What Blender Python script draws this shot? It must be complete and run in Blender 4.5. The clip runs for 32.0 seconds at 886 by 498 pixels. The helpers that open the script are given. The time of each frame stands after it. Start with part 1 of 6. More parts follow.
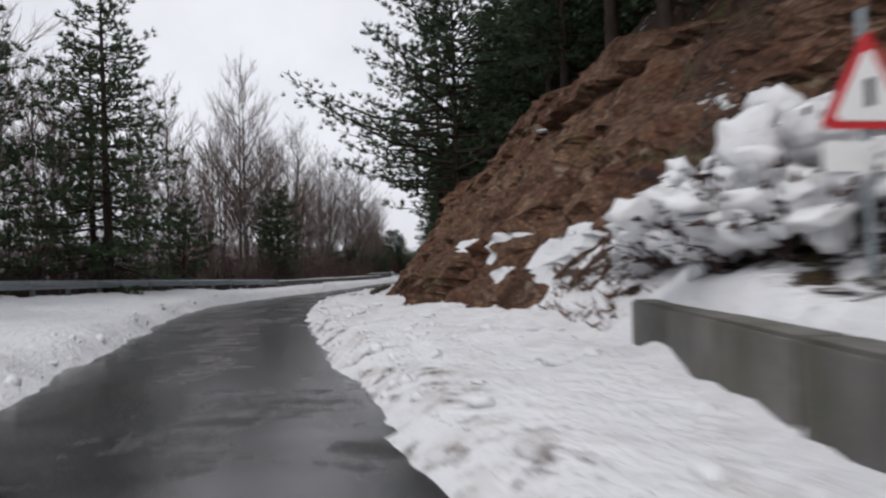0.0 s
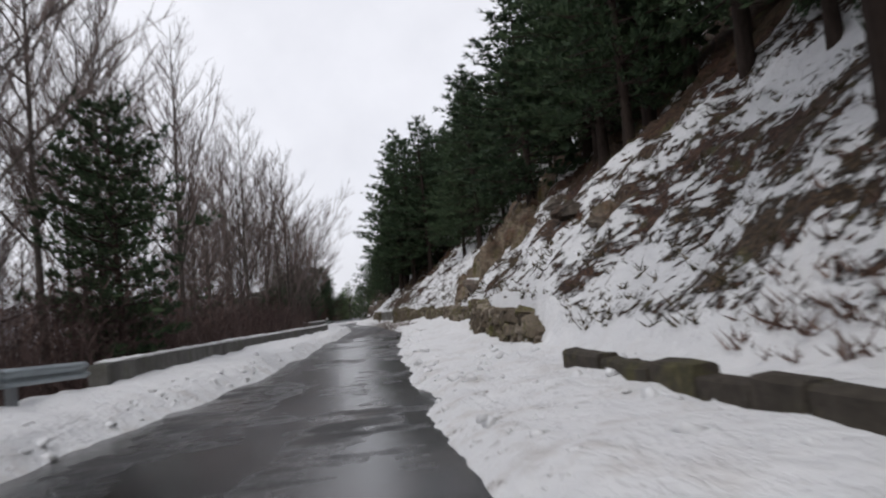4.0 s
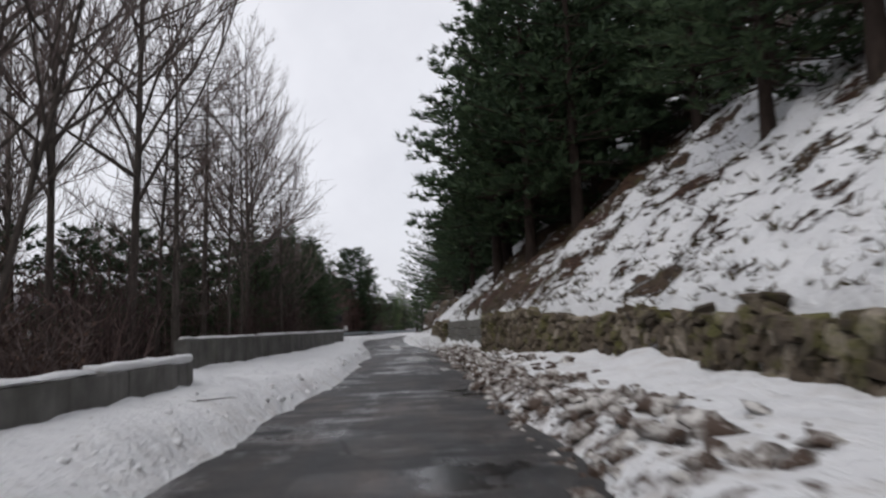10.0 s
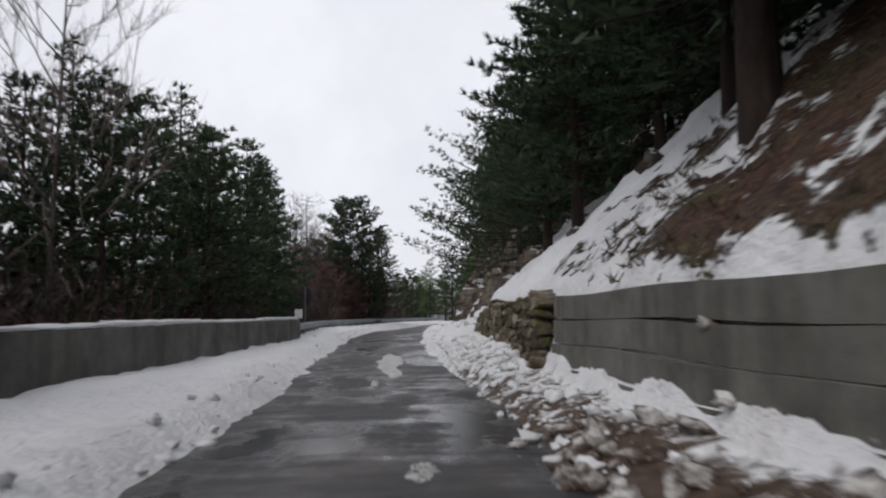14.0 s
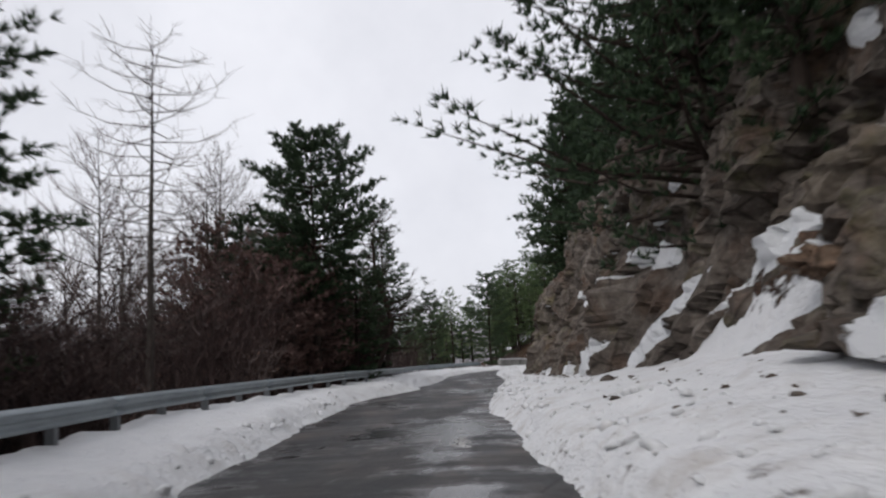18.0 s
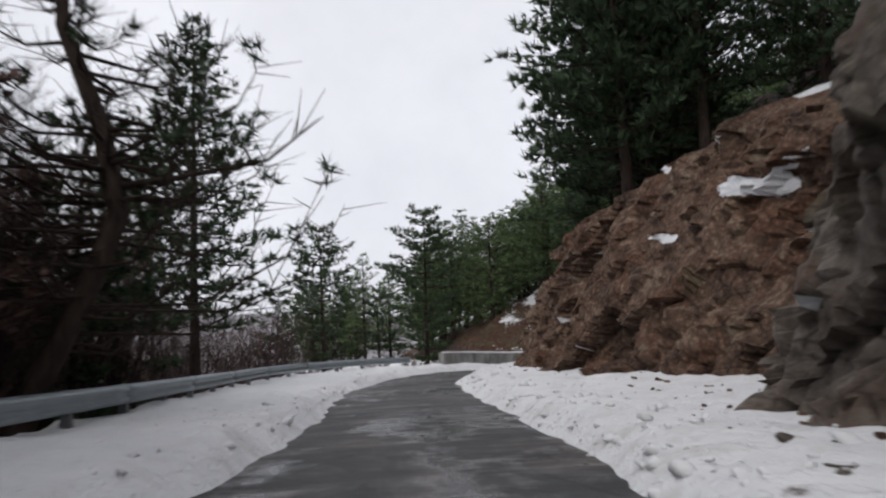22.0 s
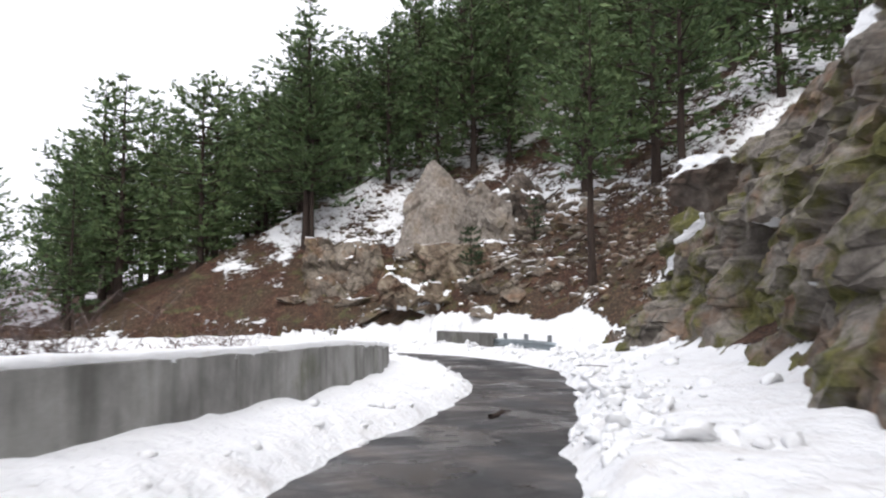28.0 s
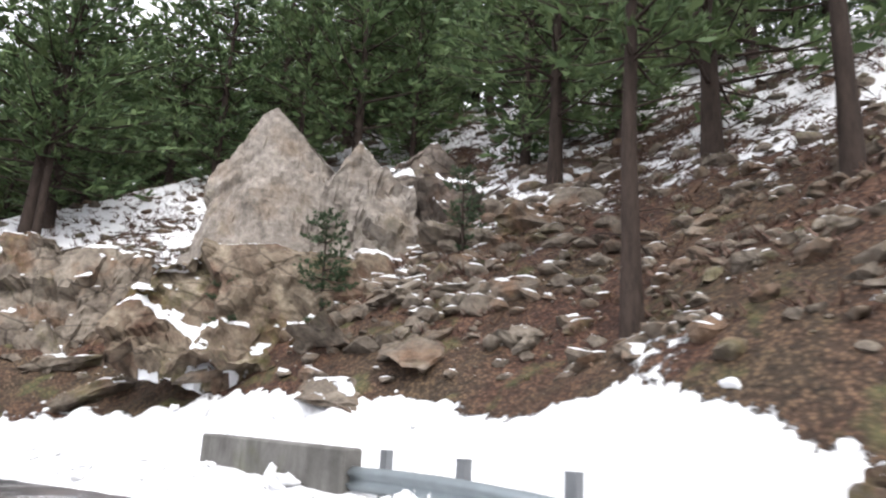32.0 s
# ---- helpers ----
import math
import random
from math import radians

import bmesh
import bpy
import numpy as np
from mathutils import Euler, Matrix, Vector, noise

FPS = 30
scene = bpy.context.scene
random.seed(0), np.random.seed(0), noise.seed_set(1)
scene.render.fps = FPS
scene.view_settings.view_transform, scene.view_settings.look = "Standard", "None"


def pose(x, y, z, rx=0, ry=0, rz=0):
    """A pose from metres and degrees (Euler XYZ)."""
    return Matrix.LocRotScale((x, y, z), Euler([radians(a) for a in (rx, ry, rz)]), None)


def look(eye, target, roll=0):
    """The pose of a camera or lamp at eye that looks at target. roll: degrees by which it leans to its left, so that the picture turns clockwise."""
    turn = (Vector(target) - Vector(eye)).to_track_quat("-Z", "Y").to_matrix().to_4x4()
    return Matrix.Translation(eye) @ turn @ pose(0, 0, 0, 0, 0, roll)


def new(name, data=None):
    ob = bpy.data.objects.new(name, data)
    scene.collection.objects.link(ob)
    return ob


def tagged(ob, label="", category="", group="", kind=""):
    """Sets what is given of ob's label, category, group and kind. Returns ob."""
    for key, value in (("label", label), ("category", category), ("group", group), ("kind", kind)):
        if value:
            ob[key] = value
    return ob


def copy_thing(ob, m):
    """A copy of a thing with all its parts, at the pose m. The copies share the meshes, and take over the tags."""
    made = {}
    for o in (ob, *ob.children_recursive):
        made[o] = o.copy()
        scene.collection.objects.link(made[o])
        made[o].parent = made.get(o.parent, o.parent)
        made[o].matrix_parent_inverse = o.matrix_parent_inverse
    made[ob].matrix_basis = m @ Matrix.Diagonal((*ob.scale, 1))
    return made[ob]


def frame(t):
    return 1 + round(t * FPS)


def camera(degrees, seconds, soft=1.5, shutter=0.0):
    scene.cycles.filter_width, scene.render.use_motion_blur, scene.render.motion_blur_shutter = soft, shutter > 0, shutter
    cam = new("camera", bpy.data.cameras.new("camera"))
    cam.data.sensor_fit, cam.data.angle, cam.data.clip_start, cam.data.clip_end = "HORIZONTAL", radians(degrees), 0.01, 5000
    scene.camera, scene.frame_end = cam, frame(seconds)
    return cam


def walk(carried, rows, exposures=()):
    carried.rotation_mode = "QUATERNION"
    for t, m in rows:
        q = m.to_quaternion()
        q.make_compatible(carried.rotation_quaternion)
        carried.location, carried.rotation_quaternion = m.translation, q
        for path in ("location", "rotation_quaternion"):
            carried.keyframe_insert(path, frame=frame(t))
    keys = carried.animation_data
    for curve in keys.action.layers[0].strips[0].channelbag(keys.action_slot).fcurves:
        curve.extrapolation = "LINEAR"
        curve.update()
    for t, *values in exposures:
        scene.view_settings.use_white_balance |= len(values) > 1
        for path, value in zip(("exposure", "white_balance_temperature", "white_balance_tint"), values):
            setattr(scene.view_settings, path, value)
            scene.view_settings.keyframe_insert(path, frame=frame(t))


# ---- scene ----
cam = camera(64.9, 32.0, 2.2, 0.4)
PATH = [
    (0, (0.0, 0.0, 1.25), (0.002, 1.999, 1.313), -1.5),
    (0.5, (-1.061, 4.132, 1.25), (-1.155, 6.127, 1.35), -4.3),
    (1, (-2.123, 8.145, 1.25), (-2.293, 10.136, 1.345), -4.6),
    (1.5, (-3.184, 11.923, 1.25), (-3.325, 13.916, 1.348), -6.7),
    (2, (-4.128, 16.055, 1.25), (-4.25, 18.046, 1.399), -5.5),
    (2.5, (-5.074, 20.19, 1.25), (-5.151, 22.188, 1.294), -5.3),
    (3, (-5.661, 24.2, 1.25), (-5.635, 26.198, 1.35), -5.4),
    (3.5, (-6.014, 28.332, 1.25), (-5.833, 30.316, 1.426), -6.2),
    (5.5, (-6.247, 43.086, 1.25), (-5.857, 45.044, 1.357), -4.0),
    (6, (-6.25, 47.221, 1.25), (-5.938, 49.195, 1.332), -2.3),
    (6.5, (-6.132, 51.117, 1.25), (-5.784, 53.082, 1.383), -2.3),
    (7, (-6.014, 55.249, 1.25), (-5.71, 57.219, 1.405), -2.3),
    (7.5, (-5.778, 59.026, 1.25), (-5.466, 60.997, 1.384), -3.8),
    (8, (-5.542, 63.158, 1.25), (-5.125, 65.112, 1.349), -3.7),
    (8.5, (-5.187, 67.172, 1.25), (-4.692, 69.1, 1.444), -3.5),
    (9, (-4.952, 70.95, 1.25), (-4.641, 72.918, 1.426), -2.0),
    (9.5, (-4.594, 74.96, 1.25), (-4.389, 76.942, 1.415), -1.1),
    (10, (-4.476, 78.738, 1.25), (-4.379, 80.723, 1.47), -2.1),
    (10.5, (-4.355, 82.394, 1.25), (-4.407, 84.37, 1.554), -1.4),
    (11, (-4.241, 85.586, 1.25), (-4.191, 87.565, 1.534), -0.0),
    (11.5, (-4.238, 89.124, 1.25), (-4.278, 91.101, 1.55), 0.0),
    (12, (-4.238, 92.784, 1.25), (-4.287, 94.769, 1.492), -0.6),
    (12.5, (-4.238, 96.326, 1.25), (-4.253, 98.312, 1.487), -0.3),
    (13, (-4.121, 99.16, 1.25), (-4.122, 101.153, 1.417), -2.3),
    (13.5, (-4.121, 102.938, 1.25), (-4.113, 104.928, 1.448), -2.8),
    (14, (-4.236, 106.476, 1.25), (-4.225, 108.468, 1.435), -1.2),
    (14.5, (-4.354, 110.372, 1.25), (-4.386, 112.358, 1.484), -1.7),
    (15, (-4.593, 114.153, 1.25), (-4.657, 116.146, 1.409), -0.4),
    (15.5, (-4.947, 118.049, 1.25), (-5.05, 120.046, 1.27), -0.4),
    (17.5, (-5.992, 132.884, 1.25), (-6.043, 134.853, 1.597), -3.0),
    (18, (-6.167, 136.39, 1.25), (-6.178, 138.366, 1.56), -3.4),
    (18.5, (-6.445, 140.041, 1.25), (-6.422, 142.021, 1.534), -3.0),
    (19, (-6.62, 143.687, 1.25), (-6.575, 145.662, 1.557), -2.4),
    (19.5, (-6.698, 147.295, 1.25), (-6.622, 149.277, 1.507), -2.1),
    (20, (-6.722, 150.897, 1.25), (-6.568, 152.871, 1.533), -1.6),
    (20.5, (-6.596, 154.454, 1.25), (-6.457, 156.41, 1.644), -1.8),
    (21, (-6.467, 157.823, 1.25), (-6.288, 159.783, 1.607), -1.2),
    (21.5, (-6.278, 160.98, 1.25), (-6.095, 162.948, 1.562), -1.4),
    (22, (-5.992, 164.289, 1.25), (-5.766, 166.257, 1.524), -2.4),
    (22.5, (-5.656, 167.549, 1.25), (-5.37, 169.516, 1.47), -3.5),
    (23, (-5.368, 170.669, 1.25), (-5.159, 172.653, 1.396), -3.3),
    (23.5, (-5.129, 173.828, 1.25), (-4.821, 175.799, 1.382), -1.8),
    (24, (-4.983, 176.827, 1.25), (-4.672, 178.796, 1.409), -0.8),
    (24.5, (-4.886, 179.775, 1.25), (-4.528, 181.737, 1.395), 0.8),
    (25, (-4.742, 182.782, 1.25), (-4.421, 184.739, 1.509), -4.0),
    (25.5, (-4.496, 185.784, 1.25), (-3.756, 187.629, 1.475), -5.7),
    (27.5, (-1.327, 196.357, 1.25), (-0.347, 198.081, 1.508), -1.0),
    (28, (-0.088, 198.634, 1.185), (0.912, 200.358, 1.356), -0.5),
    (28.5, (1.35, 200.924, 1.089), (2.397, 202.614, 1.31), 1.2),
    (29, (2.75, 202.847, 0.989), (3.882, 204.464, 1.311), 1.8),
    (29.5, (4.199, 204.643, 0.897), (5.419, 206.178, 1.29), 1.5),
    (30, (5.555, 206.448, 0.78), (6.779, 207.995, 1.105), 1.3),
    (30.5, (6.997, 208.275, 0.67), (8.294, 209.768, 0.968), 1.6),
    (31, (8.262, 210.043, 0.651), (9.577, 211.512, 0.991), 2.0),
    (31.5, (9.617, 211.884, 0.623), (10.879, 213.383, 1.021), 2.9),
    (32, (10.368, 213.683, 0.561), (11.599, 215.18, 1.051), 3.1),
]
walk(cam, [(t, look(eye, target, roll)) for t, eye, target, roll in PATH],
     [(0, 0.03), (1, 0.12), (3, 0.12), (6, 0.05), (10, 0.0), (13, 0.06), (15, 0.1), (19, 0.02), (20, 0.12), (21, 0.06), (24, 0.06), (25, 0.2), (26, 0.36), (28, 1.04), (29, 1.42), (30, 1.56), (31, 1.3), (32, 1.65)])

# ---- sky and light: overcast winter day ----
world = bpy.data.worlds.new("world")
scene.world = world
world.use_nodes = True
wn = world.node_tree
wn.nodes.clear()
sky = wn.nodes.new("ShaderNodeTexSky")
sky.sky_type = "NISHITA"
sky.sun_disc = False
SUN_EL, SUN_ROT = radians(48), radians(200)
sky.sun_elevation, sky.sun_rotation = SUN_EL, SUN_ROT
sky.air_density, sky.dust_density = 1.0, 4.0
# cloud cover: the sky's own colour washed out to a bright, even grey
hsv = wn.nodes.new("ShaderNodeHueSaturation")
hsv.inputs["Saturation"].default_value = 0.25
mixw = wn.nodes.new("ShaderNodeMixRGB")
mixw.inputs[0].default_value = 0.72
mixw.inputs[2].default_value = (8.9, 8.95, 9.6, 1)
bgn = wn.nodes.new("ShaderNodeBackground")
bgn.inputs["Strength"].default_value = 0.112
wout = wn.nodes.new("ShaderNodeOutputWorld")
wn.links.new(sky.outputs[0], hsv.inputs["Color"])
wn.links.new(hsv.outputs[0], mixw.inputs[1])
cloud = wn.nodes.new("ShaderNodeTexNoise")
cloud.inputs["Scale"].default_value, cloud.inputs["Detail"].default_value, cloud.inputs["Roughness"].default_value = 2.2, 6.0, 0.6
shade = wn.nodes.new("ShaderNodeValToRGB")
shade.color_ramp.elements[0].position, shade.color_ramp.elements[0].color = 0.3, (0.87, 0.875, 0.89, 1)
shade.color_ramp.elements[1].position, shade.color_ramp.elements[1].color = 0.68, (1.08, 1.08, 1.08, 1)
gathered = wn.nodes.new("ShaderNodeMixRGB")
gathered.blend_type, gathered.inputs[0].default_value = "MULTIPLY", 1.0
wn.links.new(cloud.outputs["Fac"], shade.inputs[0])
wn.links.new(mixw.outputs[0], gathered.inputs[1])
wn.links.new(shade.outputs[0], gathered.inputs[2])
wn.links.new(gathered.outputs[0], bgn.inputs["Color"])
wn.links.new(bgn.outputs[0], wout.inputs["Surface"])
sun = new("sun", bpy.data.lights.new("sun", "SUN"))
sun.data.energy, sun.data.angle, sun.data.color = 0.7, radians(25), (1.0, 0.97, 0.93)
sun.matrix_world = look((-40, -30, 90), (0, 40, 0))


# ---- materials ----
class Mat:
    """Small builder for a node material."""

    def __init__(self, name, rough=0.8, spec=0.3):
        self.m = bpy.data.materials.new(name)
        self.m.use_nodes = True
        self.t = self.m.node_tree
        self.t.nodes.clear()
        self.out = self.add("ShaderNodeOutputMaterial")
        self.b = self.add("ShaderNodeBsdfPrincipled")
        self.b.inputs["Roughness"].default_value = rough
        self.b.inputs["Specular IOR Level"].default_value = spec
        self.link(self.b.outputs[0], self.out.inputs["Surface"])
        geo = self.add("ShaderNodeTexCoord")
        self.co = geo.outputs["Object"]

    def add(self, kind):
        return self.t.nodes.new(kind)

    def link(self, a, b):
        self.t.links.new(a, b)

    def world_co(self):
        self.co = self.add("ShaderNodeNewGeometry").outputs["Position"]

    def noise(self, scale, detail=4.0, rough=0.55, stretch=None, distort=0.0, turn=None):
        n = self.add("ShaderNodeTexNoise")
        n.inputs["Scale"].default_value, n.inputs["Detail"].default_value = scale, detail
        n.inputs["Roughness"].default_value, n.inputs["Distortion"].default_value = rough, distort
        if stretch:
            mp = self.add("ShaderNodeMapping")
            mp.inputs["Scale"].default_value = stretch
            if turn:
                mp.vector_type, mp.inputs["Rotation"].default_value = "TEXTURE", turn
                mp.inputs["Scale"].default_value = [1 / q for q in stretch]
            self.link(self.co, mp.inputs[0])
            self.link(mp.outputs[0], n.inputs["Vector"])
        else:
            self.link(self.co, n.inputs["Vector"])
        return n.outputs["Fac"]

    def voronoi(self, scale, feature="F1", stretch=None):
        n = self.add("ShaderNodeTexVoronoi")
        n.feature = feature
        n.inputs["Scale"].default_value = scale
        if stretch:
            mp = self.add("ShaderNodeMapping")
            mp.inputs["Scale"].default_value = stretch
            self.link(self.co, mp.inputs[0])
            self.link(mp.outputs[0], n.inputs["Vector"])
        else:
            self.link(self.co, n.inputs["Vector"])
        return n.outputs["Distance"]

    def ramp(self, fac, stops):
        r = self.add("ShaderNodeValToRGB")
        e = r.color_ramp.elements
        while len(e) < len(stops):
            e.new(0.5)
        for el, (p, c) in zip(e, stops):
            el.position = p
            el.color = (*c, 1) if len(c) == 3 else c
        self.link(fac, r.inputs[0])
        return r.outputs[0]

    def mix(self, fac, a, b, mode="MIX"):
        n = self.add("ShaderNodeMixRGB")
        n.blend_type = mode
        for sock, v in zip(n.inputs, (fac, a, b)):
            if isinstance(v, (int, float)):
                sock.default_value = v
            elif isinstance(v, tuple):
                sock.default_value = (*v, 1)
            else:
                self.link(v, sock)
        return n.outputs[0]

    def math(self, op, a, b=0.0, clamp=False):
        n = self.add("ShaderNodeMath")
        n.operation, n.use_clamp = op, clamp
        for sock, v in zip(n.inputs, (a, b)):
            if isinstance(v, (int, float)):
                sock.default_value = v
            else:
                self.link(v, sock)
        return n.outputs[0]

    def attr(self, name):
        n = self.add("ShaderNodeAttribute")
        n.attribute_name = name
        return n.outputs["Fac"]

    def rand(self):
        return self.add("ShaderNodeObjectInfo").outputs["Random"]

    def island(self):
        return self.add("ShaderNodeNewGeometry").outputs["Random Per Island"]

    def color(self, c):
        if isinstance(c, tuple):
            self.b.inputs["Base Color"].default_value = (*c, 1)
        else:
            self.link(c, self.b.inputs["Base Color"])
        return self

    def rough(self, f):
        self.link(f, self.b.inputs["Roughness"])

    def bump(self, f, strength=0.5, dist=0.02):
        n = self.add("ShaderNodeBump")
        n.inputs["Strength"].default_value, n.inputs["Distance"].default_value = strength, dist
        self.link(f, n.inputs["Height"])
        self.link(n.outputs[0], self.b.inputs["Normal"])


def grey(v, tint=(1, 1, 1)):
    return (v * tint[0], v * tint[1], v * tint[2])


def make_ground():
    m = Mat("snowy_ground", 0.75, 0.2)
    m.world_co()
    big, fine = m.noise(0.5, 5), m.noise(7, 6, 0.65)
    leaf = m.voronoi(14)
    litter = m.ramp(m.noise(3.2, 8, 0.72), [(0.3, (0.028, 0.016, 0.012)), (0.48, (0.08, 0.044, 0.031)), (0.6, (0.14, 0.086, 0.06)), (0.78, (0.27, 0.19, 0.14))])
    litter = m.mix(m.ramp(big, [(0.42, (0, 0, 0)), (0.62, (0.85, 0.85, 0.85))]), litter, m.ramp(fine, [(0.3, (0.03, 0.028, 0.02)), (0.7, (0.15, 0.115, 0.075))]))
    litter = m.mix(0.85, litter, m.ramp(leaf, [(0.0, (1.5, 1.3, 1.15)), (0.35, (0.8, 0.7, 0.64)), (0.65, (0.25, 0.21, 0.2))]), "MULTIPLY")
    grass = m.ramp(fine, [(0.35, (0.03, 0.04, 0.015)), (0.65, (0.12, 0.12, 0.05))])
    litter = m.mix(m.ramp(m.noise(1.1, 3), [(0.58, (0, 0, 0)), (0.68, (0.6, 0.6, 0.6))]), litter, grass)
    snow = m.mix(m.noise(2.2, 5), (0.66, 0.67, 0.69), (0.8, 0.8, 0.81))
    dirt = m.ramp(m.noise(1.7, 6, 0.65), [(0.5, (0, 0, 0)), (0.75, (1, 1, 1))])
    snow = m.mix(m.math("MULTIPLY", dirt, m.attr("dirt")), snow, (0.34, 0.285, 0.235))
    mud = m.ramp(m.math("ADD", m.noise(2.8, 7, 0.7), m.math("MULTIPLY", m.attr("dirt"), 0.5)), [(0.88, (0, 0, 0)), (0.98, (1, 1, 1))])
    snow = m.mix(mud, snow, m.ramp(fine, [(0.3, (0.03, 0.021, 0.017)), (0.7, (0.13, 0.088, 0.065))]))
    specks = m.math("MULTIPLY", m.ramp(m.noise(11, 5, 0.75), [(0.62, (0, 0, 0)), (0.68, (1, 1, 1))]), m.ramp(m.noise(0.8, 4, 0.6), [(0.4, (0.05, 0.05, 0.05)), (0.62, (0.9, 0.9, 0.9))]))
    snow = m.mix(specks, snow, (0.16, 0.12, 0.095))
    # where the snow has stayed: the amount, broken up by two sizes of noise
    edge = m.math("ADD", m.math("MULTIPLY", m.noise(0.5, 7, 0.62, (1.0, 0.8, 1.3)), 0.62), m.math("MULTIPLY", m.noise(2.6, 6, 0.66, (0.7, 1.5, 2.0)), 0.38))
    fac = m.math("ADD", m.attr("snow"), edge)
    mask = m.ramp(fac, [(0.97, (0, 0, 0)), (1.01, (1, 1, 1))])
    m.color(m.mix(mask, litter, snow))
    h = m.math("ADD", m.math("MULTIPLY", m.noise(5, 6, 0.6), 0.6), m.math("MULTIPLY", mask, 0.9))
    h = m.math("ADD", h, m.math("MULTIPLY", m.noise(1.7, 5, 0.6), 1.3))
    m.bump(m.math("ADD", h, m.math("MULTIPLY", m.noise(16, 4), 0.35)), 0.95, 0.12)
    return m.m


def make_asphalt():
    """Old patched asphalt under a broken film of meltwater."""
    m = Mat("wet_asphalt", 0.5, 0.5)
    m.world_co()
    grain = m.noise(70, 3)
    broad = m.noise(0.42, 6, 0.62, (1.3, 0.55, 1))
    band = m.noise(1.0, 6, 0.62, (0.5, 1.7, 1))
    wet = m.ramp(m.math("ADD", m.math("ADD", broad, m.attr("wet")), m.math("MULTIPLY", m.math("SUBTRACT", band, 0.5), 0.5)), [(0.88, (0, 0, 0)), (0.98, (1, 1, 1))])
    base = m.ramp(grain, [(0.3, (0.02, 0.02, 0.022)), (0.7, (0.062, 0.062, 0.065))])
    mud = m.ramp(m.noise(0.9, 7, 0.72, (1.4, 0.5, 1)), [(0.42, (0, 0, 0)), (0.7, (1, 1, 1))])
    base = m.mix(m.math("MULTIPLY", mud, m.math("SUBTRACT", 0.95, m.attr("wet"))), base, (0.125, 0.094, 0.076))
    cell = m.noise(0.55, 3, 0.5, (0.8, 0.6, 1), 1.2)
    patch = m.ramp(cell, [(0.44, (0.42, 0.42, 0.44)), (0.455, (1, 1, 1)), (0.56, (1, 1, 1)), (0.57, (1.5, 1.5, 1.5))])
    base = m.mix(0.85, base, patch, "MULTIPLY")
    streak = m.ramp(band, [(0.42, (0.35, 0.35, 0.36)), (0.58, (1.3, 1.3, 1.3))])
    base = m.mix(0.8, base, streak, "MULTIPLY")
    crack = m.ramp(m.voronoi(0.75, "DISTANCE_TO_EDGE"), [(0.0, (0.15, 0.15, 0.15)), (0.025, (1, 1, 1))])
    base = m.mix(m.ramp(m.noise(0.3, 2), [(0.46, (0, 0, 0)), (0.52, (1, 1, 1))]), base, m.mix(1.0, base, crack, "MULTIPLY"))
    grit = m.ramp(m.noise(18, 4, 0.8), [(0.7, (0, 0, 0)), (0.74, (0.6, 0.6, 0.6))])
    base = m.mix(grit, base, (0.3, 0.28, 0.27))
    m.color(m.mix(wet, base, m.mix(1.0, base, (0.55, 0.55, 0.58), "MULTIPLY")))
    rough = m.math("ADD", m.math("MULTIPLY", wet, -0.44), m.math("ADD", 0.52, m.math("MULTIPLY", grain, 0.12)))
    m.rough(m.math("ADD", rough, m.math("MULTIPLY", m.noise(2.5, 5, 0.6), 0.12)))
    dry = m.math("SUBTRACT", 1.0, m.math("MULTIPLY", wet, 0.85))
    m.bump(m.math("MULTIPLY", m.math("ADD", grain, m.math("MULTIPLY", m.noise(6, 5), 1.2)), dry), 0.6, 0.012)
    return m.m


def make_concrete(name, lo, hi, stain=(0.06, 0.06, 0.05), boards=False):
    m = Mat(name, 0.85, 0.25)
    m.world_co()
    n = m.noise(1.2, 7, 0.65)
    c = m.ramp(n, [(0.3, lo), (0.7, hi)])
    run = m.ramp(m.noise(2.2, 5, 0.6, (1, 1, 0.12)), [(0.46, (0, 0, 0)), (0.7, (1, 1, 1))])
    c = m.mix(m.math("MULTIPLY", run, 0.7), c, stain)
    moss = m.ramp(m.noise(0.7, 6, 0.7), [(0.55, (0, 0, 0)), (0.7, (0.6, 0.6, 0.6))])
    c = m.mix(moss, c, (0.09, 0.095, 0.05))
    m.color(m.mix(0.35, c, m.ramp(m.noise(40, 4), [(0.3, (0.6, 0.6, 0.6)), (0.7, (1, 1, 1))]), "MULTIPLY"))
    h = m.math("ADD", m.noise(60, 3), m.math("MULTIPLY", n, 2.0))
    m.bump(h, 0.4, 0.012)
    return m.m


def make_stone(name, tones, moss=0.5, scale=1.0, by_island=True):
    m = Mat(name, 0.88, 0.25)
    m.world_co()
    n = m.noise(1.4 * scale, 8, 0.68)
    f = m.noise(9 * scale, 6, 0.7)
    r = m.math("ADD", m.math("MULTIPLY", m.island() if by_island else m.rand(), 0.5), m.math("MULTIPLY", n, 0.6))
    c = m.ramp(r, [(0.15, tones[0]), (0.42, tones[1]), (0.62, tones[2]), (0.85, tones[3])])
    c = m.mix(0.75, c, m.ramp(f, [(0.28, (0.3, 0.28, 0.27)), (0.66, (1.15, 1.12, 1.08))]), "MULTIPLY")
    mo = m.ramp(m.noise(0.9 * scale, 6, 0.7), [(0.5, (0, 0, 0)), (0.62, (moss, moss, moss))])
    c = m.mix(mo, c, m.ramp(f, [(0.3, (0.04, 0.045, 0.012)), (0.7, (0.17, 0.16, 0.05))]))
    m.color(c)
    m.bump(m.math("ADD", m.math("MULTIPLY", n, 1.4), f), 0.8, 0.05)
    return m.m


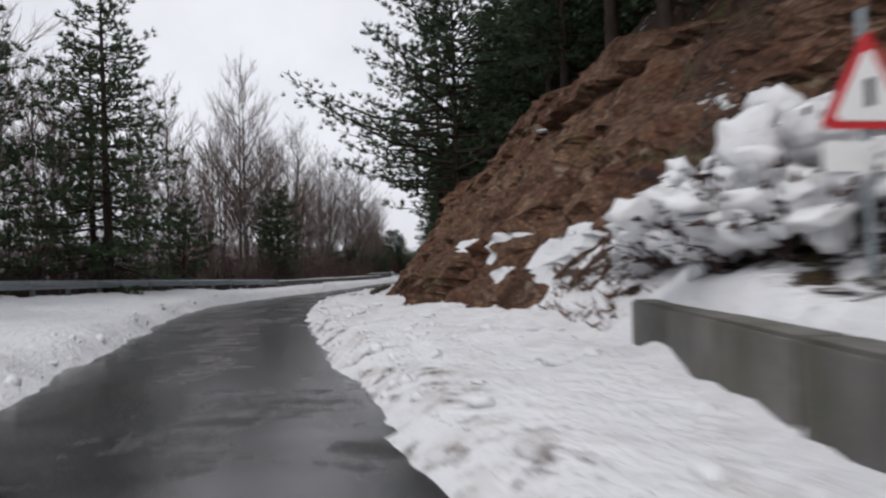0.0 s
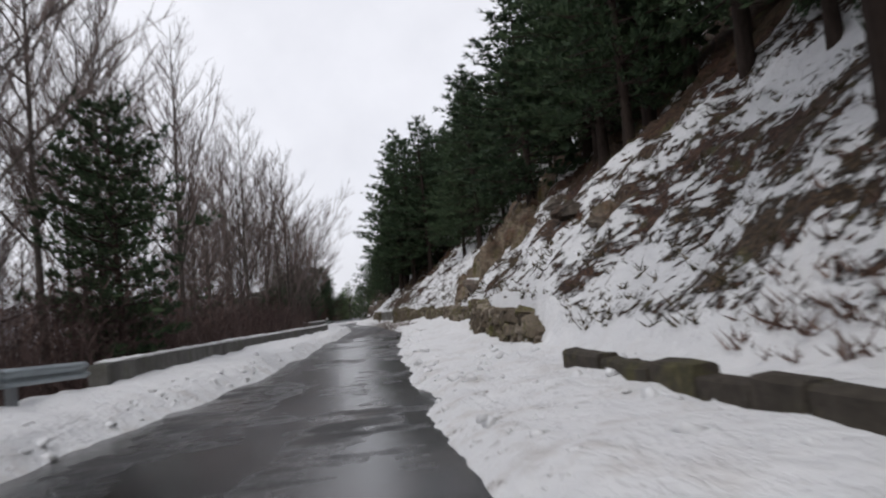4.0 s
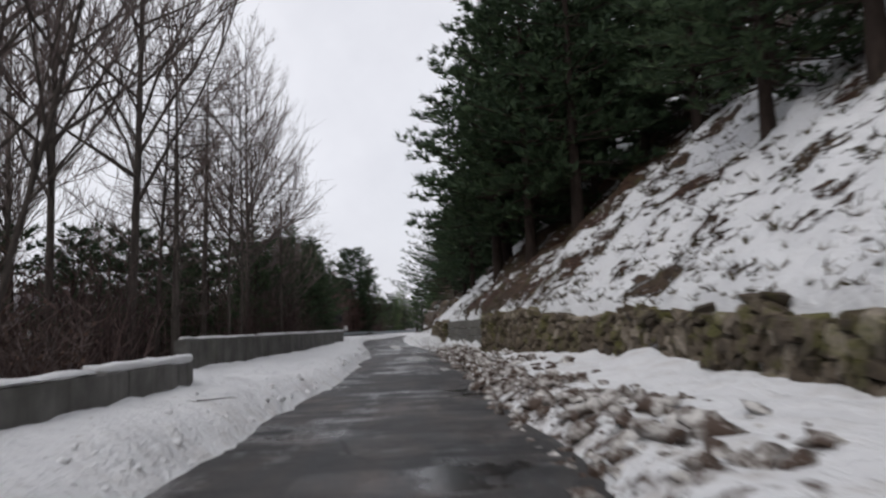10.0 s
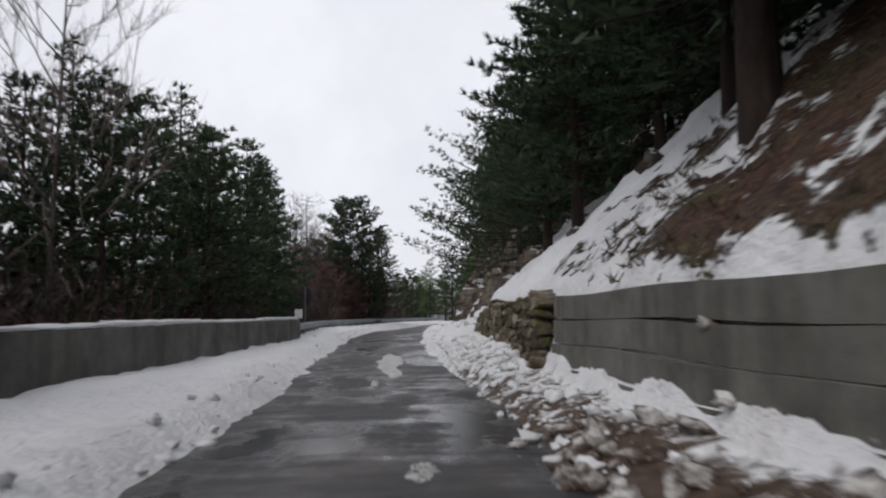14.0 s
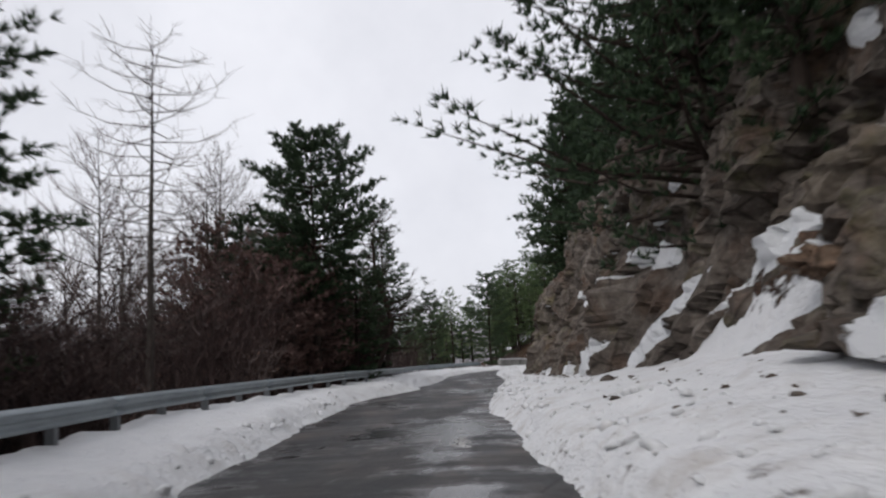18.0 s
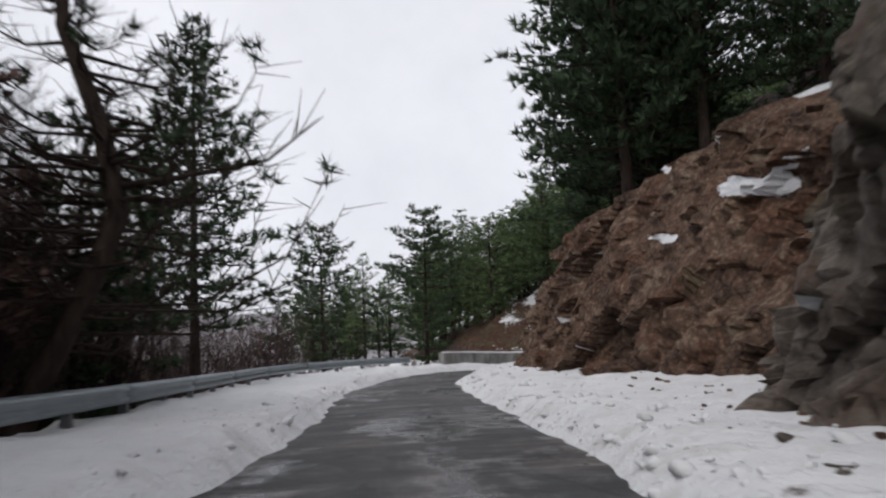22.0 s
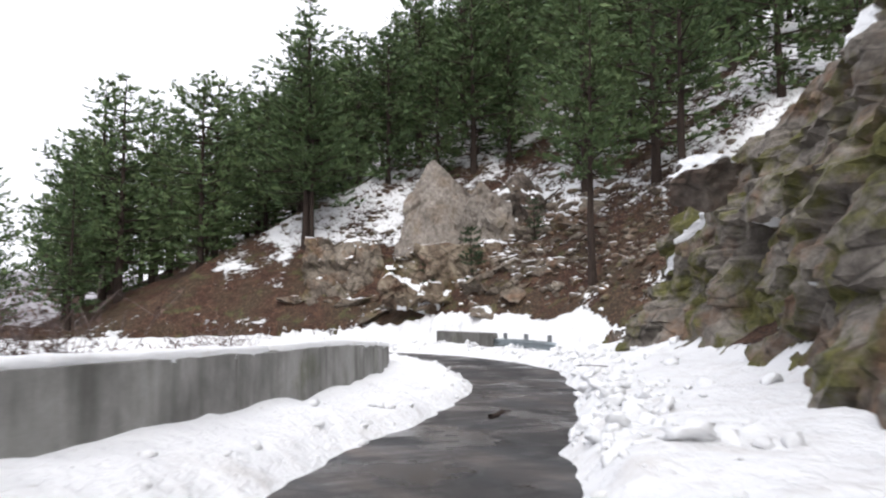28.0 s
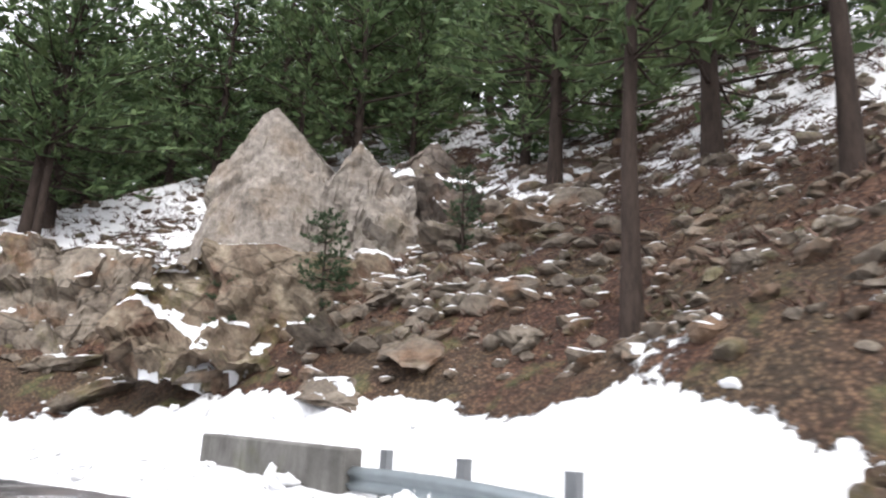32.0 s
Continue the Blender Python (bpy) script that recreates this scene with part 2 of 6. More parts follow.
def make_rock(name, dark, mid, light, rust, moss=0.5, bands=1.7, moss_at=0.55, leaves=False, clefts=0.8):
    """Bare cliff with soil, rust stains and snow on the ledges."""
    m = Mat(name, 0.9, 0.2)
    m.world_co()
    n = m.noise(0.55, 9, 0.72, (1, 1, bands), 0.3, (0.7, 0.5, 0.2))
    f = m.noise(4.5, 8, 0.72)
    c = m.ramp(n, [(0.28, dark), (0.48, mid), (0.68, light)])
    c = m.mix(m.ramp(m.noise(0.8, 6, 0.65), [(0.5, (0, 0, 0)), (0.66, (0.8, 0.8, 0.8))]), c, rust)
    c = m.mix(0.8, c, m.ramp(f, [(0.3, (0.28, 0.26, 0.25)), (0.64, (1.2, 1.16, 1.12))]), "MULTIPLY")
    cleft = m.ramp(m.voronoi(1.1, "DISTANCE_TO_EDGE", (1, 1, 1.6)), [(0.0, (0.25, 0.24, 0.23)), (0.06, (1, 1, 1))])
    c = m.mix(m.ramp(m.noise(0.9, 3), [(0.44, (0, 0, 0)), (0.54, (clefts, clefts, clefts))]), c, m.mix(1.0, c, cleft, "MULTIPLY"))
    mo = m.ramp(m.noise(0.7, 7, 0.7), [(moss_at, (0, 0, 0)), (moss_at + 0.11, (moss, moss, moss))])
    if leaves:
        c = m.mix(0.6, c, m.ramp(m.voronoi(9), [(0.05, (1.5, 1.4, 1.3)), (0.3, (0.8, 0.75, 0.72)), (0.6, (0.35, 0.32, 0.3))]), "MULTIPLY")
        c = m.mix(m.ramp(m.noise(2.3, 7, 0.72), [(0.57, (0, 0, 0)), (0.63, (0.8, 0.8, 0.8))]), c, m.ramp(f, [(0.35, (0.06, 0.045, 0.035)), (0.65, (0.34, 0.27, 0.2))]))
    c = m.mix(mo, c, m.ramp(f, [(0.3, (0.035, 0.04, 0.012)), (0.7, (0.16, 0.15, 0.05))]))
    sp = m.math("ADD", m.attr("snow"), m.math("MULTIPLY", m.noise(1.6, 6, 0.6), 0.8))
    mask = m.ramp(sp, [(0.97, (0, 0, 0)), (1.0, (1, 1, 1))])
    m.color(m.mix(mask, c, (0.76, 0.77, 0.79)))
    m.bump(m.math("ADD", m.math("MULTIPLY", n, 2.0), m.math("ADD", f, mask)), 0.9, 0.09)
    return m.m


def make_bark(name, a, b):
    m = Mat(name, 0.95, 0.15)
    n = m.noise(9, 6, 0.7, (1, 1, 0.25))
    m.color(m.mix(m.math("MULTIPLY", m.rand(), 0.4), m.ramp(n, [(0.3, a), (0.7, b)]), a))
    m.bump(n, 0.8, 0.03)
    return m.m


def make_leaf(name, a, b, c):
    m = Mat(name, 0.7, 0.25)
    r = m.math("ADD", m.math("MULTIPLY", m.island(), 0.7), m.math("MULTIPLY", m.rand(), 0.3))
    m.color(m.ramp(r, [(0.1, a), (0.55, b), (0.95, c)]))
    return m.m


M_GROUND, M_ROAD = make_ground(), make_asphalt()
M_PARAPET = make_concrete("parapet_concrete", (0.075, 0.071, 0.066), (0.2, 0.192, 0.18))
M_BEND_WALL = make_concrete("bend_wall_concrete", (0.17, 0.165, 0.155), (0.36, 0.352, 0.335))
M_BOARD = make_concrete("board_marked_concrete", (0.1, 0.095, 0.085), (0.24, 0.23, 0.205))
M_RUBBLE = make_stone("rubble_stone", ((0.035, 0.03, 0.024), (0.1, 0.08, 0.06), (0.17, 0.14, 0.106), (0.36, 0.32, 0.27)), 0.8, 1.6)
M_MORTAR = make_stone("wall_core", ((0.03, 0.027, 0.022), (0.05, 0.045, 0.036), (0.07, 0.06, 0.05), (0.1, 0.09, 0.07)), 0.5)
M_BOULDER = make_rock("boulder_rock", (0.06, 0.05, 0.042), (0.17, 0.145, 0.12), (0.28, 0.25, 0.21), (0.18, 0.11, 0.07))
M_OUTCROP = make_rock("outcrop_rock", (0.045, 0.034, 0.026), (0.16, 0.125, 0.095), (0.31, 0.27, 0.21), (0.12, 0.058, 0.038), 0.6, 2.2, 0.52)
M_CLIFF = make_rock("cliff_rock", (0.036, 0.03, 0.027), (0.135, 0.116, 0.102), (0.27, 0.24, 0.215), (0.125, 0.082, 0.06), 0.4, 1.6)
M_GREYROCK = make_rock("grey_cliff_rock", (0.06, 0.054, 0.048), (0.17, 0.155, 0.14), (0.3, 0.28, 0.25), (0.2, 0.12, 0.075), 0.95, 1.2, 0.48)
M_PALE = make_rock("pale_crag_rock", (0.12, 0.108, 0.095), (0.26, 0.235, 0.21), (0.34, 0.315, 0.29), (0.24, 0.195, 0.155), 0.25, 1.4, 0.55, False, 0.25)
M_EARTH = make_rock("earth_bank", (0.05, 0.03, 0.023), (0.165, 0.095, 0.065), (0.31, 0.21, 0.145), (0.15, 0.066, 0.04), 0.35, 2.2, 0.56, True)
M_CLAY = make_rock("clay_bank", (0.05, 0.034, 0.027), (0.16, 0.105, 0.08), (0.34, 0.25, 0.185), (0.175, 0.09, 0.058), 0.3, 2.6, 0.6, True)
M_BARK_PINE = make_bark("pine_bark", (0.02, 0.015, 0.013), (0.07, 0.051, 0.042))
M_BARK_GREY = make_bark("grey_bark", (0.04, 0.034, 0.031), (0.14, 0.12, 0.107))
M_NEEDLE = make_leaf("pine_needles", (0.018, 0.034, 0.018), (0.04, 0.068, 0.033), (0.075, 0.11, 0.052))
M_GREEN = make_leaf("green_pine_needles", (0.04, 0.07, 0.03), (0.085, 0.13, 0.052), (0.15, 0.2, 0.085))
M_TWIG = make_leaf("bare_twigs", (0.07, 0.052, 0.047), (0.13, 0.1, 0.092), (0.21, 0.165, 0.155))
M_DUSK = make_leaf("reddish_brush", (0.024, 0.015, 0.014), (0.056, 0.035, 0.032), (0.115, 0.077, 0.07))
M_DEAD = make_leaf("withered_needles", (0.07, 0.038, 0.033), (0.14, 0.083, 0.072), (0.23, 0.155, 0.14))
M_BRUSH = make_leaf("brown_brush", (0.045, 0.026, 0.02), (0.11, 0.065, 0.05), (0.2, 0.13, 0.1))


def plain(name, c, rough=0.5, metal=0.0, var=0.25, scale=6):
    m = Mat(name, rough)
    m.b.inputs["Metallic"].default_value = metal
    n = m.noise(scale, 6, 0.65)
    m.color(m.mix(n, grey(1 - var, c), grey(1 + var * 0.6, c)))
    m.bump(n, 0.15, 0.01)
    return m.m


M_STEEL = plain("galvanised_steel", (0.3, 0.34, 0.36), 0.42, 0.75, 0.3, 3)
M_STEEL_DARK = plain("weathered_post_steel", (0.2, 0.21, 0.22), 0.55, 0.6)

# ---- plan, in metres ----
def prof(table):
    a = np.array(table, float)
    return lambda s: np.interp(s, a[:, 0], a[:, 1])


LINE_PTS = [(7.5, -28), (3.9, -14.5), (0, 0), (-2.1, 8.1), (-4.1, 16), (-5.5, 24), (-6.15, 33), (-6.3, 43), (-6.1, 53), (-5.55, 63), (-4.9, 72), (-4.4, 81),
            (-4.2, 91), (-4.2, 102), (-4.6, 114), (-5.4, 124), (-6, 133), (-6.5, 143), (-6.7, 152), (-6.4, 160), (-5.7, 168), (-5.1, 175), (-4.75, 182.8),
            (-4, 189), (-1.4, 196.3), (1.35, 201), (5.5, 206.5), (8.5, 210.5), (10.8, 214.5), (12.2, 218), (12.4, 222), (11, 226.5), (7.5, 230.2),
            (2, 232.8), (-6, 235), (-18, 238)]
ROADZ_T = [(-60, 0), (197, 0), (201, -0.06), (205, -0.2), (210, -0.47), (214, -0.6), (220, -0.69), (300, -0.6)]
EDGE_R_T = [(-30, 1.2), (20, 1.0), (34, 0.85), (50, 1.3), (76, 1.6), (90, 1.2), (130, 1.25), (150, 1.4), (168, 1.75), (180, 1.6), (190, 1.2), (200, 0.7), (208, 0.7), (214, 1.1), (222, 2.2), (240, 2.0)]
EDGE_L_T = [(-30, -2.6), (10, -2.6), (20, -3.0), (31, -4.1), (38, -3.8), (44, -3.0), (51, -2.1), (60, -2.1), (69, -2.5), (80, -2.5), (115, -2.0), (150, -2.6), (160, -3.1), (167, -2.2), (175, -2.2), (182, -1.8), (195, -2.1), (205, -1.9), (212, -1.3), (216, -1.0), (224, -1.2), (232, -2.0), (260, -2.2)]
FOOT_R_T = [(-30, 1.6), (0, 2.0), (2.3, 2.5), (7.4, 4.2), (10, 4.4), (14, 4.4), (30, 4.8), (36, 4.9), (40, 4.0), (54, 3.9), (62, 4.5), (72, 4.5), (80, 4.6), (94, 4.5), (102, 3.3), (108, 2.75), (118, 2.3), (131, 3.0), (134, 3.6), (140, 4.6), (144, 4.6), (168, 4.8), (174, 6.2), (184, 5.6), (190, 4.8), (197, 4.9), (204, 4.6), (212, 4.4), (218, 3.8), (224, 4.6), (260, 5)]
WALL_R_T = [(-30, 0.9), (7, 0.9), (8.5, 0.3), (45, 0.3), (48, 1.15), (90, 1.25), (104, 1.35), (132, 1.45), (133, 0.7), (140, 0.5), (260, 0.4)]
SLOPE_R_T = [(-30, 0.4), (7, 0.4), (11, 1.2), (30, 1.15), (38, 1.0), (55, 0.82), (78, 0.92), (96, 0.88), (110, 0.86), (130, 0.85), (140, 1.3), (166, 1.4), (172, 1.05), (188, 1.2), (196, 1.5), (212, 1.2), (220, 0.3), (228, 0.0), (260, 0.0)]
RAIL_L_T = [(-30, -8.8), (20, -8.3), (34, -6.8), (46, -4.6), (91, -3.95), (97, -6.2), (113, -5.0), (135, -3.9), (150, -4.8), (166, -4.2), (180, -4.65), (192, -5.1), (203, -3.6), (219, -3.15), (223.3, -3.02), (226, -3.3), (260, -4)]
SNOW_R_T = [(-30, 0.55), (8, 0.5), (12, 0.4), (30, 0.4), (38, 0.52), (55, 0.48), (80, 0.55), (94, 0.55), (100, 0.51), (104, 0.5), (109, 0.43), (115, 0.43), (119, 0.56), (132, 0.64), (140, 0.5), (166, 0.45), (174, 0.36), (190, 0.36), (200, 0.4), (260, 0.4)]
VERGE_R_T = [(-30, 0.3), (7, 0.35), (10, 0.55), (26, 0.55), (32, 0.4), (50, 0.35), (70, 0.55), (98, 0.4), (104, 0.26), (116, 0.26), (120, 0.55), (126, 0.65), (130, 0.6), (136, 0.75), (141, 1.05), (147, 1.1), (151, 1.0), (154, 0.85), (160, 0.6), (190, 0.45), (204, 0.55), (212, 0.65), (216, 0.85), (220, 0.85), (226, 0.6), (260, 0.4)]
DIRT_R_T = [(-30, 0.6), (14, 0.6), (22, 0.5), (40, 0.45), (74, 0.3), (84, 0.75), (94, 0.9), (99, 1.25), (112, 1.25), (117, 0.85), (128, 0.5), (200, 0.3), (260, 0.3)]
HILL_FOOT = [(46, 186), (30, 200), (17, 213.5), (16.6, 220), (15.6, 227), (12.8, 232.5), (6, 237.5), (-6, 241), (-25, 246), (-70, 262)]
GX = (-15.0, 22.0, 246.0)
PARAPETS = [(46.5, 91.5, 0.85), (97.5, 135.5, 1.15), (202.6, 223.3, prof([(202, 0.95), (205.5, 1.0), (209, 1.08), (213.4, 1.12), (218, 0.95), (223.3, 0.73)]))]
RAILS = [(-28.0, 46.0, prof([(-28, 1.4), (17, 1.37), (27, 1.27), (35, 1.18), (43, 1.05), (46, 0.97)])), (136.0, 200.0, prof([(136, 1.0), (165, 0.98), (175, 0.9), (184, 0.82), (200, 0.8)]))]
TOP_R_T = [(-30, 9), (40, 8), (60, 30), (134, 30), (140, 4.5), (168, 4.5), (174, 4.5), (190, 5), (200, 6), (260, 6)]
VERGE_L_T = [(-30, 0.85), (20, 0.82), (34, 0.68), (44, 0.42), (52, 0.55), (90, 0.5), (97, 0.38), (135, 0.4), (150, 0.5), (170, 0.48), (184, 0.38), (200, 0.35), (260, 0.4)]
UPPER_R_T = [(-60, 0.62), (212, 0.62), (224, 0.0), (232, -0.3), (300, -0.3)]
WET_T = [(-60, 0.55), (40, 0.52), (72, 0.5), (78, 0.34), (100, 0.36), (120, 0.42), (140, 0.4), (200, 0.36), (260, 0.42)]


# ---- road line: a reference along the lane, s metres from its start, v metres to its right ----
LINE = np.array(LINE_PTS, float)


def smooth_line(pts, step=0.5):
    """Catmull-Rom through the points, resampled at even steps."""
    p = np.vstack([2 * pts[0] - pts[1], pts, 2 * pts[-1] - pts[-2]])
    out = []
    for i in range(1, len(p) - 2):
        a, b, c, d = p[i - 1:i + 3]
        for t in np.linspace(0, 1, 24, endpoint=False):
            out.append(0.5 * (2 * b + (c - a) * t + (2 * a - 5 * b + 4 * c - d) * t * t + (3 * b - a - 3 * c + d) * t ** 3))
    out = np.array(out + [p[-2]])
    for _ in range(40):
        out[1:-1] = 0.25 * out[:-2] + 0.5 * out[1:-1] + 0.25 * out[2:]
    d = np.concatenate([[0], np.cumsum(np.linalg.norm(np.diff(out, axis=0), axis=1))])
    s = np.arange(0, d[-1], step)
    return np.stack([np.interp(s, d, out[:, 0]), np.interp(s, d, out[:, 1])], 1)


CL = smooth_line(LINE)
STEP = 0.5
S0 = -float(np.argmin(np.hypot(*CL.T))) * STEP  # s is 0 where the line passes the origin
TAN = np.gradient(CL, axis=0)
TAN /= np.linalg.norm(TAN, axis=1)[:, None]
SMAX = S0 + STEP * (len(CL) - 1)


def at(s, v=0.0):
    """Place and heading of the point s along, v to the right."""
    i = min(max((s - S0) / STEP, 0), len(CL) - 1.001)
    k, f = int(i), i - int(i)
    p, t = CL[k] * (1 - f) + CL[k + 1] * f, TAN[k] * (1 - f) + TAN[k + 1] * f
    t = t / np.hypot(*t)
    return p[0] + t[1] * v, p[1] - t[0] * v, math.atan2(-t[0], t[1])


def sv(x, y):
    """s and v of places, by the nearest point of the line."""
    x, y = np.atleast_1d(np.asarray(x, float)), np.atleast_1d(np.asarray(y, float))
    s, v = np.empty(len(x)), np.empty(len(x))
    for a in range(0, len(x), 4000):
        q = np.stack([x[a:a + 4000], y[a:a + 4000]], 1)
        d = ((q[:, None, :] - CL[None]) ** 2).sum(-1)
        k = d.argmin(1)
        r = q - CL[k]
        along = (r * TAN[k]).sum(1)
        s[a:a + 4000] = S0 + k * STEP + along.clip(-STEP, STEP)
        side = r[:, 0] * TAN[k][:, 1] - r[:, 1] * TAN[k][:, 0]
        v[a:a + 4000] = np.sign(side) * np.sqrt(d[np.arange(len(q)), k])
    return s, v


# value noise on arrays
_rng = np.random.RandomState(5)
_tab = _rng.rand(256, 256)


def vnoise(x, y, scale=1.0, octaves=4, gain=0.5):
    x, y = np.asarray(x, float) / scale + 37.3, np.asarray(y, float) / scale + 91.7
    out, amp, tot = 0, 1.0, 0
    for _ in range(octaves):
        xi, yi = np.floor(x).astype(int), np.floor(y).astype(int)
        fx, fy = x - xi, y - yi
        fx, fy = fx * fx * (3 - 2 * fx), fy * fy * (3 - 2 * fy)
        g = lambda a, b: _tab[(xi + a) % 256, (yi + b) % 256]
        out = out + amp * ((g(0, 0) * (1 - fx) + g(1, 0) * fx) * (1 - fy) + (g(0, 1) * (1 - fx) + g(1, 1) * fx) * fy)
        tot += amp
        amp *= gain
        x, y = x * 2.03 + 11.7, y * 2.03 + 5.3
    return out / tot - 0.5


EDGE_R = prof(EDGE_R_T)      # right edge of the cleared lane
EDGE_L = prof(EDGE_L_T)      # left edge
FOOT_R = prof(FOOT_R_T)      # foot of wall, cliff or bank on the right
WALL_R = prof(WALL_R_T)      # height of the ground just behind that foot
SLOPE_R = prof(SLOPE_R_T)    # rise of the slope above it
RAIL_L = prof(RAIL_L_T)      # parapet or rail on the left
TOP_R = prof(TOP_R_T)        # how far the steep part reaches back
VERGE_L = prof(VERGE_L_T)    # height of the snow along the left
UPPER_R = prof(UPPER_R_T)    # rise beyond the steep part
SNOW_R = prof(SNOW_R_T)      # how much snow lies on the right-hand slope
VERGE_R = prof(VERGE_R_T)    # height of the snow at the foot


ROADZ = prof(ROADZ_T)        # height of the road
HF = smooth_line(np.array(HILL_FOOT, float), 1.0)
HT = np.gradient(HF, axis=0)
HT /= np.linalg.norm(HT, axis=1)[:, None]


def hill(x, y):
    """Height of the wooded hillside that closes the bend ahead; far below where there is none."""
    w = np.full(len(x), -50.0)
    m = np.nonzero(y > 180)[0]
    for a in range(0, len(m), 4000):
        q = np.stack([x[m[a:a + 4000]], y[m[a:a + 4000]]], 1)
        d = ((q[:, None, :] - HF[None]) ** 2).sum(-1)
        k = d.argmin(1)
        r = q - HF[k]
        w[m[a:a + 4000]] = np.sign(r[:, 0] * HT[k][:, 1] - r[:, 1] * HT[k][:, 0]) * np.sqrt(d[np.arange(len(q)), k])
    wf = w + 1.6 * vnoise(x, y, 9, 3)
    z = np.where(wf < 0, -99.0, np.where(wf < 3.5, wf * 0.9, 3.15 + (np.minimum(wf, 25) - 3.5) * 0.75 + 0.45 * np.clip(wf - 25, 0, 120)))
    z = np.where(wf < 0, z, np.minimum(z, 0.6 * (x - 2) + 5 * vnoise(x, y, 14, 3)))
    return z + np.where(wf < 0, 0, np.clip(wf, 0, 1) * 1.4 * vnoise(x, y, 5, 4))


def ground(x, y):
    """Height, snow amount and dirt of the ground at places."""
    x, y = np.asarray(x, float).ravel(), np.asarray(y, float).ravel()
    s, v = sv(x, y)
    n1, n2, n3 = vnoise(x, y, 1.1, 4), vnoise(x, y, 6, 4), vnoise(x, y, 0.5, 3, 0.7)
    er, el = EDGE_R(s) + 0.5 * vnoise(x, y, 2.2, 3) + 0.25 * n3, EDGE_L(s) + 0.6 * vnoise(x, y, 2.6, 3) + 0.25 * n3
    fr, lr = FOOT_R(s), RAIL_L(s)
    wr, kr, vr = WALL_R(s), SLOPE_R(s), VERGE_R(s)
    # right side: a lip beside the lane, a rise to the foot of the wall, and drifts heaped against it
    lip = 0.55 * np.minimum(vr, 0.7)
    heap = 1.3 * np.clip(vnoise(x, y, 3.2, 2), 0, 0.5) * np.clip((v - fr + 1.3) / 1.2, 0, 1) * np.clip((s - 46) / 3, 0, 1) * np.clip((104 - s) / 6, 0, 1)
    a = (v - er)
    berm = np.clip(a / 0.45, -1, 1)
    zr = np.where(a < 0, np.maximum(a * 0.5, -0.12), lip * np.sin(np.clip(a / 0.5, 0, 1) * 1.57) + (vr - lip) * np.clip(a / np.maximum(fr - er, 0.5), 0, 1) ** 1.3 + heap + 0.22 * n1 * np.clip(a * 2, 0, 1) + 0.17 * n3 * np.clip(a * 4, 0, 1))
    b = v - fr
    b0 = np.clip(b, 0, 60)
    zright = zr + np.clip(wr - vr, 0, 5) * np.clip(b / 0.35, 0, 1) + kr * np.minimum(b0, TOP_R(s)) + UPPER_R(s) * np.clip(b0 - TOP_R(s), 0, 60) + np.clip(b0 * 0.5, 0, 1) * (1.6 * n2 + 0.7 * n1)
    # left side
    c = el - v
    lip_l = 0.7 * np.minimum(VERGE_L(s), 0.42)
    zl = np.where(c < 0, np.maximum(c * 0.5, -0.12), lip_l * np.sin(np.clip(c / 0.55, 0, 1) * 1.57) + (VERGE_L(s) - lip_l) * np.clip(c / np.clip(el - lr, 1.5, 6), 0, 1) + 0.2 * n1 * np.clip(c * 2, 0, 1) + 0.17 * n3 * np.clip(c * 4, 0, 1))
    d = lr - 0.35 - v
    zl = np.where(d > 0, zl * np.clip(1 - d / 0.5, 0, 1) - np.clip(d - 0.2, 0, 12) * 0.16 - np.clip(d - 12, 0, 60) * 0.42 - np.clip(d - 72, 0, 300) * 0.1 + np.clip(d * 0.3, 0, 1) * 2.2 * n2, zl)
    z = np.where(v > 0, zright, zl) + ROADZ(s)
    far_r = np.clip((v - fr - 45) / 40, 0, 1)
    z = np.where(v > 0, z * (1 - far_r * 0.3), z)
    # the hillside ahead rises over everything beyond its foot
    h = hill(x, y)
    near = np.clip((np.abs(v) - 3.2) / 1.2, 0, 1)
    hz = np.where(h > -90, h, -99)
    is_hill = (hz > z) & (near > 0) & (h > -90)
    z = np.where(is_hill, z + (hz - z) * near, z)
    snow = np.where(v > 0, 0.9 + (SNOW_R(s) - 0.9) * np.clip((b + 0.25) / 0.8, 0, 1), np.where(d > 0.8, 0.36 + 0.35 * vnoise(x, y, 11, 3) + 0.1 * np.clip((d - 30) / 20, 0, 1), 0.9))
    snow = np.where(is_hill & (z > 1.0 + 1.9 * np.clip((221 - y) / 4, 0, 1) * (x > 13)), 0.41 + 0.3 * vnoise(x, y, 5, 3) - 0.14 * np.clip((4 - z) / 3, 0, 1) + 0.11 * np.clip((z - 5) / 2, 0, 1), snow)
    snow = snow - np.where((v > 0) & ~is_hill, (0.15 + 0.2 * np.clip((70 - s) / 5, 0, 1)) * np.clip((b - 4.5) / 2.5, 0, 1) * np.clip((s - 44) / 6, 0, 1) * np.clip((98 - s) / 6, 0, 1) * np.clip(0.6 + 2.5 * vnoise(x, y, 7, 2), 0, 1.3), 0)
    dirt = np.where((v > 0) & (b < 0), 0.25 + 0.75 * DIRT_R(s) * np.clip(1.6 - a, 0.2, 1), np.where(v <= 0, 0.5 * np.clip(1 - c / 0.9, 0, 1), 0.1))
    return z, snow, dirt


DIRT_R = prof(DIRT_R_T)


def gz(x, y):
    return float(ground([x], [y])[0][0])


